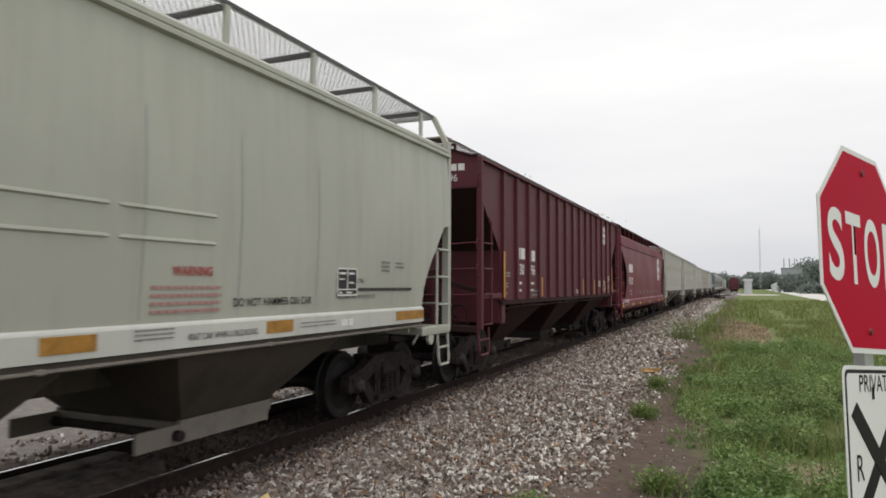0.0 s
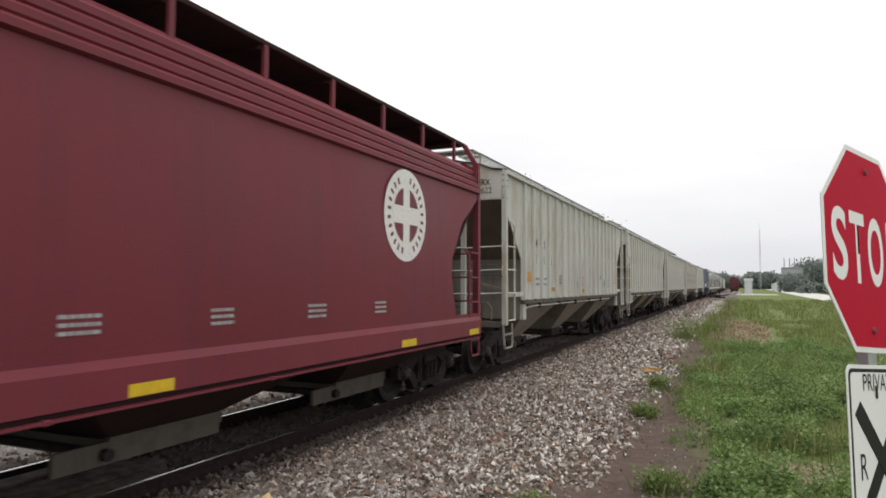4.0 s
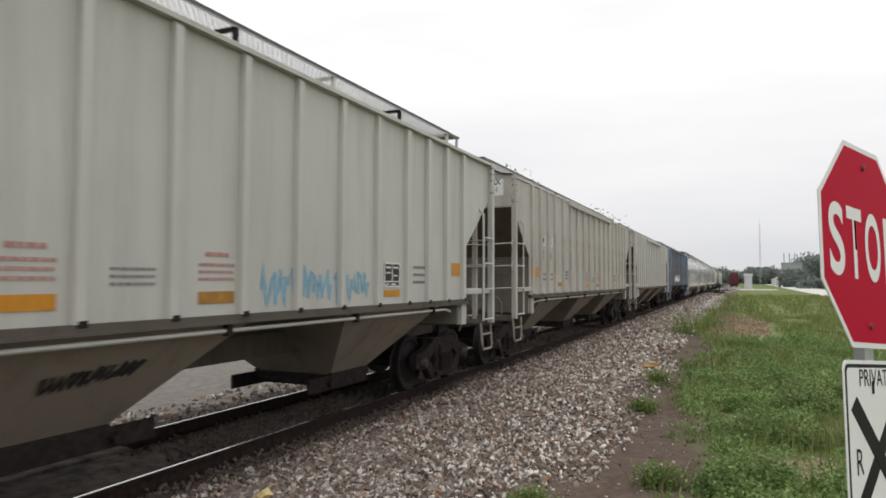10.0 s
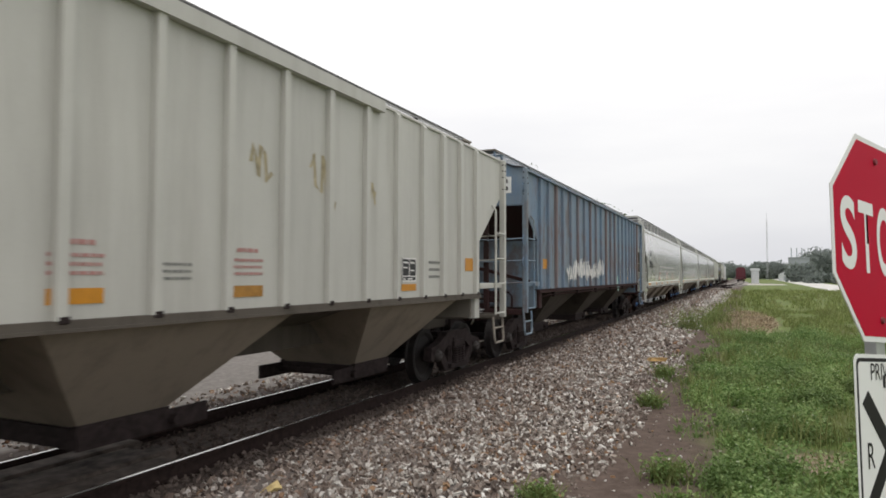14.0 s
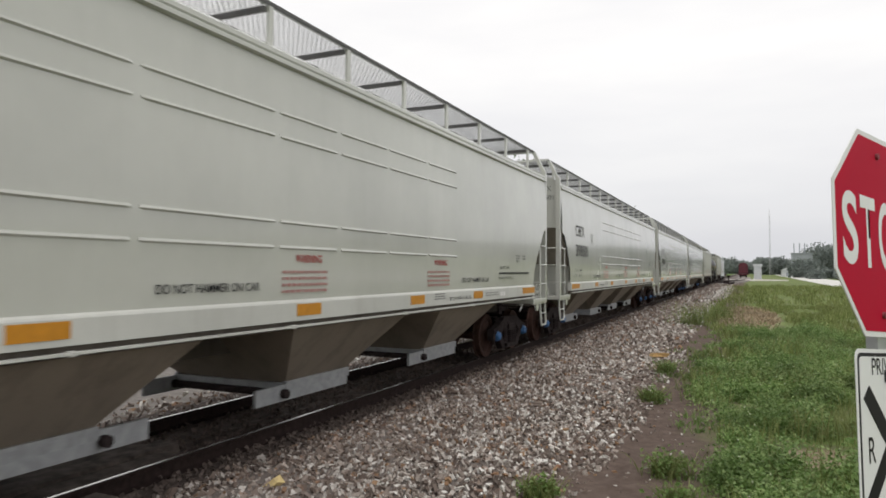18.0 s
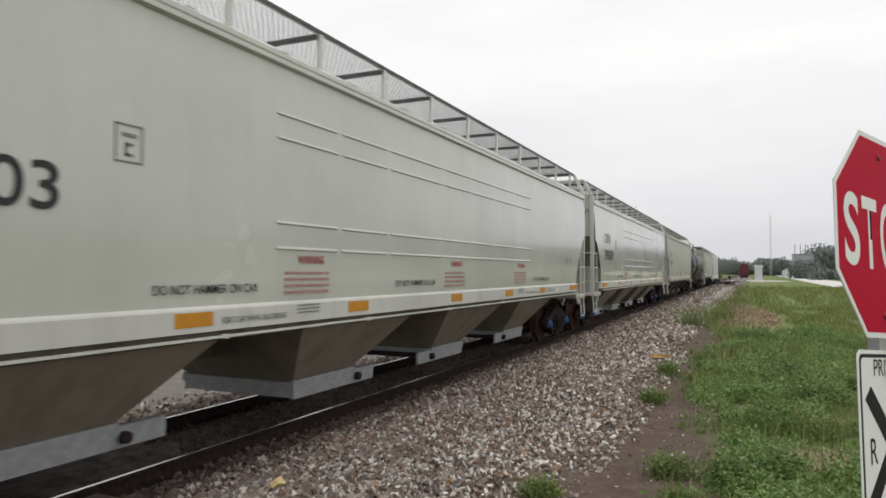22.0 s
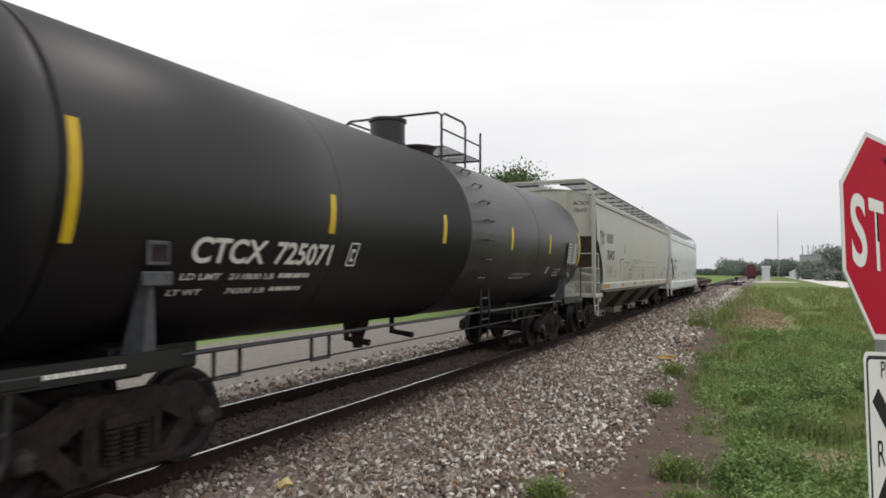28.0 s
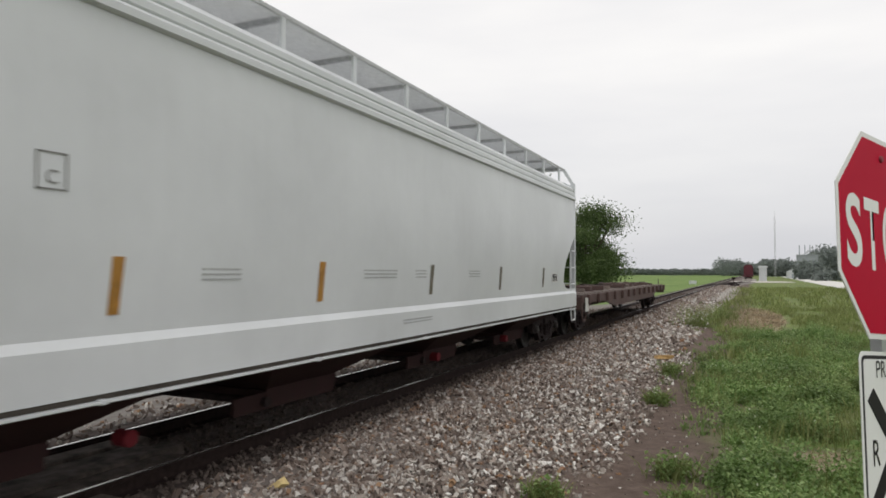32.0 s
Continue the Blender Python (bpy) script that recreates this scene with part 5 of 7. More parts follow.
def straight_rail(name, x, y0, y1, parent=None):
    bm = bmesh.new()
    prism(bm, rail_profile(), y0, y1, "xz")
    ob = part(name, bm, RAIL_SIDE, parent, at=(x, 0, 0))
    part("railhead", box(-0.017, 0.017, y0, y1, -0.004, 0.0), RAIL_TOP, ob, "narrow bright worn running band")
    return ob


for name, dx in (("rail", -0.755), ("rail", 0.755)):
    tagged(straight_rail(name, TRACK_X + dx, -60, 900), "brown steel rail with a bright worn head", "rail", "rails of the main track", "structure")

planks = tagged(empty("crossing_planks", pose(TRACK_X, 0, 0)), "dark weathered timber planks of the crossing between the rails", "crossing", kind="structure")
for dx, y1 in ((-0.46, 5.62), (-0.155, 5.40), (0.15, 5.55), (0.455, 5.30), (1.02, 4.05)):
    part("plank", box(dx - 0.145, dx + 0.145, -4.0, y1, -0.175, -0.035 + 0.012 * math.sin(dx * 9), 0.02), CROSS_WOOD, planks)

tie_mesh = shared("tie", lambda: box(-1.3, 1.3, -0.115, 0.115, -0.40, -0.172, 0.012), TIE_WOOD)
ties = tagged(empty("tie_row", pose(TRACK_X, 0, 0)), "dark creosoted timber ties bedded in ballast", "railway ties", kind="structure")
for i in range(150):
    y = -6 + i * 0.53
    part("tie", tie_mesh, TIE_WOOD, ties, at=pose(random.uniform(-0.04, 0.04), y, random.uniform(-0.012, 0.004), 0, 0, random.uniform(-0.8, 0.8)))


def siding_x(y):
    u = min(max((y - 95) / 95, 0), 1)
    return TRACK_X + (3 * u * u - 2 * u ** 3) * 5.1


for dx in (-0.755, 0.755):
    bm = bmesh.new()
    for i in range(40):
        ya, yb = 95 + i * 8, 103 + i * 8
        xa, xb = siding_x(ya) + dx, siding_x(yb) + dx
        quad_solid(bm, [(xa - 0.036, ya, -0.17), (xa + 0.036, ya, -0.17), (xb + 0.036, yb, -0.17), (xb - 0.036, yb, -0.17), (xa - 0.036, ya, -0.005), (xa + 0.036, ya, -0.005), (xb + 0.036, yb, -0.005), (xb - 0.036, yb, -0.005)])
    tagged(part("siding_rail", bm, RAIL_SIDE), "brown steel rail of the diverging siding", "rail", "rails of the siding", "structure")
bm = bmesh.new()
for i in range(44):
    y = 96 + i * 4
    x = siding_x(y + 2)
    if i > 3:
        frustum(bm, (x - 2.6, x + 2.8, y, y + 4.001), -0.5, (x - 1.6, x + 1.6, y, y + 4.001), -0.19)
SIDING_BED = plain("siding_ballast_stone", (0.22, 0.20, 0.185), 0.95, 0, 0.5, 9, 0.6)
tagged(part("siding_bed", bm, SIDING_BED), "grey stone bed of the siding", "ballast", kind="structure")


# ---- loose stones ----
def cloud_of(name, material, places, sizes, base_v, base_f, flat=0.75, tilt=1.0, seed=3):
    """Many small pieces in one mesh: each a turned, squashed and scaled copy of one base shape."""
    rng = np.random.default_rng(seed)
    n, nv = len(places), len(base_v)
    q = rng.normal(size=(n, 4)) * np.array([1, tilt, tilt, 1])
    q /= np.linalg.norm(q, axis=1)[:, None]
    w, x, y, z = q.T
    rot = np.stack([1 - 2 * (y * y + z * z), 2 * (x * y - z * w), 2 * (x * z + y * w), 2 * (x * y + z * w), 1 - 2 * (x * x + z * z), 2 * (y * z - x * w), 2 * (x * z - y * w), 2 * (y * z + x * w), 1 - 2 * (x * x + y * y)], 1).reshape(n, 3, 3)
    stretch = np.stack([rng.uniform(0.75, 1.55, n), rng.uniform(0.5, 1.05, n), rng.uniform(0.4, 0.85, n) * flat / 0.75], 1)
    v = base_v[None] * stretch[:, None] * (1 + rng.uniform(-0.22, 0.22, (n, nv, 1))) * sizes[:, None, None]
    v = np.einsum("nij,nkj->nki", rot, v) + places[:, None]
    f = base_f[None] + (np.arange(n) * nv)[:, None, None]
    me = bpy.data.meshes.new(name)
    me.from_pydata(v.reshape(-1, 3), [], f.reshape(-1, base_f.shape[1]))
    me.materials.append(material)
    return me


def chip():
    """A rough stone chip: a cube cut askew, with sharp edges."""
    bm = bmesh.new()
    bmesh.ops.create_cube(bm, size=1.35)
    for i, v in enumerate(bm.verts):
        v.co *= (0.78, 1.12, 0.92, 1.2, 1.08, 0.72, 1.15, 0.88)[i]
        v.co.x *= 1.25
    bmesh.ops.triangulate(bm, faces=bm.faces[:])
    return arrays(bm)


def ico():
    bm = bmesh.new()
    bmesh.ops.create_icosphere(bm, subdivisions=1, radius=1)
    return arrays(bm)


def arrays(bm):
    v = np.array([x.co[:] for x in bm.verts])
    f = np.array([[x.index for x in p.verts] for p in bm.faces])
    bm.free()
    return v, f


def stone_colours(nt, b):
    geo = nt.nodes.new("ShaderNodeNewGeometry")
    c = ramp(nt, geo.outputs["Random Per Island"], [(0.0, (0.085, 0.064, 0.054)), (0.22, (0.185, 0.148, 0.125)), (0.48, (0.315, 0.268, 0.233)), (0.68, (0.48, 0.44, 0.395)), (0.84, (0.80, 0.78, 0.73)), (0.93, (0.86, 0.85, 0.81)), (0.955, (0.30, 0.155, 0.085)), (1.0, (0.36, 0.22, 0.11))])
    c = mixed(nt, ramp(nt, noise_at(nt, 60, 4, 0.6), [(0.35, grey(0.0)), (0.75, grey(0.45))]), c, (0.09, 0.073, 0.062))
    # a darker brown is strong by the rails and thins out over the shoulder
    tc = nt.nodes.new("ShaderNodeTexCoord")
    sp = nt.nodes.new("ShaderNodeSeparateXYZ")
    nt.links.new(tc.outputs["Object"], sp.inputs[0])
    wob = nt.nodes.new("ShaderNodeMath")
    wob.operation = "MULTIPLY_ADD"
    nt.links.new(noise_at(nt, 0.9, 4, 0.6, shift=7.0), wob.inputs[0])
    wob.inputs[1].default_value = 1.5
    off = nt.nodes.new("ShaderNodeMath")
    off.operation = "ADD"
    off.inputs[1].default_value = -TRACK_X
    nt.links.new(sp.outputs["X"], off.inputs[0])
    away = nt.nodes.new("ShaderNodeMath")
    away.operation = "ABSOLUTE"
    nt.links.new(off.outputs[0], away.inputs[0])
    nt.links.new(away.outputs[0], wob.inputs[2])
    far = nt.nodes.new("ShaderNodeMapRange")
    far.inputs["From Min"].default_value, far.inputs["From Max"].default_value = 1.95, 4.3
    far.inputs["To Min"].default_value, far.inputs["To Max"].default_value = 0.56, 0.08
    nt.links.new(wob.outputs[0], far.inputs["Value"])
    c = mixed(nt, far.outputs[0], c, (0.125, 0.086, 0.068))
    rusty = ramp(nt, noise_at(nt, 5.0, 3, 0.6, shift=12.0), [(0.60, grey(0)), (0.70, grey(0.5))])
    c = mixed(nt, rusty, c, (0.27, 0.145, 0.085))
    nt.links.new(c, b.inputs["Base Color"])
    b.inputs["Roughness"].default_value = 0.9
    bump(nt, b, noise_at(nt, 90, 3, 0.6), 0.4, 0.004)


STONE = mat("crushed_limestone", stone_colours)
OILY_STONE = plain("oil_darkened_stone", (0.105, 0.083, 0.073), 0.9, 0, 0.6, 15, 0.5, 0.15)


def scatter(rng, n, x0, x1, y0, y1):
    return np.stack([rng.uniform(x0, x1, n), rng.uniform(y0, y1, n)], 1)


def on_ground(xy, lift):
    return np.column_stack([xy, [ground_z(x, y) for x, y in xy] + np.asarray(lift)])


rng = np.random.default_rng(11)
sets = [(12500, -4.75, -1.5, 2.2, 9.5, 0.015, 0.036), (4200, -4.75, -1.9, -6, 2.2, 0.02, 0.045), (10500, -4.8, -1.4, 9.5, 20, 0.020, 0.042), (9000, -4.9, -1.7, 20, 50, 0.034, 0.066), (5000, -4.9, -1.8, 50, 120, 0.05, 0.10),
        (3500, -9.2, -6.8, 1, 40, 0.02, 0.045), (2600, -2.1, -0.3, 3, 18, 0.010, 0.026)]
xy = np.concatenate([scatter(rng, n, a, b, c, d) for n, a, b, c, d, _, _ in sets])
size = np.concatenate([rng.uniform(e, f, n) * rng.choice([0.8, 1.0, 1.0, 1.25], n) for n, _, _, _, _, e, f in sets])
edge = xy[:, 0] < -2.05 + 0.35 * np.sin(xy[:, 1] * 0.8) + rng.normal(0, 0.36, len(xy))
keep = edge | (rng.uniform(size=len(xy)) < 0.22)
xy, size = xy[keep], size[keep]
base_v, base_f = chip()
tagged(new("ballast_stones", cloud_of("ballast_stones", STONE, on_ground(xy, size * 0.35), size, base_v, base_f, seed=4)), "grey and buff crushed ballast stones", "gravel", kind="stuff")
xy = np.concatenate([scatter(rng, 4200, -6.62, -5.2, 5.4, 30), scatter(rng, 4200, -5.12, -4.45, 1.5, 22), scatter(rng, 1800, -5.12, -4.45, 22, 60), scatter(rng, 1200, -6.62, -5.2, 30, 70)])
size = rng.uniform(0.012, 0.036, len(xy)) * np.where(xy[:, 1] > 22, 1.6, 1.0)
tagged(new("track_stones", cloud_of("track_stones", OILY_STONE, on_ground(xy, size * 0.35), size, base_v, base_f, seed=5)), "oil-darkened ballast stones between and beside the rails", "gravel", kind="stuff")
xy = scatter(rng, 260, -2.7, -1.5, 56, 100)
size = rng.uniform(0.08, 0.22, len(xy))
PALE_STONE = plain("pale_riprap_stone", (0.43, 0.405, 0.37), 0.9, 0, 0.3, 5, 0.5)
tagged(new("riprap_stones", cloud_of("riprap_stones", PALE_STONE, on_ground(xy, size * 0.3), size, base_v, base_f, seed=8)), "pale broken stones along the shoulder", "gravel", kind="stuff")
rock = cloud_of("rock", plain("ochre_stone", (0.42, 0.27, 0.11), 0.9, 0, 0.3, 8, 0.4), np.array([[0.0, 0, 0]]), np.array([0.2]), base_v, base_f, 0.5, 0.15, seed=2)
tagged(part("rock", rock, None, at=pose(-2.06, 17.8, -0.26, 0, 0, 30)), "ochre rock lying on the ballast edge", "rock")
rock = cloud_of("rock", plain("yellow_stone", (0.46, 0.36, 0.17), 0.9, 0, 0.3, 12, 0.4), np.array([[0.0, 0, 0]]), np.array([0.085]), base_v, base_f, 0.6, 0.2, seed=6)
tagged(part("rock", rock, None, at=pose(-4.11, 5.18, -0.19, 0, 0, 70)), "small yellow rock among the ballast stones", "rock")


# ---- plants ----
def leaf_mat(name, lo, mid, hi, rough=0.6, tan=0.0):
    def build(nt, b):
        geo = nt.nodes.new("ShaderNodeNewGeometry")
        c = ramp(nt, geo.outputs["Random Per Island"], [(0.0, lo), (0.5, mid), (1.0, hi)])
        patch = noise_at(nt, 0.9, 4, 0.6)
        c = mixed(nt, ramp(nt, patch, [(0.38, grey(0)), (0.64, grey(0.8))]), c, tuple(x * 0.52 for x in mid))
        if tan:
            c = mixed(nt, ramp(nt, noise_at(nt, 0.33, 5, 0.65, shift=21.0), [(0.50, grey(0)), (0.64, grey(tan))]), c, (0.20, 0.165, 0.085))
        nt.links.new(c, b.inputs["Base Color"])
        b.inputs["Roughness"].default_value = rough
        b.inputs["Specular IOR Level"].default_value = 0.25
        tr = nt.nodes.new("ShaderNodeBsdfTranslucent")
        nt.links.new(c, tr.inputs["Color"])
        ms = nt.nodes.new("ShaderNodeMixShader")
        ms.inputs[0].default_value = 0.35
        out = nt.nodes["Material Output"]
        nt.links.new(b.outputs[0], ms.inputs[1])
        nt.links.new(tr.outputs[0], ms.inputs[2])
        nt.links.new(ms.outputs[0], out.inputs["Surface"])
    return mat(name, build)


GRASS = leaf_mat("grass_blades", (0.135, 0.180, 0.050), (0.235, 0.290, 0.092), (0.40, 0.42, 0.19), 0.6, 0.3)
WEED = leaf_mat("weed_leaves", (0.105, 0.190, 0.048), (0.205, 0.325, 0.095), (0.40, 0.51, 0.22), 0.5, 0.2)
DRY = leaf_mat("dry_grass", (0.29, 0.22, 0.14), (0.40, 0.32, 0.21), (0.50, 0.42, 0.29))
TREE_LEAF = leaf_mat("tree_leaves", (0.065, 0.105, 0.036), (0.115, 0.175, 0.060), (0.19, 0.26, 0.10))
# distance haze is painted in: paler and greyer than the near leaves
HAZED_LEAF = leaf_mat("hazed_tree_leaves", (0.24, 0.28, 0.265), (0.275, 0.31, 0.29), (0.31, 0.345, 0.315), 0.9)
BARK = plain("bark", (0.10, 0.08, 0.065), 0.9, 0, 0.4, 10, 0.6)


def blades(name, material, xy, height, width, seed, lean=0.5):
    """Grass: each blade a bent strip of three quads that narrows to its tip."""
    rng = np.random.default_rng(seed)
    n = len(xy)
    base = on_ground(xy, np.full(n, -0.01))
    a, b = rng.uniform(0, 2 * np.pi, n), rng.uniform(0, 2 * np.pi, n)
    side = np.stack([np.cos(a), np.sin(a), np.zeros(n)], 1) * (width * rng.uniform(0.6, 1.4, n))[:, None]
    bend = np.stack([np.cos(b), np.sin(b), np.zeros(n)], 1) * (height * lean * rng.uniform(0.2, 1.4, n))[:, None]
    up = np.zeros((n, 3))
    up[:, 2] = height
    rows = [base - side, base + side]
    for u, w in ((0.45, 0.85), (0.8, 0.5)):
        mid = base + up * u + bend * u * u
        rows += [mid - side * w, mid + side * w]
    rows.append(base + up * 1.0 * (1 - 0.12 * lean) + bend)
    v = np.stack(rows, 1)
    idx = (np.arange(n) * 7)[:, None]
    quads = np.concatenate([idx + np.array([0, 1, 3, 2]), idx + np.array([2, 3, 5, 4])])
    tris = idx + np.array([4, 5, 6])
    me = bpy.data.meshes.new(name)
    me.from_pydata(v.reshape(-1, 3), [], quads.tolist() + tris.tolist())
    me.materials.append(material)
    return me


def leaves(name, material, places, size, seed, nod=0.8, level=0.0):
    """Small pointed leaves, each a bent rhomb of two triangles pairs."""
    rng = np.random.default_rng(seed)
    n = len(places)
    d = rng.normal(size=(n, 3)) * np.array([1, 1, nod])
    d /= np.linalg.norm(d, axis=1)[:, None]
    s = np.cross(d, rng.normal(size=(n, 3)))
    s /= np.linalg.norm(s, axis=1)[:, None]
    if level:
        s = np.cross(d, np.array([0, 0, 1.0]) + rng.normal(0, level, (n, 3)))
        s /= np.linalg.norm(s, axis=1)[:, None]
    up = np.cross(d, s) * 0.18
    L = (size * rng.uniform(0.6, 1.3, n))[:, None]
    v = np.stack([places, places + (d * 0.5 + s * 0.34 + up) * L, places + d * L, places + (d * 0.5 - s * 0.34 + up) * L], 1)
    f = (np.arange(n) * 4)[:, None] + np.array([[0, 1, 2, 3]])
    me = bpy.data.meshes.new(name)
    me.from_pydata(v.reshape(-1, 3), [], f.tolist())
    me.materials.append(material)
    return me


def verge_left(y):
    """Where the green verge begins, beside the soil."""
    return np.interp(y, [0, 7, 7.8, 8.7, 10.4, 13, 15.5, 19, 22, 26, 29, 33, 40, 60], [-0.6, -0.42, -0.22, 0.06, -0.42, -0.80, -1.10, -1.15, -0.95, -0.80, -1.35, -1.65, -1.75, -2.0]) + 0.14 * np.sin(y * 1.3) + 0.10 * np.sin(y * 2.9)


def brown_patch(xy, rng):
    """Keeps most plants off the bare brown spot in the verge."""
    d = np.minimum(((xy[:, 0] - 0.86) / 0.72) ** 2 + ((xy[:, 1] - 8.8) / 0.80) ** 2, ((xy[:, 0] - 0.05) / 1.35) ** 2 + ((xy[:, 1] - 36) / 10) ** 2)
    return (d > 1 + rng.normal(0, 0.25, len(xy))) | (rng.uniform(size=len(xy)) < 0.06)


rng = np.random.default_rng(21)
xy = np.concatenate([scatter(rng, 12000, -1.5, 5.5, -6.0, 4.0), scatter(rng, 15000, -2.4, 5.5, 4.0, 16), scatter(rng, 34000, -2.6, 10, 16, 45), scatter(rng, 16000, -2.8, 16, 45, 110)])
gap = np.array([noise.noise(Vector((x * 0.55, y * 0.4, 5.0))) for x, y in xy])
ok = (xy[:, 0] > verge_left(xy[:, 1]) + rng.normal(0, 0.17, len(xy))) & (gap > -0.10) & brown_patch(xy, rng)
xy = xy[ok]
h = np.where(xy[:, 1] < 16, 0.21, np.where(xy[:, 1] < 45, 0.21, 0.24)) * np.clip(1.0 + 1.3 * gap[ok], 0.45, 1.8) * rng.uniform(0.5, 1.5, len(xy))
w = np.where(xy[:, 1] < 16, 0.006, np.where(xy[:, 1] < 45, 0.012, 0.030))
tagged(new("verge_grass", blades("verge_grass", GRASS, xy, h, w, 5)), "rough green grass on the verge", "grass", kind="stuff")

xy = np.concatenate([scatter(rng, 3000, -1.2, 3.2, 6, 15), scatter(rng, 2500, -1.8, 3.6, 15, 27)])
lush = np.array([noise.noise(Vector((x * 0.8, y * 0.55, 9.0))) + 0.5 * noise.noise(Vector((x * 2.2, y * 1.6, 3.0))) for x, y in xy])
ok = (xy[:, 0] > verge_left(xy[:, 1]) + 0.05) & (lush > -0.06) & brown_patch(xy, rng)
xy, lush = xy[ok], lush[ok]
stem = on_ground(xy, np.zeros(len(xy)))
cl = np.repeat(stem, 80, axis=0)
tall = np.repeat(np.clip(0.65 + 1.7 * lush, 0.35, 2.1), 80)
r = rng.normal(0, 0.11, (len(cl), 2))
cl[:, :2] += r
cl[:, 2] += np.abs(rng.normal(0.19, 0.10, len(cl))) * np.exp(-(r ** 2).sum(1) / 0.04) * tall
tagged(new("verge_weeds", leaves("verge_weeds", WEED, cl, 0.052, 6, 0.6, 0.6)), "leafy clover and low weeds on the verge", "weeds", kind="stuff")
fl = stem[rng.uniform(size=len(stem)) < 0.05]
fl = np.repeat(fl, 3, axis=0) + np.column_stack([rng.normal(0, 0.15, (3 * int(len(fl)), 2)), rng.uniform(0.16, 0.34, 3 * len(fl))])
FLOWER = plain("pale_clover_flower", (0.52, 0.56, 0.40), 0.8, 0, 0.2, 20, 0.1)
tagged(new("clover_flowers", cloud_of("clover_flowers", FLOWER, fl, np.full(len(fl), 0.010), base_v, base_f, seed=9)), "small pale clover blossoms among the weeds", "flowers", kind="stuff")

xy = np.concatenate([scatter(rng, 5200, -1.5, 1.6, 26, 46), scatter(rng, 500, 0.1, 1.6, 8.0, 9.7)])
dry = np.where(xy[:, 1] < 12, ((xy[:, 0] - 0.86) / 0.72) ** 2 + ((xy[:, 1] - 8.8) / 0.80) ** 2, ((xy[:, 0] - 0.05) / 1.35) ** 2 + ((xy[:, 1] - 36) / 10) ** 2)
xy = xy[dry < rng.uniform(0.5, 1.1, len(xy))]
tagged(new("dry_grass", blades("dry_grass", DRY, xy, np.where(xy[:, 1] < 12, 0.07, 0.16), np.where(xy[:, 1] < 12, 0.006, 0.022), 15, 1.4)), "patch of dry brown grass", "grass", kind="stuff")


xy = np.concatenate([scatter(rng, 110, -1.9, 0.2, 6.0, 16), scatter(rng, 90, -2.1, -0.6, 16, 34)])
xy = xy[(xy[:, 0] < verge_left(xy[:, 1]) + 0.1) & (xy[:, 0] > verge_left(xy[:, 1]) - 0.85 * rng.uniform(0, 1, len(xy)))]
near = np.repeat(xy, 26, axis=0) + rng.normal(0, 0.075, (26 * len(xy), 2))
tagged(new("soil_sprigs", blades("soil_sprigs", WEED, near, rng.uniform(0.05, 0.17, len(near)), np.full(len(near), 0.008), 77, 1.0)), "thin green sprigs on the bare soil", "weeds", kind="stuff")


def weed_tuft(x, y, r, n, seed, label):
    rg = np.random.default_rng(seed)
    c = np.column_stack([rg.normal(0, r * 0.5, (n, 2)), np.abs(rg.normal(r * 0.45, r * 0.3, n))])
    top = empty("weed_tuft", pose(x, y, ground_z(x, y)))
    tagged(top, label, "weed", "weed tufts on the ballast edge")
    me = leaves("leaves", WEED, c, 0.055, seed)
    part("foliage", me, None, top)
    k = rg.normal(0, r * 0.42, (240, 2))
    b = blades("grass_blades", GRASS, k, np.full(240, r * 1.05) * rg.uniform(0.5, 1.3, 240), np.full(240, 0.006), seed, 0.9)
    part("grass", b, None, top, at=(0, 0, -ground_z(0, 0)))


for i, (x, y, r, n) in enumerate(((-1.48, 12.1, 0.28, 520), (-0.80, 7.75, 0.30, 620), (-1.85, 6.45, 0.26, 420), (-1.62, 15.6, 0.32, 500), (-2.0, 29.5, 0.9, 1500), (-1.2, 34.0, 0.8, 1200), (-0.6, 6.7, 0.26, 420))):
    weed_tuft(x, y, r * (0.8 if y < 20 else 1), int(n * 0.45), 40 + i, "green weed tuft growing at the edge of the stones")


def tree(x, y, height, crown_r, crown_low, seed, label, leaf=0.17, n=46000, z=-0.6):
    """A broad tree: tapered trunk, limbs, and a crown of many leaves round the limb ends."""
    rg = np.random.default_rng(seed)
    rn = random.Random(seed)
    top = empty("tree", pose(x, y, z))
    tagged(top, label, "tree", "trees beside the field")
    bm = bmesh.new()
    th = height * 0.55
    prof = [(0, height * 0.035), (th * 0.4, height * 0.024), (th, height * 0.014)]
    lathe(bm, prof, "z", 9)
    part("trunk", bm, BARK, top)
    tips = []
    for i in range(34):
        a = i * 2.4 + rn.uniform(-0.3, 0.3)
        z0 = th * rn.uniform(0.3, 0.98)
        rr = crown_r * rn.uniform(0.35, 0.85)
        z1 = crown_low + (height - crown_low) * rn.uniform(0.06, 0.86)
        tip = Vector((rr * math.cos(a), rr * math.sin(a), max(z1, z0 * 0.35)))
        b = bmesh.new()
        tube(b, [(0, 0, z0), tip * 0.5 + Vector((0, 0, z0 * 0.35)), tip], height * 0.008, 5)
        part("limb", b, BARK, top)
        tips.append(tip)
    tips.append(Vector((0, 0, height * 0.85)))
    pts = []
    for t in tips:
        k = int(n / len(tips))
        s = crown_r * rn.uniform(0.13, 0.24)
        pts.append(rg.normal(0, 1, (k, 3)) * np.array([s, s, s * 0.75]) + np.array(t[:]))
    pts = np.concatenate(pts)
    pts = pts[pts[:, 2] > crown_low * 0.7]
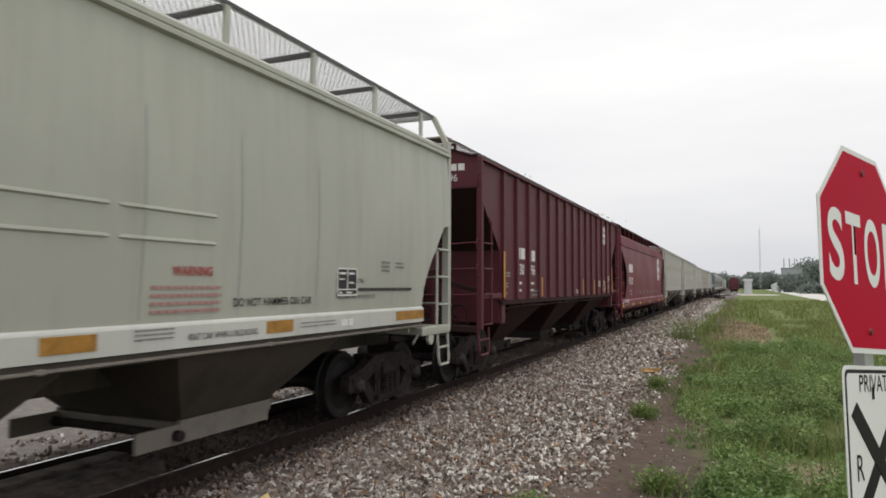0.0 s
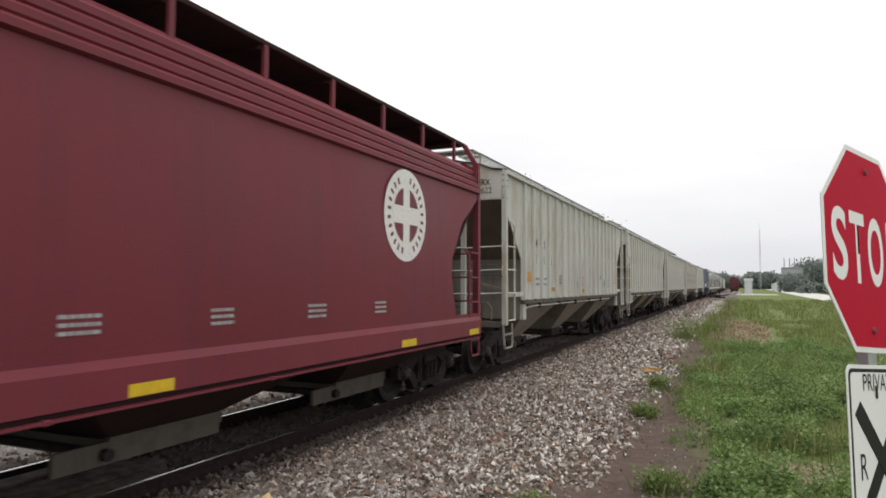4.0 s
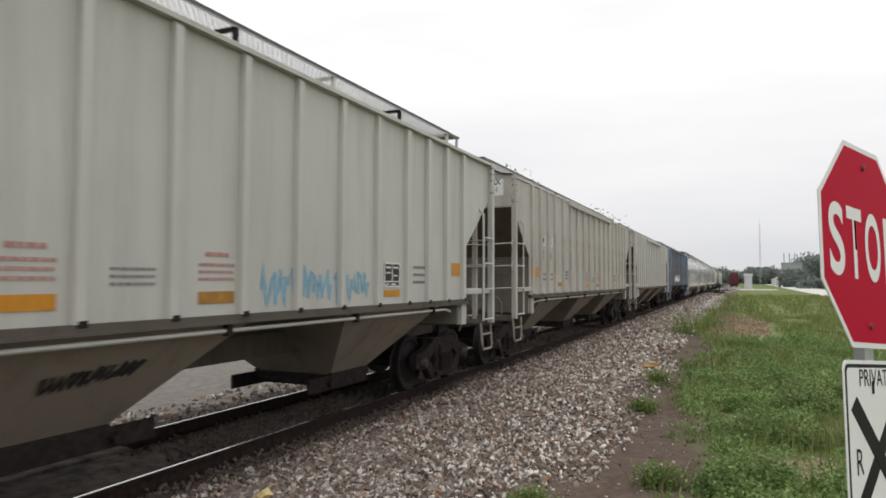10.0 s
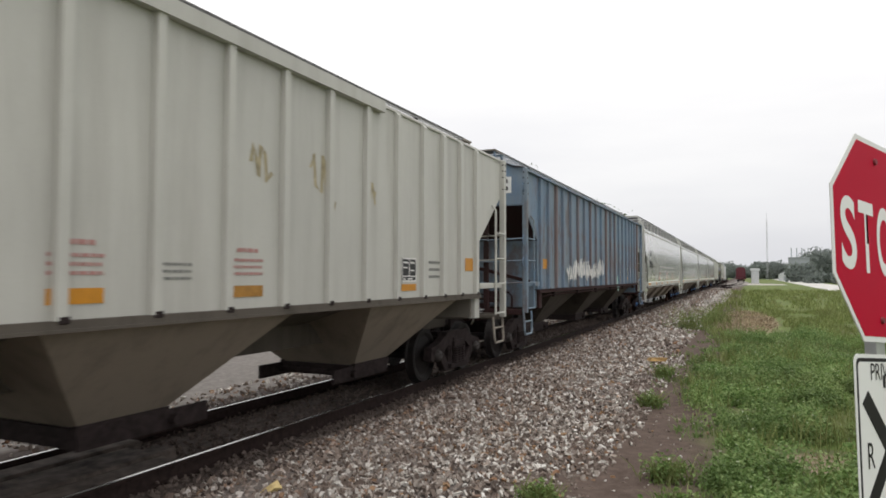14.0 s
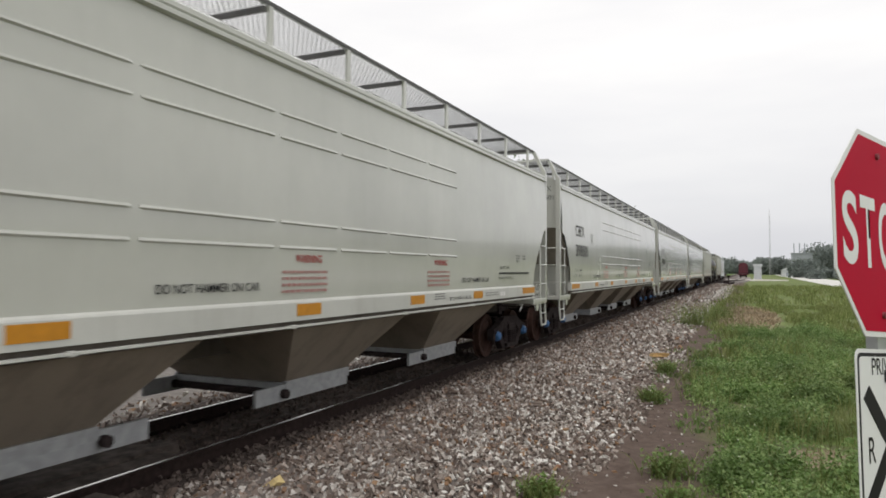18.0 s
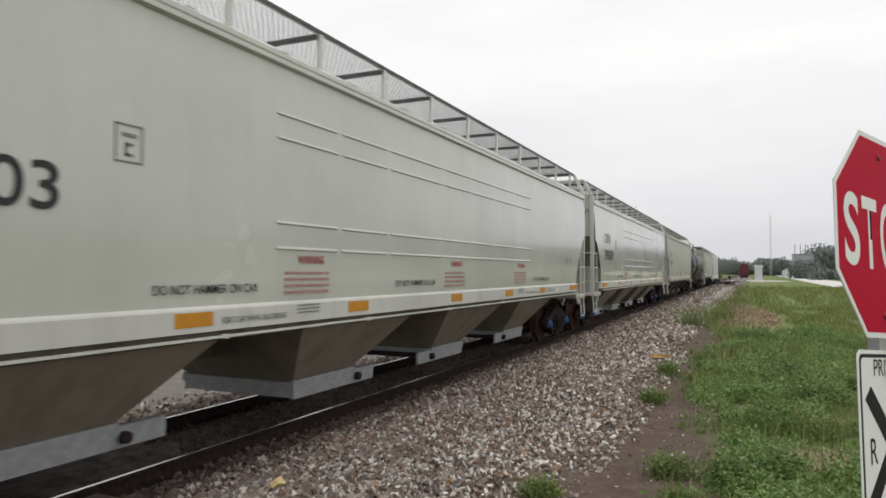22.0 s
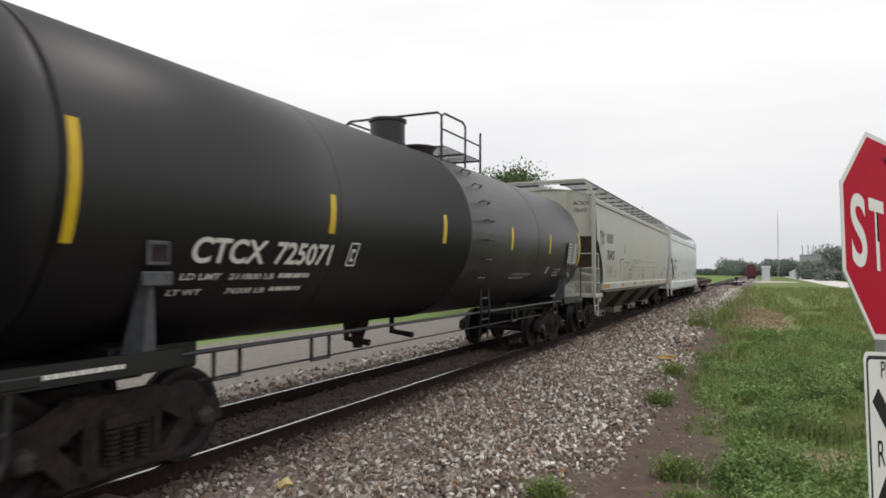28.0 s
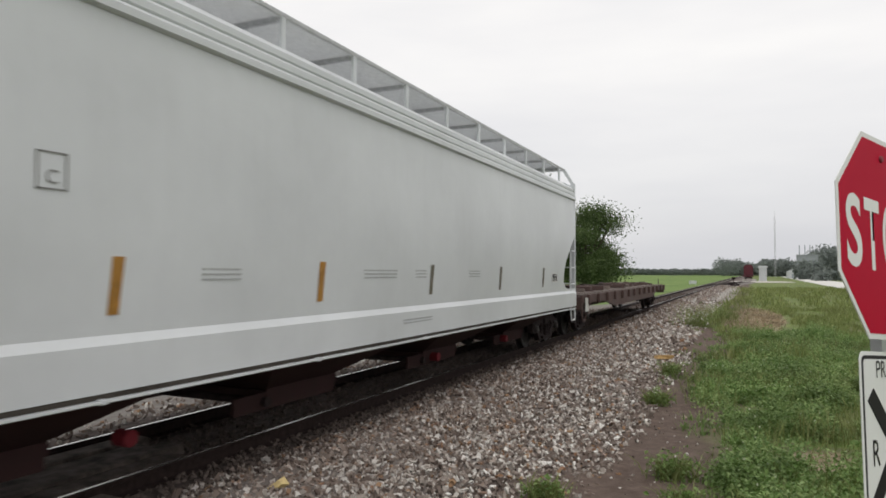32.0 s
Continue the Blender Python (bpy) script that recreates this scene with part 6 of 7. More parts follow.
    part("crown", leaves("crown", TREE_LEAF, pts, leaf, seed + 1), None, top)


def bearing(x, dist):
    """A place from the picture's column of the last view and the distance."""
    a = math.atan((x - 784) / 1191.8) - radians(24.6)
    return math.sin(a) * dist, math.cos(a) * dist


tx, ty = bearing(1066, 62)
tree(tx - 1.6, ty, 9.1, 3.6, 0.3, 71, "dense dark green broadleaf tree beside the field")
tx, ty = bearing(872, 41)
tree(tx, ty, 9.0, 3.0, 1.2, 72, "dense dark green broadleaf tree beside the field")


def far_woods(name, spans, label, leaf, seed):
    """A belt of far woods: many crowns, each a ragged cluster of leaf clumps."""
    rg = np.random.default_rng(seed)
    pts = []
    for a0, a1, dist, h, count in spans:
        for i in range(count):
            a = radians(a0 + (a1 - a0) * (i + rg.uniform(0, 1)) / count)
            d = dist * rg.uniform(0.96, 1.12)
            hh = h * rg.uniform(0.72, 1.08)
            c = np.array([math.sin(a) * d, math.cos(a) * d, -1.0 + hh * 0.55])
            k = 560
            q = rg.normal(0, 1, (k, 3))
            q /= np.linalg.norm(q, axis=1)[:, None]
            q *= (rg.uniform(0.3, 1.0, (k, 1)) ** 0.5)
            pts.append(q * np.array([hh * 0.55, hh * 0.55, hh * 0.52]) + c)
    pts = np.concatenate(pts)
    pts[:, 2] = np.maximum(pts[:, 2], -0.9)
    tagged(new(name, leaves(name, HAZED_LEAF, pts, leaf, seed)), label, "woods", kind="stuff")


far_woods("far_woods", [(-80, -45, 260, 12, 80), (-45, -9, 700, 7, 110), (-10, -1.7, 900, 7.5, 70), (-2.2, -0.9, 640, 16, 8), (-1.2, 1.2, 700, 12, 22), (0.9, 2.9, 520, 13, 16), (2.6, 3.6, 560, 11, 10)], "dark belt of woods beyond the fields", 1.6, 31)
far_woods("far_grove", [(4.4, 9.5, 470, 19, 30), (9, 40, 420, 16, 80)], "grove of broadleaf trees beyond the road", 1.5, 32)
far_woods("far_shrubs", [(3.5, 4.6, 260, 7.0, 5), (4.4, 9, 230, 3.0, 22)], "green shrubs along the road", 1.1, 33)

# ---- the concrete road ----
def concrete(nt, b):
    n = noise_at(nt, 0.5, 6, 0.6)
    c = ramp(nt, n, [(0.3, (0.50, 0.49, 0.46)), (0.7, (0.64, 0.63, 0.60))])
    nt.links.new(c, b.inputs["Base Color"])
    b.inputs["Roughness"].default_value = 0.9
    bump(nt, b, noise_at(nt, 12, 4, 0.6), 0.3, 0.01)


CONCRETE = mat("pale_concrete", concrete)
bm = bmesh.new()
for ya, yb in ((20, 60), (60, 120), (120, 220), (220, 420), (420, 1200)):
    xa, xb = 9.9 + 0.0150 * ya, 9.9 + 0.0150 * yb
    quad_solid(bm, [(xa, ya, -0.6), (xa + 7.6, ya, -0.6), (xb + 7.6, yb, -0.6), (xb, yb, -0.6), (xa, ya, -0.27), (xa + 7.6, ya, -0.27), (xb + 7.6, yb, -0.27), (xb, yb, -0.27)])
bmesh.ops.remove_doubles(bm, verts=bm.verts[:], dist=0.01)
tagged(part("road", bm, CONCRETE), "pale concrete road along the railway", "road", kind="structure")

# ---- far things ----
x, y = bearing(1372, 420)
mast = tagged(empty("radio_mast", pose(x, y, -0.6)), "slender pale radio mast", "mast")
bm = bmesh.new()
for k in range(3):
    a = k * 2.094
    tube(bm, [(0.45 * math.cos(a), 0.45 * math.sin(a), 0), (0.25 * math.cos(a), 0.25 * math.sin(a), 34.5)], 0.09, 5)
part("mast_frame", bm, GALV, mast)
bm = bmesh.new()
for i in range(34):
    a, b = i * 2.094, (i + 1) * 2.094
    tube(bm, [(0.40 * math.cos(a), 0.40 * math.sin(a), i), (0.40 * math.cos(b), 0.40 * math.sin(b), i + 1)], 0.04, 4)
part("mast_lattice", bm, GALV, mast)
part("antenna", rod([(0, 0, 34.4), (0, 0, 38)], 0.05, 5), GALV, mast)

x, y = bearing(1350, 182)
hut = tagged(empty("signal_cabinet", pose(x, y, -0.02)), "white steel signal cabinet on a gravel pad", "signal cabinet")
WHITE_STEEL = plain("white_cabinet_paint", (0.50, 0.52, 0.53), 0.5, 0, 0.1, 3, 0.05)
part("cabinet_body", box(-0.85, 0.85, -1.1, 1.1, 0.05, 3.2, 0.03), WHITE_STEEL, hut)
bm = bmesh.new()
frustum(bm, (-1.1, 1.1, -1.3, 1.3), 3.2, (-1.0, 1.0, -1.2, 1.2), 3.7)
part("cabinet_roof", bm, WHITE_STEEL, hut)
part("cabinet_door", box(-0.45, 0.45, -1.23, -1.195, 0.3, 2.6, 0.01), WHITE_STEEL, hut)
part("cabinet_base", box(-1.1, 1.1, -1.35, 1.35, -0.3, 0.05), CONCRETE, hut)
pad = bmesh.new()
lathe(pad, [(-0.45, 8.5), (-0.10, 6.5), (-0.06, 2.0)], "z", 24)
tagged(part("gravel_pad", pad, PALE_STONE, at=pose(x - 0.5, y - 1, -0.02)), "pale gravel pad round the signal cabinet", "gravel", kind="structure")

sx, sy = -2.75, 124.0
stand = tagged(empty("switch_stand", pose(sx, sy, -0.25)), "dark iron switch stand beside the turnout", "switch stand")
part("stand_base", box(-0.9, 0.9, -0.3, 0.3, 0.0, 0.22, 0.02), TRUCK_IRON, stand)
part("stand_post", rod([(0, 0, 0.2), (0, 0, 1.15)], 0.07, 8), TRUCK_IRON, stand)
part("stand_lever", rod([(0, 0, 0.5), (0.6, 0, 0.25), (0.95, 0, 0.25)], 0.035, 6), TRUCK_IRON, stand)
part("stand_target", box(-0.26, 0.26, -0.02, 0.02, 1.1, 1.45, 0.01), TRUCK_IRON, stand)
part("switch_motor", box(-0.75, -0.1, -0.8, -0.2, 0.0, 0.55, 0.03), TRUCK_IRON, stand)

x, y = bearing(1226, 130)
board = tagged(empty("field_board", pose(x, y, -0.85)), "small white board on posts in the field", "sign")
part("board_panel", box(-0.65, 0.65, -0.03, 0.03, 0.75, 1.35, 0.01), WHITE_STEEL, board)
for px in (-0.45, 0.45):
    part("board_post", box(px - 0.04, px + 0.04, -0.07, -0.03, 0, 1.3), WHITE_STEEL, board)

x, y = bearing(1424, 420)
shed = tagged(empty("works_building", pose(x, y, -0.7)), "long grey industrial building with three stacks", "building")
SHED_GREY = plain("grey_cladding", (0.30, 0.325, 0.345), 0.8, 0, 0.12, 0.4, 0.05)
part("wall", box(-3.6, 6.2, -5, 6, 0, 12.4), SHED_GREY, shed)
part("roof", box(-3.8, 6.4, -5.3, 6.3, 12.4, 12.8), SHED_GREY, shed)
for i, px in enumerate((-2.4, 0.3, 2.8)):
    part("chimney", rod([(px, 0, 12.8), (px, 0, 18.2)], 0.24, 8), SHED_GREY, shed)
for i in range(3):
    part("window", box(-2.8 + i * 2.8, -1.2 + i * 2.8, -5.04, -4.99, 7.5, 9.0), INK, shed)
x, y = bearing(1404, 330)
barn = tagged(empty("white_building", pose(x, y, -0.7)), "low white metal building by the road", "building")
part("wall", box(-2.6, 2.6, -4, 4, 0, 3.2), WHITE_STEEL, barn)
bm = bmesh.new()
prism(bm, [(-2.9, 3.2), (2.9, 3.2), (0, 4.3)], -4.3, 4.3, "xz")
part("roof", bm, WHITE_STEEL, barn)
part("door", box(-0.9, 0.9, -4.05, -3.99, 0.1, 2.4), SHED_GREY, barn)

# ---- the crossing sign beside the camera ----
def sign_paint(name, col, rough=0.35):
    def build(nt, b):
        n = noise_at(nt, 5, 6, 0.65)
        fade = noise_at(nt, 2.0, 4, 0.6, stretch=(1, 1, 0.6), shift=6.0)
        c = mixed(nt, ramp(nt, fade, [(0.55, grey(0)), (0.85, grey(0.008))]), col, tuple(min(1, x * 0.6 + 0.22) for x in col))
        c = mixed(nt, ramp(nt, n, [(0.55, grey(0)), (0.8, grey(0.03))]), c, (0.12, 0.10, 0.09))
        nt.links.new(c, b.inputs["Base Color"])
        b.inputs["Roughness"].default_value = rough
        b.inputs["Specular IOR Level"].default_value = 0.06
    return mat(name, build)


SIGN_RED = sign_paint("faded_sign_red", (0.445, 0.003, 0.028), 0.55)
SIGN_WHITE = sign_paint("sign_white", (0.74, 0.75, 0.74), 0.4)
SIGN_BLACK = sign_paint("sign_black", (0.022, 0.020, 0.024), 0.4)
SIGN_STEEL = plain("sign_back_aluminium", (0.45, 0.46, 0.47), 0.4, 0.8, 0.1, 10, 0.05)
PEEL = plain("peeled_film_edge", (0.20, 0.02, 0.03), 0.6, 0, 0.4, 20, 0.1)

POLE_AT = Matrix.Translation((0.456, 2.978, 1.983)) @ Matrix.Rotation(radians(61.5), 4, "Z") @ Matrix.Rotation(radians(-3.1), 4, "X") @ Matrix.Rotation(radians(4.7), 4, "Y")
post = tagged(empty("crossing_sign", POLE_AT), "red octagonal stop sign above a white private-crossing plate", "road sign")


def octagon(h, y0, y1):
    a, b = h * 0.2071, h / 2
    bm = bmesh.new()
    prism(bm, [(-a, b), (a, b), (b, a), (b, -a), (a, -b), (-a, -b), (-b, -a), (-b, a)], y0, y1, "xz")
    return bm


def rounded_plate(x0, x1, z0, z1, r, y0, y1):
    pts = []
    for cx, cz, a0 in ((x1 - r, z1 - r, 0), (x0 + r, z1 - r, 90), (x0 + r, z0 + r, 180), (x1 - r, z0 + r, 270)):
        pts += [(cx + r * math.cos(radians(a0 + 18 * i)), cz + r * math.sin(radians(a0 + 18 * i))) for i in range(6)]
    bm = bmesh.new()
    prism(bm, pts, y0, y1, "xz")
    return bm


stop = part("stop_plate", octagon(0.762, 0.0, 0.004), SIGN_WHITE, post, "white-edged stop plate")
part("red_field", octagon(0.722, -0.0012, 0.0), SIGN_RED, stop, "faded red field")
FACE = Matrix(((1, 0, 0, 0), (0, 0, -1, -0.0024), (0, 1, 0, 0), (0, 0, 0, 1)))


def sign_text(text, x0, x1, z0, z1, material, parent, name="lettering", bold=0.0):
    """Letters fitted into a box on the sign's face."""
    ob = lettering(text, 1.0, material, parent, None, name, bold=bold)
    me = ob.data
    xs = [v.co.x for v in me.vertices]
    ys = [v.co.y for v in me.vertices]
    sx, sy = (x1 - x0) / (max(xs) - min(xs)), (z1 - z0) / (max(ys) - min(ys))
    me.transform(Matrix.Translation((x0, z0, 0)) @ Matrix.Diagonal((sx, sy, 1, 1)) @ Matrix.Translation((-min(xs), -min(ys), 0)))
    ob.matrix_basis = FACE
    return ob


for ch, x0, x1 in (("S", -0.315, -0.192), ("T", -0.165, -0.035), ("O", -0.008, 0.135), ("P", 0.175, 0.305)):
    sign_text(ch, x0, x1, -0.132, 0.132, SIGN_WHITE, stop, "stop_letter", 0.02)
for z in (0.303, -0.30):
    bm = bmesh.new()
    lathe(bm, [(-0.010, 0.011), (-0.002, 0.014), (0.02, 0.008)], "y", 10, (0.004, 0, z))
    part("bolt", bm, PEEL, stop, "dark bolt with rust stain")
plate = part("crossing_plate", rounded_plate(-0.25, 0.29, -1.06, -0.425, 0.035, 0.0, 0.003), SIGN_WHITE, post, "white private crossing plate with a black crossbuck")
outer = rounded_plate(-0.236, 0.276, -1.046, -0.439, 0.026, -0.0015, -0.0001)
part("black_border", outer, SIGN_BLACK, plate)
part("white_field", rounded_plate(-0.226, 0.266, -1.036, -0.452, 0.02, -0.0028, -0.0016), SIGN_WHITE, plate)
FACE = Matrix(((1, 0, 0, 0), (0, 0, -1, -0.0042), (0, 1, 0, 0), (0, 0, 0, 1)))
sign_text("PRIVATE", -0.125, 0.165, -0.517, -0.457, SIGN_BLACK, plate)
sign_text("R", -0.178, -0.122, -0.818, -0.730, SIGN_BLACK, plate)
sign_text("R", 0.162, 0.218, -0.818, -0.730, SIGN_BLACK, plate)
bm = bmesh.new()
for s in (-1, 1):
    prism(bm, [(0.02 + s * -0.176, -0.553), (0.02 + s * -0.225, -0.596), (0.02 + s * 0.176, -0.977), (0.02 + s * 0.225, -0.934)], -0.0042 - (0.0012 if s > 0 else 0), -0.003, "xz")
part("crossbuck", bm, SIGN_BLACK, plate)
part("mark_scratch", box(-0.02, 0.0, -0.0052, -0.0044, -0.545, -0.50), SIGN_BLACK, plate)
bm = bmesh.new()
prism(bm, [(-0.04, 0.006), (-0.04, 0.045), (-0.028, 0.045), (-0.028, 0.016), (0.028, 0.016), (0.028, 0.045), (0.04, 0.045), (0.04, 0.006)], -2.55, 0.36, "xy")
part("steel_post", bm, SIGN_STEEL, post, "galvanised channel post")

# ---- the train, car by car ----
TAPE_GREY = plain("weathered_reflective_tape", (0.13, 0.115, 0.085), 0.6, 0, 0.3, 12, 0.02)

def side_panel(car, y, z, x=1.525):
    """The small black consolidated-stencil panel with white ruling."""
    p = part("stencil_panel", box(0, 0.004, 0, 0.46, 0, 0.34), INK, car, "black stencil panel with white lines", pose(x, y, z))
    bm = bmesh.new()
    for a in ((0, 0.46, 0, 0.02), (0, 0.46, 0.32, 0.34), (0, 0.02, 0, 0.34), (0.44, 0.46, 0, 0.34), (0.22, 0.24, 0.07, 0.34), (0.02, 0.44, 0.07, 0.085), (0.05, 0.19, 0.26, 0.285), (0.27, 0.40, 0.26, 0.285), (0.05, 0.17, 0.19, 0.21), (0.27, 0.38, 0.15, 0.17), (0.05, 0.12, 0.03, 0.05), (0.20, 0.34, 0.03, 0.05)):
        slab(bm, 0.004, 0.006, a[0], a[1], a[2], a[3])
    part("panel_ruling", bm, WHITE_INK, p)


def tape(car, x, y, w, z, h, material, label="amber reflective tape"):
    part("reflector_tape", box(x, x + 0.004, y, y + w, z, z + h), material, car, label)


def pmrx(k, mark, num, body, label, decal, groups=(2, 2), **more):
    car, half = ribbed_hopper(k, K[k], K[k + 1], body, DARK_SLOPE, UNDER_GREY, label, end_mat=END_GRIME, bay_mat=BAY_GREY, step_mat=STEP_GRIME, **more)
    x = 1.5235
    f = -half
    if decal:
        part("mark_decal", box(x, x + 0.003, f + 2.29, f + 2.71, 2.71, 2.96), DECAL_WHITE, car, "white decal behind the letters")
        part("mark_decal", box(x, x + 0.003, f + 3.01, f + 3.43, 2.71, 2.96), DECAL_WHITE, car, "white decal behind the letters")
        part("end_decal", box(0.74, 1.32, -half - 0.001, -half + 0.003, 3.69, 4.05), DECAL_WHITE, car, "white decal on the end sheet")
    lettering(mark[:2], 0.30, INK, car, on_side(x + 0.005, f + 2.33, 2.75), squeeze=0.72, bold=0.006)
    lettering(mark[2:], 0.30, INK, car, on_side(x + 0.005, f + 3.05, 2.75), squeeze=0.72, bold=0.006)
    lettering(num[:2], 0.30, INK, car, on_side(x + 0.005, f + 2.33, 2.37), squeeze=0.78)
    lettering(num[2:2 + groups[1]], 0.30, INK, car, on_side(x + 0.005, f + 3.06, 2.37), squeeze=0.78)
    if len(num) > 2 + groups[1]:
        lettering(num[2 + groups[1]:], 0.30, INK, car, on_side(x + 0.005, f + 3.78, 2.37), squeeze=0.78)
    lettering(mark, 0.185, INK, car, on_end(0.86, -half - 0.004, 3.925), squeeze=0.82, bold=0.004)
    lettering(num, 0.185, INK, car, on_end(0.82, -half - 0.004, 3.755), squeeze=0.85)
    for y in (2.36, 3.06):
        bars(FADED_INK, car, on_side(x, f + y, 1.98), [(0.42, 0.05, 0.13), (0.42, 0.05, 0.13)])
    tape(car, x, f + 1.62, 0.44, 1.93, 0.23, ORANGE)
    tape(car, x, f + 3.98, 0.46, 1.70, 0.10, AMBER_DIRTY)
    tape(car, x, half - 9.55, 0.46, 1.63, 0.115, ORANGE)
    tape(car, x, half - 7.72, 0.46, 1.63, 0.11, AMBER_DIRTY)
    tape(car, x, half - 4.28, 0.46, 1.62, 0.095, ORANGE)
    tape(car, x, half - 1.92, 0.36, 1.92, 0.22, ORANGE)
    for y in (half * 2 - 9.55, half * 2 - 7.72):
        bars(FADED_RED, car, on_side(x, f + y + 0.08, 2.06), [(0.30, 0.04, 0.08)])
        bars(FADED_RED, car, on_side(x, f + y, 1.97), [(0.46, 0.028, 0.065), (0.44, 0.028, 0.065), (0.46, 0.028, 0.065)])
    bars(FADED_INK, car, on_side(x, half - 8.65, 1.92), [(0.44, 0.025, 0.06)] * 3)
    bars(FADED_INK, car, on_side(x, f + 4.8, 2.06), [(0.40, 0.06, 0.09)] * 3)
    bars(FADED_INK, car, on_side(x, half - 3.38, 2.02), [(0.40, 0.040, 0.11)] * 3)
    side_panel(car, half - 4.28, 1.75)
    bars(FADED_INK, car, on_end(0.10, -half + 1.315, 2.30), [(0.9, 0.03, 0.07)] * 5)
    return car, half


def cbfx(k, num):
    car, half = smooth_hopper(k, K[k], K[k + 1], CLEAN_GREY, SLOPE_TAN, UNDER_GREY, "clean pale grey smooth-sided covered hopper car with blue axle caps", CUT_GREY, sill_mat=SILL_WHITE, cap=BEARING_BLUE, wheel=WHEEL_RUST, bay_mat=BAY_GREY, high=4.73, tank=False)
    hopper_marks(car, half, "CBFX", num, empty_load=num == "398506")
    return car


def hopper_marks(car, half, mark, num, ink=None, empty_load=False, second=6.39):
    ink = ink or INK
    f, x = -half, 1.584
    wide = 1.60 if len(num) == 6 else 1.34
    fitted(mark, car, x + 0.006, f + 1.58, f + 2.68, 2.82, 0.315, ink)
    fitted(num, car, x + 0.006, f + 1.58, f + 1.58 + wide, 2.265, 0.325, ink, 0.004)
    lettering(mark, 0.185, ink, car, on_end(0.86, f + 0.095, 3.93), squeeze=0.95)
    lettering(num, 0.185, ink, car, on_end(0.86, f + 0.095, 3.70), squeeze=0.95)
    bars(FADED_INK, car, on_end(0.02, f + 0.095, 3.56), [(0.2, 0.03, 0.06), (0.5, 0.03, 0.06), (0.45, 0.03, 0.06), (0.5, 0.03, 0.06), (0.5, 0.03, 0.06)])
    if mark == "AOKX":
        words = (("LD LMT", 2.06, 2.52, 1.845), ("218 500", 2.87, 3.22, 1.845), ("LT WT", 2.06, 2.44, 1.70), ("67500", 2.90, 3.20, 1.70))
    else:
        words = (("LD LMT", 1.48, 1.90, 1.83), ("218400", 2.02, 2.39, 1.83), ("LT WT", 1.48, 1.83, 1.68), ("67600", 2.04, 2.37, 1.68))
    for word, ya, yb, z in words:
        fitted(word, car, hull_x(z) + 0.010, f + ya, f + yb, z, 0.068, INK)
    bm = bmesh.new()
    for a in ((0, 0.26, 0, 0.015), (0, 0.26, 0.285, 0.30), (0, 0.015, 0, 0.30), (0.245, 0.26, 0, 0.30), (0.09, 0.17, 0.05, 0.075), (0.09, 0.17, 0.13, 0.155), (0.09, 0.115, 0.05, 0.155), (0.06, 0.20, 0.20, 0.23)):
        slab(bm, a[0], a[1], a[2], a[3], 0, 0.002)
    part("plate_mark", bm, FADED_INK, car, "thin boxed plate mark", on_side(x + 0.004, f + (4.77 if mark == "AOKX" else 3.62), 2.56 if mark == "AOKX" else 2.67))
    for y in (5.92, half * 2 - 9.85, half * 2 - second):
        lettering("WARNING", 0.115, RED_INK, car, on_side(x - 0.004, f + y, 1.93), squeeze=0.85, bold=0.003)
        bars(FADED_RED, car, on_side(x - 0.014, f + y - 0.22, 1.81), [(0.82, 0.03, 0.067)] * 4, gap=0.6)
    if mark == "AOKX":
        for y in (8.2, half * 2 - 4.65, half * 2 - 3.9):
            bars(FADED_INK, car, on_side(x - 0.02, f + y, 1.78), [(0.45, 0.02, 0.05)] * 3)
    for y in (4.01, 8.11, half * 2 - 5.27) if mark != "AOKX" else ():
        lettering("DO NOT HAMMER ON CAR", 0.113, INK, car, on_side(x - 0.014, f + y, 1.645), squeeze=0.90, bold=0.0012)
    for y in (4.78, half * 2 - 5.86) if mark != "AOKX" else ():
        fitted("VENT CAR WHEN UNLOADING", car, 1.593, f + y, f + y + 0.93, 1.368, 0.058, INK)
    for y in (5.92, half * 2 - 6.39) if mark != "AOKX" else ():
        bars(FADED_INK, car, on_side(1.592, f + y - 0.02, 1.475), [(0.40, 0.016, 0.037)] * 3)
    for y in (4.22, 3.86) if mark != "AOKX" else ():
        bars(FADED_INK, car, on_side(1.592, half - y, 1.43), [(0.32, 0.014, 0.04)] * 2)
    bars(FADED_INK, car, on_side(x - 0.004, half - 2.40, 2.14), [(0.24, 0.03, 0.055)] * 3)
    bars(FADED_INK, car, on_side(x - 0.004, half - 2.0, 2.14), [(0.26, 0.03, 0.055)] * 2)
    if empty_load:
        lettering("50% EMPTY LOAD", 0.085, INK, car, on_side(x - 0.006, half - 3.42, 1.875), squeeze=0.86)
        bars(INK, car, on_side(x - 0.010, half - 3.43, 1.775), [(1.94, 0.042, 0.1)])
        lettering("ELX AND ENX W/ ADJ BLOCK", 0.075, INK, car, on_side(x - 0.014, half - 3.44, 1.68), squeeze=0.88)
    for y, w in ((1.14, 0.90), (4.23, 0.44), (6.9, 0.46), (half * 2 - 9.84, 0.44), (half * 2 - 7.2, 0.45), (half * 2 - 4.79, 0.44), (half * 2 - 1.98, 0.88)):
        tape(car, 1.5865, f + y, w, 1.36, 0.125, ORANGE if mark == "CBFX" and num != "398500" else AMBER_DIRTY)
    bars(WHITE_INK, car, on_side(1.588, half - 3.40, 1.36), [(0.27, 0.08, 0.1)])


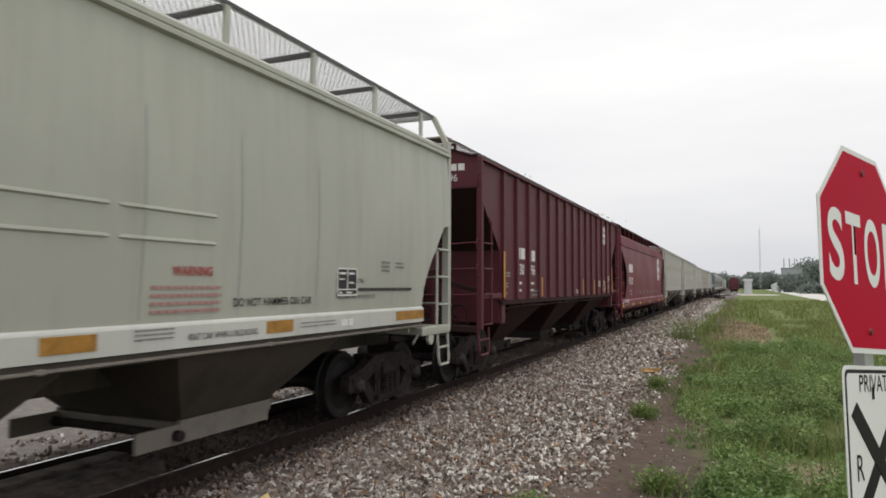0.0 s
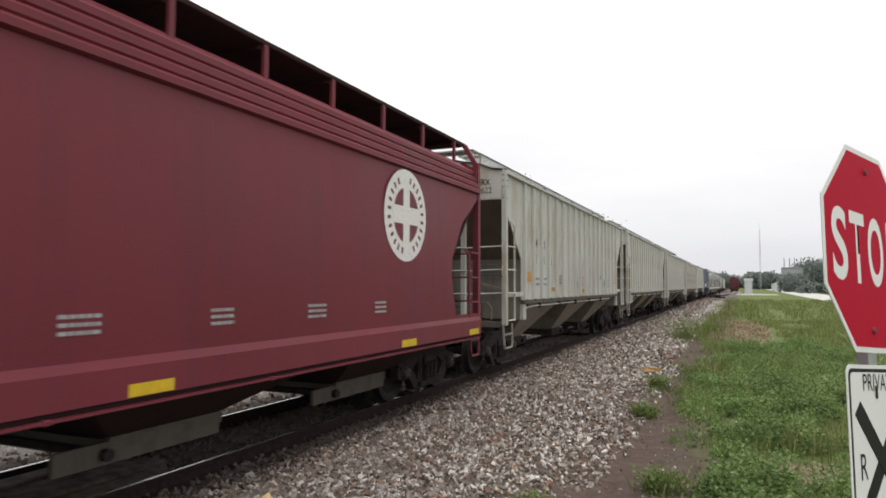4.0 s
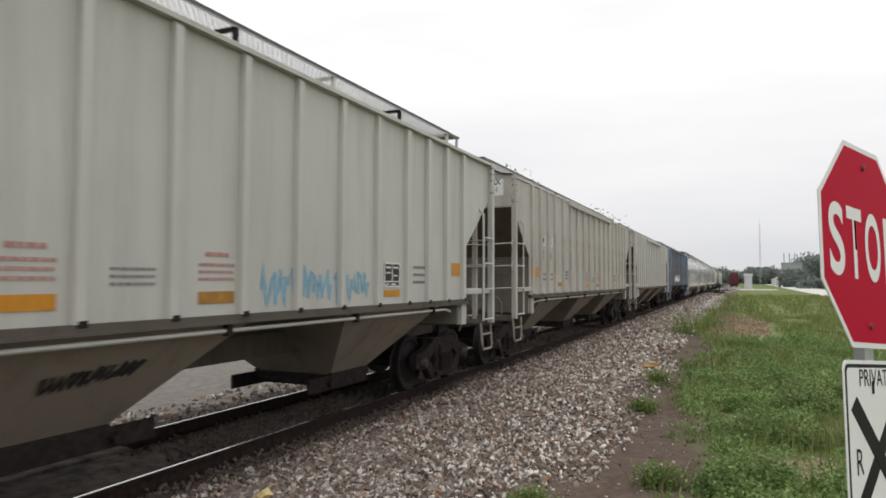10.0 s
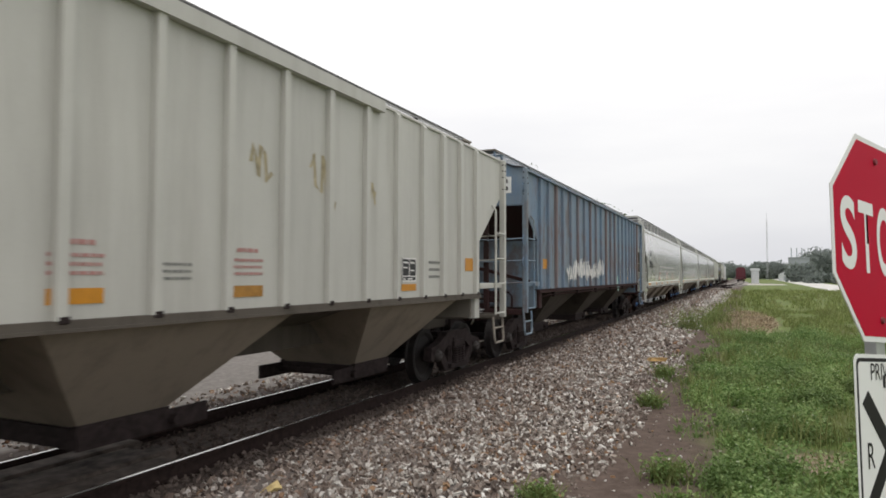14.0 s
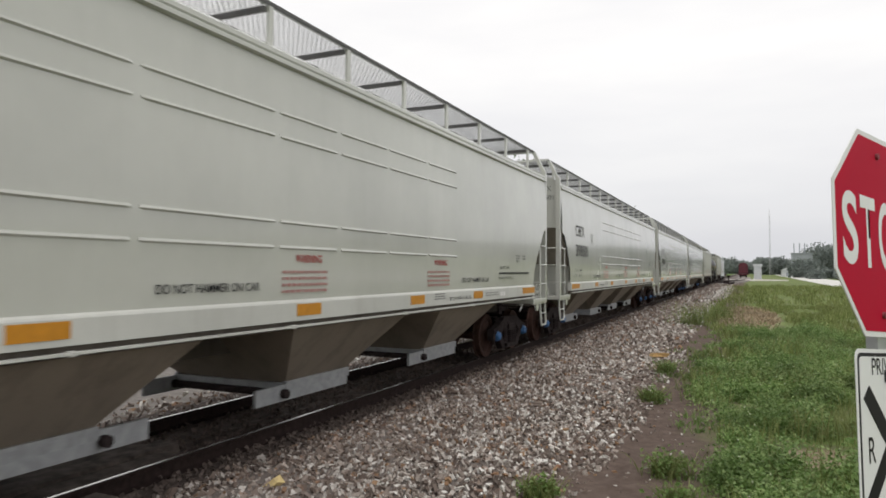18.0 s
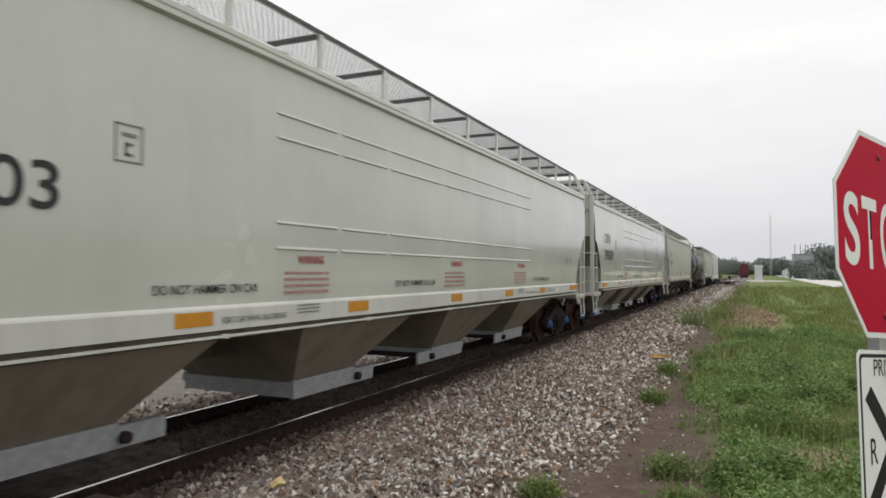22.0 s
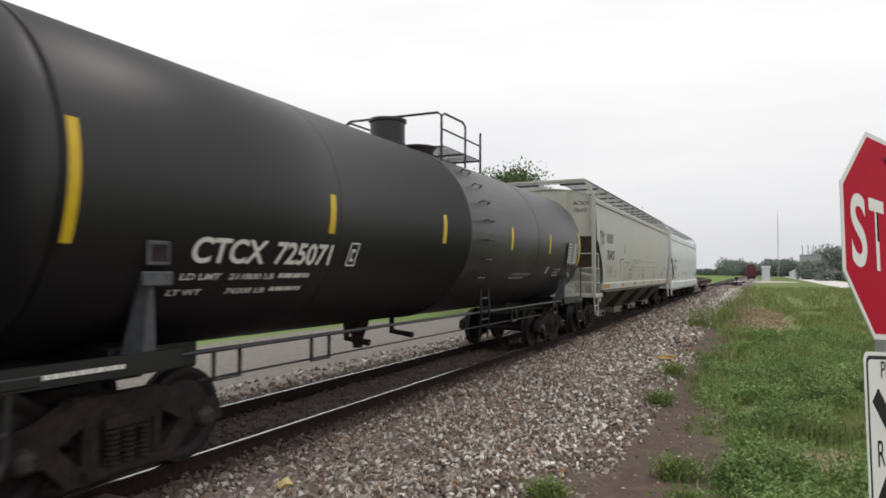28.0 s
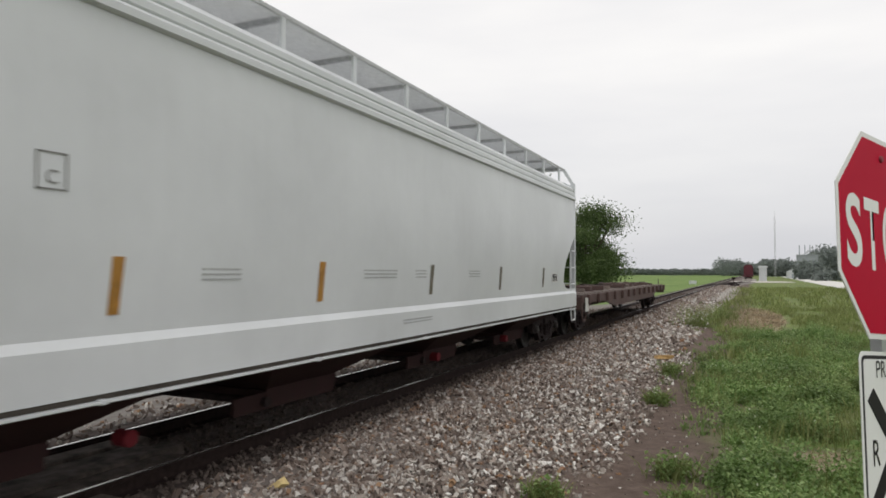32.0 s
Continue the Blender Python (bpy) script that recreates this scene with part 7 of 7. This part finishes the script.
def ribbon(bm, pts, thick):
    """A flat stroke along points of a car's side, joined at its corners."""
    pts = [Vector(p) for p in pts]
    rows = []
    for i, p in enumerate(pts):
        d = pts[min(i + 1, len(pts) - 1)] - pts[max(i - 1, 0)]
        w = Vector((0, -d.z, d.y)).normalized() * thick
        rows.append((bm.verts.new(p + w), bm.verts.new(p - w)))
    for (a, b), (c, d) in zip(rows, rows[1:]):
        bm.faces.new((a, b, d, c))


def squiggle(car, x, y, z, w, h, material, seed, loops=7, thick=0.018, name="spray_scrawl"):
    """An unreadable spray-can scrawl: one looping line, no letters."""
    rn = random.Random(seed)
    pts = []
    for i in range(loops * 4):
        u = i / (loops * 4 - 1)
        pts.append((x + 0.0002 * (i % 2), y + w * u + rn.uniform(-0.1, 0.1) * w / loops * 2, z + h * (0.5 + 0.5 * math.sin(i * 1.75 + rn.uniform(-0.5, 0.5)) * rn.uniform(0.5, 1))))
    bm = bmesh.new()
    ribbon(bm, pts, thick)
    part(name, bm, material, car, "loose spray-painted scrawl")


def fitted(text, car, x, y0, y1, z, height, material, bold=0.0):
    """Lettering stretched to lie between y0 and y1 on a car's side."""
    ob = lettering(text, height / 0.70, material, car, on_side(x, y0, z), bold=bold)
    wide = max(v.co.x for v in ob.data.vertices)
    ob.data.transform(Matrix.Diagonal(((y1 - y0) / wide, 1, 1, 1)))


def hull_x(z):
    """How far out the bowed side of a grey smooth hopper stands at height z."""
    if z < 1.535:
        return 1.588
    u = (z - 1.53) / 2.43
    return 1.5375 + 0.05 * math.sin(math.pi * min(max(u * 0.85 + 0.1, 0), 1))


def tag_stroke(car, f, corners, thick=0.012, material=None):
    """One marker stroke that follows the bowed side."""
    pts = []
    for (ya, za), (yb, zb) in zip(corners, corners[1:]):
        for i in range(5):
            y, z = ya + (yb - ya) * i / 5, za + (zb - za) * i / 5
            pts.append((hull_x(z) + 0.002, f + y, z))
    y, z = corners[-1]
    pts.append((hull_x(z) + 0.002, f + y, z))
    bm = bmesh.new()
    ribbon(bm, pts, thick)
    part("marker_stroke" if not material else "drip_streak", bm, material or INK, car, "black marker scrawl" if not material else "faint grey drip streak")


def mark_blocks(car, m, widths, height, gap=0.05):
    """A railway's name as plain white blocks."""
    x = 0.0
    for w in widths:
        part("mark_bar", box(x, x + w, 0, height, 0, 0.002), WHITE_INK, car, at=m)
        x += w + gap


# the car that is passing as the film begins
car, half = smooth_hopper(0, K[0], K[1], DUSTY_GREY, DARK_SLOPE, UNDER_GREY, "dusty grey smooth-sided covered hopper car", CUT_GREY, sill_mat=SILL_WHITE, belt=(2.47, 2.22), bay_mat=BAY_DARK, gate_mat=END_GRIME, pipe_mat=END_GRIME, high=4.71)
hopper_marks(car, half, "CBFX", "398500", empty_load=True, second=6.03)
side_panel(car, half - 3.48, 1.72, 1.572)

for y in (2 * half - 6.35, 2 * half - 5.2, 2 * half - 3.9):
    tag_stroke(car, -half, [(y, 3.3), (y + 0.02, 2.5), (y, 1.56)], 0.006, PALE_INK)

# dark brown ribbed hopper
car, half = ribbed_hopper(1, K[1], K[2], BROWN_PAINT, UNDER_BROWN, UNDER_BROWN, "dark mineral-brown ribbed covered hopper car with a white roundel", ribs=15, even=True, pipe_mat=UNDER_BROWN, eave=4.27, sill=1.55, steep=(0.0, 3.70, 1.28, 2.56))
f, x = -half, 1.5235
mark_blocks(car, on_side(x, f + 2.42, 2.44), (0.27, 0.30), 0.25)
mark_blocks(car, on_side(x, f + 3.34, 2.42), (0.24, 0.24), 0.25)
bars(WHITE_INK, car, on_side(x, f + 2.46, 1.88), [(0.34, 0.05, 0.16), (0.30, 0.05, 0.16)])
bars(WHITE_INK, car, on_side(x, f + 3.40, 1.88), [(0.40, 0.05, 0.16), (0.36, 0.05, 0.16)])
lettering("430", 0.33, WHITE_INK, car, on_side(x + 0.003, f + 2.47, 2.10), squeeze=1.02, bold=0.006)
lettering("996", 0.33, WHITE_INK, car, on_side(x + 0.003, f + 3.38, 2.10), squeeze=1.0, bold=0.006)
mark_blocks(car, on_end(0.60, f - 0.004, 4.02), (0.15, 0.16, 0.13, 0.13), 0.13, 0.03)
lettering("430996", 0.19, WHITE_INK, car, on_end(0.58, f - 0.004, 3.82), squeeze=0.95)
bars(WHITE_INK, car, on_side(x, half - 2.05, 2.16), [(0.5, 0.035, 0.08), (0.5, 0.035, 0.08), (0.30, 0.035, 0.16), (0.30, 0.035, 0.08), (0.30, 0.035, 0.16), (0.2, 0.05, 0.08)])
bars(FADED_INK, car, on_side(x, f + 3.6, 1.70), [(0.7, 0.05, 0.09)] * 2)
bars(PALE_INK, car, on_side(x, f + 1.62, 2.10), [(0.34, 0.03, 0.06), (0.34, 0.03, 0.16), (0.2, 0.03, 0.06), (0.2, 0.03, 0.16), (0.12, 0.05, 0.1)])
side_panel(car, half - 2.93, 1.68)
bars(WHITE_INK, car, on_side(x, half - 3.88, 1.98), [(0.5, 0.035, 0.075)] * 3)
bars(WHITE_INK, car, on_side(x, half - 7.36, 1.70), [(0.56, 0.03, 0.06)] * 2)
for y, h in ((1.33, 0.95), (4.22, 0.45), (half * 2 - 6.66, 0.45), (half * 2 - 4.91, 0.45), (half * 2 - 3.08, 0.45), (half * 2 - 1.44, 0.90)):
    tape(car, x + 0.066, f + y, 0.10, 1.60, h, ORANGE, "upright amber reflective tape")


def roundel(car, x, y, z, r, col):
    """A plain roundel: a pale disc with a dark ring and cross."""
    ob = part("roundel", rod([(x - 0.002, y, z), (x + 0.002, y, z)], r, 36), WHITE_INK, car, "pale roundel with a plain cross")
    bm = bmesh.new()
    lathe(bm, [(x + 0.0025, r * 0.60), (x + 0.004, r * 0.60)], "x", 32, (0, y, z))
    part("roundel_disc", bm, col, ob)
    bm = bmesh.new()
    slab(bm, x + 0.0045, x + 0.006, y - r * 0.15, y + r * 0.15, z - r * 0.62, z + r * 0.62)
    slab(bm, x + 0.0065, x + 0.008, y - r * 0.62, y + r * 0.62, z - r * 0.19, z + r * 0.19)
    part("roundel_cross", bm, WHITE_INK, ob)
    for k in range(26):
        a = k * 2 * math.pi / 26
        if k % 13 in (0, 1):
            continue
        b = bmesh.new()
        slab(b, x + 0.0025, x + 0.004, -r * 0.035, r * 0.035, r * 0.72, r * 0.86)
        part("ring_bar", b, col, ob, at=Matrix.Translation((0, y, z)) @ Matrix.Rotation(a, 4, "X"))


roundel(car, x, half - 2.63, 3.66, 0.33, BROWN_PAINT)

# red smooth hopper
car, half = smooth_hopper(2, K[2] - 0.34, K[3], RED_PAINT, UNDER_BROWN, UNDER_BROWN, "oxide-red smooth-sided covered hopper car with a white roundel", CUT_RED, eave=(3.52, 3.98), sill=(0.96, 1.33), sill_full=True, ridges=4, belt=False, z_end=3.45, reach=1.15, high=4.49, board_mat=UNDER_BROWN, brace_mat=UNDER_BROWN, mesh=(0.05, 0.0165), post=0.70)
f, x = -half, 1.588
mark_blocks(car, on_side(x, f + 1.93, 2.46), (0.28, 0.30, 0.22, 0.22), 0.36)
fitted("402135", car, x + 0.004, f + 1.92, f + 3.12, 1.94, 0.30, WHITE_INK, 0.006)
for word, ya, yb, z in (("LD LMT", 1.91, 2.28, 1.60), ("200500", 2.60, 2.98, 1.60), ("LT WT", 1.86, 2.15, 1.46), ("62500", 2.60, 2.92, 1.46)):
    fitted(word, car, 1.574, f + ya, f + yb, z, 0.07, WHITE_INK)
mark_blocks(car, on_end(0.62, f + 0.095, 3.92), (0.20, 0.22, 0.16, 0.16), 0.16, 0.03)
lettering("402135", 0.21, WHITE_INK, car, on_end(0.60, f + 0.095, 3.66), squeeze=0.95)
for i, w in enumerate((0.5, 0.3, 0.35, 0.3, 0.35, 0.3)):
    bars(PALE_INK, car, on_side(1.566, f + 5.6 + i * 1.5, 1.60), [(w, 0.03, 0.06)] * 3)
bars(WHITE_INK, car, on_side(1.588, f + 0.72, 1.18), [(0.36, 0.05, 0.08)])
bars(WHITE_INK, car, on_side(1.588, f + 1.16, 1.20), [(0.72, 0.035, 0.07)] * 2)
bars(WHITE_INK, car, on_side(1.588, f + 0.15, 1.12), [(0.36, 0.045, 0.08)])
bars(PALE_INK, car, on_side(1.588, f + 1.14, 1.04), [(0.3, 0.03, 0.05)] * 2)
for y in (0.05, 2.98, 5.50, 9.2, half * 2 - 3.2, half * 2 - 0.6):
    tape(car, 1.5865, f + y, 0.46, 0.97, 0.10, YELLOW, "yellow reflective tape")
roundel(car, 1.588, half - 3.1, 2.84, 0.66, RED_PAINT)

# a run of weathered grey ribbed hoppers
car, half = pmrx(3, "PMRX", "150622", GREY_OLD, "weathered pale grey ribbed covered hopper car with rust spots", False, eave=4.22, steep=(0.0, 3.64, 1.32, 2.43))
squiggle(car, 1.5236, half - 5.0, 1.95, 0.45, 0.35, FADED_INK, 4)
pmrx(4, "PMRX", "150618", GREY_OLD, "weathered pale grey ribbed covered hopper car with brown stains", False, eave=4.22, steep=(0.0, 3.64, 1.32, 2.43))
car, half = pmrx(5, "PMRX", "150562", GREY_PAINT, "pale grey ribbed covered hopper car with white letter decals", True)
for i in range(5):
    squiggle(car, 1.5236, half - 6.85 + i * 0.44, 1.56, 0.40, 0.46, BLUE_CHALK, 50 + i, 3, 0.030)
for i in range(4):
    pts = []
    for j in range(9):
        z = 1.04 + 0.02 * i + 0.075 * math.sin(j * 2.1 + i)
        pts.append((0.635 + (z - 0.50) * 0.917, -0.42 + i * 0.22 + 0.20 * j / 8 + 0.03 * math.cos(j * 2.3), z))
    bm = bmesh.new()
    ribbon(bm, pts, 0.022)
    part("spray_scrawl", bm, INK, car, "dark spray-painted scrawl")
pmrx(6, "PMRX", "17241", GREY_TAN, "tan-grey ribbed covered hopper car with letter decals", True, walk_z=4.56, mid_chord=3.3, tank=False)
car, half = pmrx(7, "PMRX", "17285", GREY_PAINT, "pale grey ribbed covered hopper car", False, (2, 3), walk_z=4.56, mid_chord=3.3, pipe=False, tank=False)
for i, (y, z, w, h) in enumerate(((0.75, 2.72, 0.30, 0.50), (1.75, 2.70, 0.40, 0.55), (2.05, 2.55, 0.20, 0.30), (2.95, 2.72, 0.25, 0.40))):
    squiggle(car, 1.5236, y, z, w, h, RUB_TAN, 300 + i, 2, 0.028, "rub_mark")

# blue hopper
car, half = ribbed_hopper(8, K[8], K[9], BLUE_PAINT, UNDER_BROWN, UNDER_BROWN, "faded blue ribbed covered hopper car with rust streaks", ribs=20, eave=4.20, steep=(0.0, 3.40, 1.11, 2.66), sill_mat=UNDER_BROWN, pipe_mat=UNDER_BROWN, rib_mat=BLUE_RIB, bay_mat=BAY_DARK, walk_z=4.66, post_mat=UNDER_BROWN)
f = -half
for i in range(6):
    squiggle(car, 1.5900, f + 3.7 + i * 0.85, 1.62 + 0.06 * (i % 2), 0.95, 0.55 + 0.12 * (i % 3), WHITE_INK, 210 + i, 4, 0.045)
squiggle(car, 1.5236, half - 5.95, 1.66, 0.62, 0.20, FADED_INK, 22, 3, 0.022)
squiggle(car, 1.5240, half - 5.90, 1.86, 0.50, 0.22, PALE_INK, 24, 4, 0.014)
squiggle(car, 1.5243, half - 5.86, 1.84, 0.46, 0.24, FADED_INK, 27, 5, 0.010)
squiggle(car, 1.5240, half - 5.93, 1.60, 0.60, 0.16, PALE_INK, 25, 5, 0.012)
part("paint_patch", rod([(1.5230, half - 6.02, 1.56), (1.5255, half - 6.02, 1.56)], 0.30, 24), MINT, car, "mint-green spray-painted disc")
part("end_decal", box(0.55, 1.25, f - 0.001, f + 0.003, 3.66, 4.02), DECAL_WHITE, car, "white decal on the end sheet")
bars(INK, car, on_end(0.62, f - 0.004, 3.88), [(0.55, 0.09, 0.16), (0.55, 0.09, 0.16)])
tape(car, 1.5236, half - 1.91, 0.43, 2.03, 0.22, ORANGE)
tape(car, 1.5236, f + 1.5, 0.42, 2.0, 0.24, ORANGE)
tape(car, 1.5236, half - 4.17, 0.44, 1.66, 0.11, ORANGE)
side_panel(car, half - 4.17, 1.79)
side_panel(car, half - 3.41, 1.78)
bars(WHITE_INK, car, on_side(1.5236, half - 3.40, 2.44), [(0.44, 0.05, 0.10)] * 3)
bars(WHITE_INK, car, on_side(1.5236, half - 1.90, 1.96), [(0.42, 0.03, 0.07)] * 4)
bars(WHITE_INK, car, on_side(1.5236, half - 2.60, 2.00), [(0.12, 0.05, 0.10)] * 3)

# four clean grey smooth hoppers
for k, num in ((9, "398506"), (10, "398501"), (11, "398503"), (12, "398509")):
    cbfx(k, num)

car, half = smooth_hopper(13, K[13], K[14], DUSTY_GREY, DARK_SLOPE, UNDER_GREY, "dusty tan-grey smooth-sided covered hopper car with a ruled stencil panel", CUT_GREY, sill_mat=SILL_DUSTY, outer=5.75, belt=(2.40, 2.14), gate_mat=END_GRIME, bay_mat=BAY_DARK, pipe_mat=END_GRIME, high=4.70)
hopper_marks(car, half, "AOKX", "78417")
side_panel(car, half - 3.36, 1.69, 1.570)
tank_car(K[14], K[15], "black tank car with yellow reflective bars and white lettering")
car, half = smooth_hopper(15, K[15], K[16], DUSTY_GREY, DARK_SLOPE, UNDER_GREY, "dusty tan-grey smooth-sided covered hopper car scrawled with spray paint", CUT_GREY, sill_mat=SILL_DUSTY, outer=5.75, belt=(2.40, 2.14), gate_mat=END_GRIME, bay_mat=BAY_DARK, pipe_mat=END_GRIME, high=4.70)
hopper_marks(car, half, "AOKX", "78407")
side_panel(car, half - 3.36, 1.69, 1.570)
f = -half
tag_stroke(car, f, [(4.05, 1.60), (3.98, 2.32)], 0.035)
tag_stroke(car, f, [(3.98, 2.32), (4.68, 2.33), (4.66, 1.35)], 0.016)
tag_stroke(car, f, [(4.69, 2.21), (5.28, 2.25), (5.23, 1.33)])
tag_stroke(car, f, [(5.28, 2.17), (5.51, 2.27), (5.8, 2.05), (5.81, 1.33)])
tag_stroke(car, f, [(5.67, 2.17), (5.87, 2.29), (6.03, 2.18), (6.42, 2.13), (6.46, 2.05), (6.14, 1.96), (6.35, 1.94), (6.43, 1.81), (6.14, 1.84), (6.40, 1.78), (6.40, 1.33)])
tag_stroke(car, f, [(6.43, 2.07), (6.66, 2.12), (6.58, 2.01), (7.16, 2.38), (7.21, 2.19), (7.54, 1.98), (7.41, 1.36)], 0.014)
tag_stroke(car, f, [(4.98, 2.12), (4.98, 1.57)])
tag_stroke(car, f, [(5.06, 1.96), (4.92, 1.94), (4.90, 1.86), (4.99, 1.80), (5.07, 1.83)])
tag_stroke(car, f, [(4.89, 1.70), (5.06, 1.71)])
tag_stroke(car, f, [(6.99, 2.09), (6.83, 1.59)])
tag_stroke(car, f, [(7.05, 1.98), (6.90, 1.94), (6.92, 1.84), (7.02, 1.83)])
tag_stroke(car, f, [(7.39, 2.29), (7.55, 2.33), (7.52, 2.20), (7.69, 2.30), (7.75, 2.20), (8.05, 2.41)])
tag_stroke(car, f, [(5.65, 1.84), (5.80, 1.88), (5.95, 1.80)])
for y in (5.5, 10.2, 2 * half - 5.35, 2 * half - 2.2):
    tag_stroke(car, f, [(y, 3.9), (y + 0.03, 2.9), (y + 0.01, 1.56)], 0.007, PALE_INK)
squiggle(car, 1.586, -half + 0.55, 2.6, 0.75, 0.75, INK, 34, 5, 0.012)
squiggle(car, 1.588, -half + 1.5, 1.75, 1.1, 0.40, FADED_INK, 35, 6, 0.012)
car, half = smooth_hopper(16, K[16], K[17], WHITE_PAINT, DARK_SLOPE, UNDER_GREY, "clean white smooth-sided covered hopper car with a deep side sill", CUT_WHITE, gate_mat=UNDER_BROWN, bay_mat=UNDER_BROWN, eave=(3.80, 4.17), sill=(0.95, 1.42), sill_full=True, ridges=3, belt=False, z_end=3.0, reach=1.15, high=4.69, brace_mat=GALV, mesh=(0.06, 0.011), board_mat=PALE_BOARD, sill_mat=WHITE_PAINT)
f, x = -half, 1.588
lettering("EQUX", 0.37, INK, car, on_side(x + 0.004, f + 1.62, 2.50), squeeze=0.80)
lettering("621454", 0.37, INK, car, on_side(x + 0.004, f + 1.62, 2.07), squeeze=0.92)
lettering("EQUX", 0.26, FADED_INK, car, on_end(0.7, f + 0.095, 3.92), squeeze=0.95)
lettering("621454", 0.26, FADED_INK, car, on_end(0.62, f + 0.095, 3.64), squeeze=0.95)
bars(FADED_INK, car, on_side(1.567, f + 1.75, 1.74), [(1.1, 0.08, 0.2), (1.0, 0.08, 0.2)])
bm = bmesh.new()
for a in ((0, 0.26, 0, 0.015), (0, 0.26, 0.285, 0.30), (0, 0.015, 0, 0.30), (0.245, 0.26, 0, 0.30)):
    slab(bm, a[0], a[1], a[2], a[3], 0, 0.002)
mark = part("plate_mark", bm, FADED_INK, car, "thin boxed plate mark", on_side(x + 0.003, f + 3.37, 2.40) @ Matrix.Diagonal((0.88, 0.88, 1, 1)))
lettering("C", 0.16, FADED_INK, mark, pose(0.075, 0.05, 0.001))
for y, h, c in ((1.22, 0.88, ORANGE), (3.96, 0.44, AMBER_DIRTY), (6.62, 0.44, AMBER_DIRTY), (9.46, 0.44, TAPE_GREY), (12.5, 0.44, TAPE_GREY), (15.4, 0.44, TAPE_GREY)):
    bm = bmesh.new()
    quad_solid(bm, [(1.560, f + y, 1.52), (1.563, f + y, 1.52), (1.563, f + y + 0.10, 1.52), (1.560, f + y + 0.10, 1.52), (1.578, f + y + 0.03, 1.52 + h), (1.589, f + y + 0.03, 1.52 + h), (1.589, f + y + 0.13, 1.52 + h), (1.578, f + y + 0.13, 1.52 + h)])
    part("reflector_tape", bm, c, car, "upright weathered reflective tape")
side_panel(car, half - 2.4, 1.62, 1.565)
for y, w in ((4.9, 0.7), (7.6, 1.2), (9.0, 0.5), (11.0, 0.7)):
    bars(PALE_INK, car, on_side(1.572, f + y, 1.86), [(w * 0.7, 0.018, 0.045)] * 3)
bars(PALE_INK, car, on_side(1.588, f + 8.6, 1.18), [(0.9, 0.018, 0.04)] * 2)
for y in (-4.65, 1.65, 5.2):
    part("gate_capstan", rod([(0.86, y, 0.40), (1.02, y, 0.40)], 0.075, 12), RED_DARK, car, "grimy red gate capstan")
flat_car(K[17], K[18], "empty rusty flat car with a worn timber deck")

# standing red car on the siding
far = tagged(empty("standing_car", pose(siding_x(215) + 0.0, 222, 0)), "dark red covered hopper standing on the siding", "freight car")
part("body", box(-1.22, 1.22, 0, 15, 1.3, 3.9, 0.08), BROWN_PAINT, far)
bm = bmesh.new()
prism(bm, [(-1.2, 3.9), (1.2, 3.9), (1.0, 4.2), (0.5, 4.45), (-0.5, 4.45), (-1.0, 4.2)], 0.1, 14.9, "xz")
part("roof", bm, BROWN_PAINT, far)
for xx in (-1.2, 1.2):
    part("corner_post", box(xx - 0.08, xx + 0.08, -0.08, 0.05, 1.0, 3.9), BROWN_PAINT, far)
part("end_sill", box(-1.5, 1.5, -0.2, 0.3, 0.85, 1.2), BROWN_PAINT, far)
for yy in (1.8, 13.2):
    t = part("truck", shared("bolster", bolster_mesh, TRUCK_IRON), TRUCK_IRON, far, at=(0, yy, 0))
    for xx in (-1.0, 1.0):
        part("side_frame", shared("side_frame", side_frame_mesh, TRUCK_IRON), TRUCK_IRON, t, at=(xx, 0, 0))
    for dy in (-0.889, 0.889):
        part("wheelset", shared("wheelset", wheelset_mesh, WHEEL_DARK), WHEEL_DARK, t, at=(0, dy, 0.457))


# ---- what moves ----
def motions():
    times = [float(t) for t in range(33)]
    for car, mid in CARS:
        walk(car, [(t, pose(TRACK_X, mid - run(t), 0)) for t in times])
    turns = [2 * i / FPS for i in range(481)]
    for dy, wheels in WHEELSETS.items():
        walk(wheels[0], [(t, pose(0, dy, 0.457) @ Matrix.Rotation((run(t) - run(0)) / 0.457, 4, "X")) for t in turns])
        keys = wheels[0].animation_data
        for w in wheels[1:]:
            w.rotation_mode = "QUATERNION"
            w.animation_data_create()
            w.animation_data.action = keys.action
            w.animation_data.action_slot = keys.action_slot


motions()
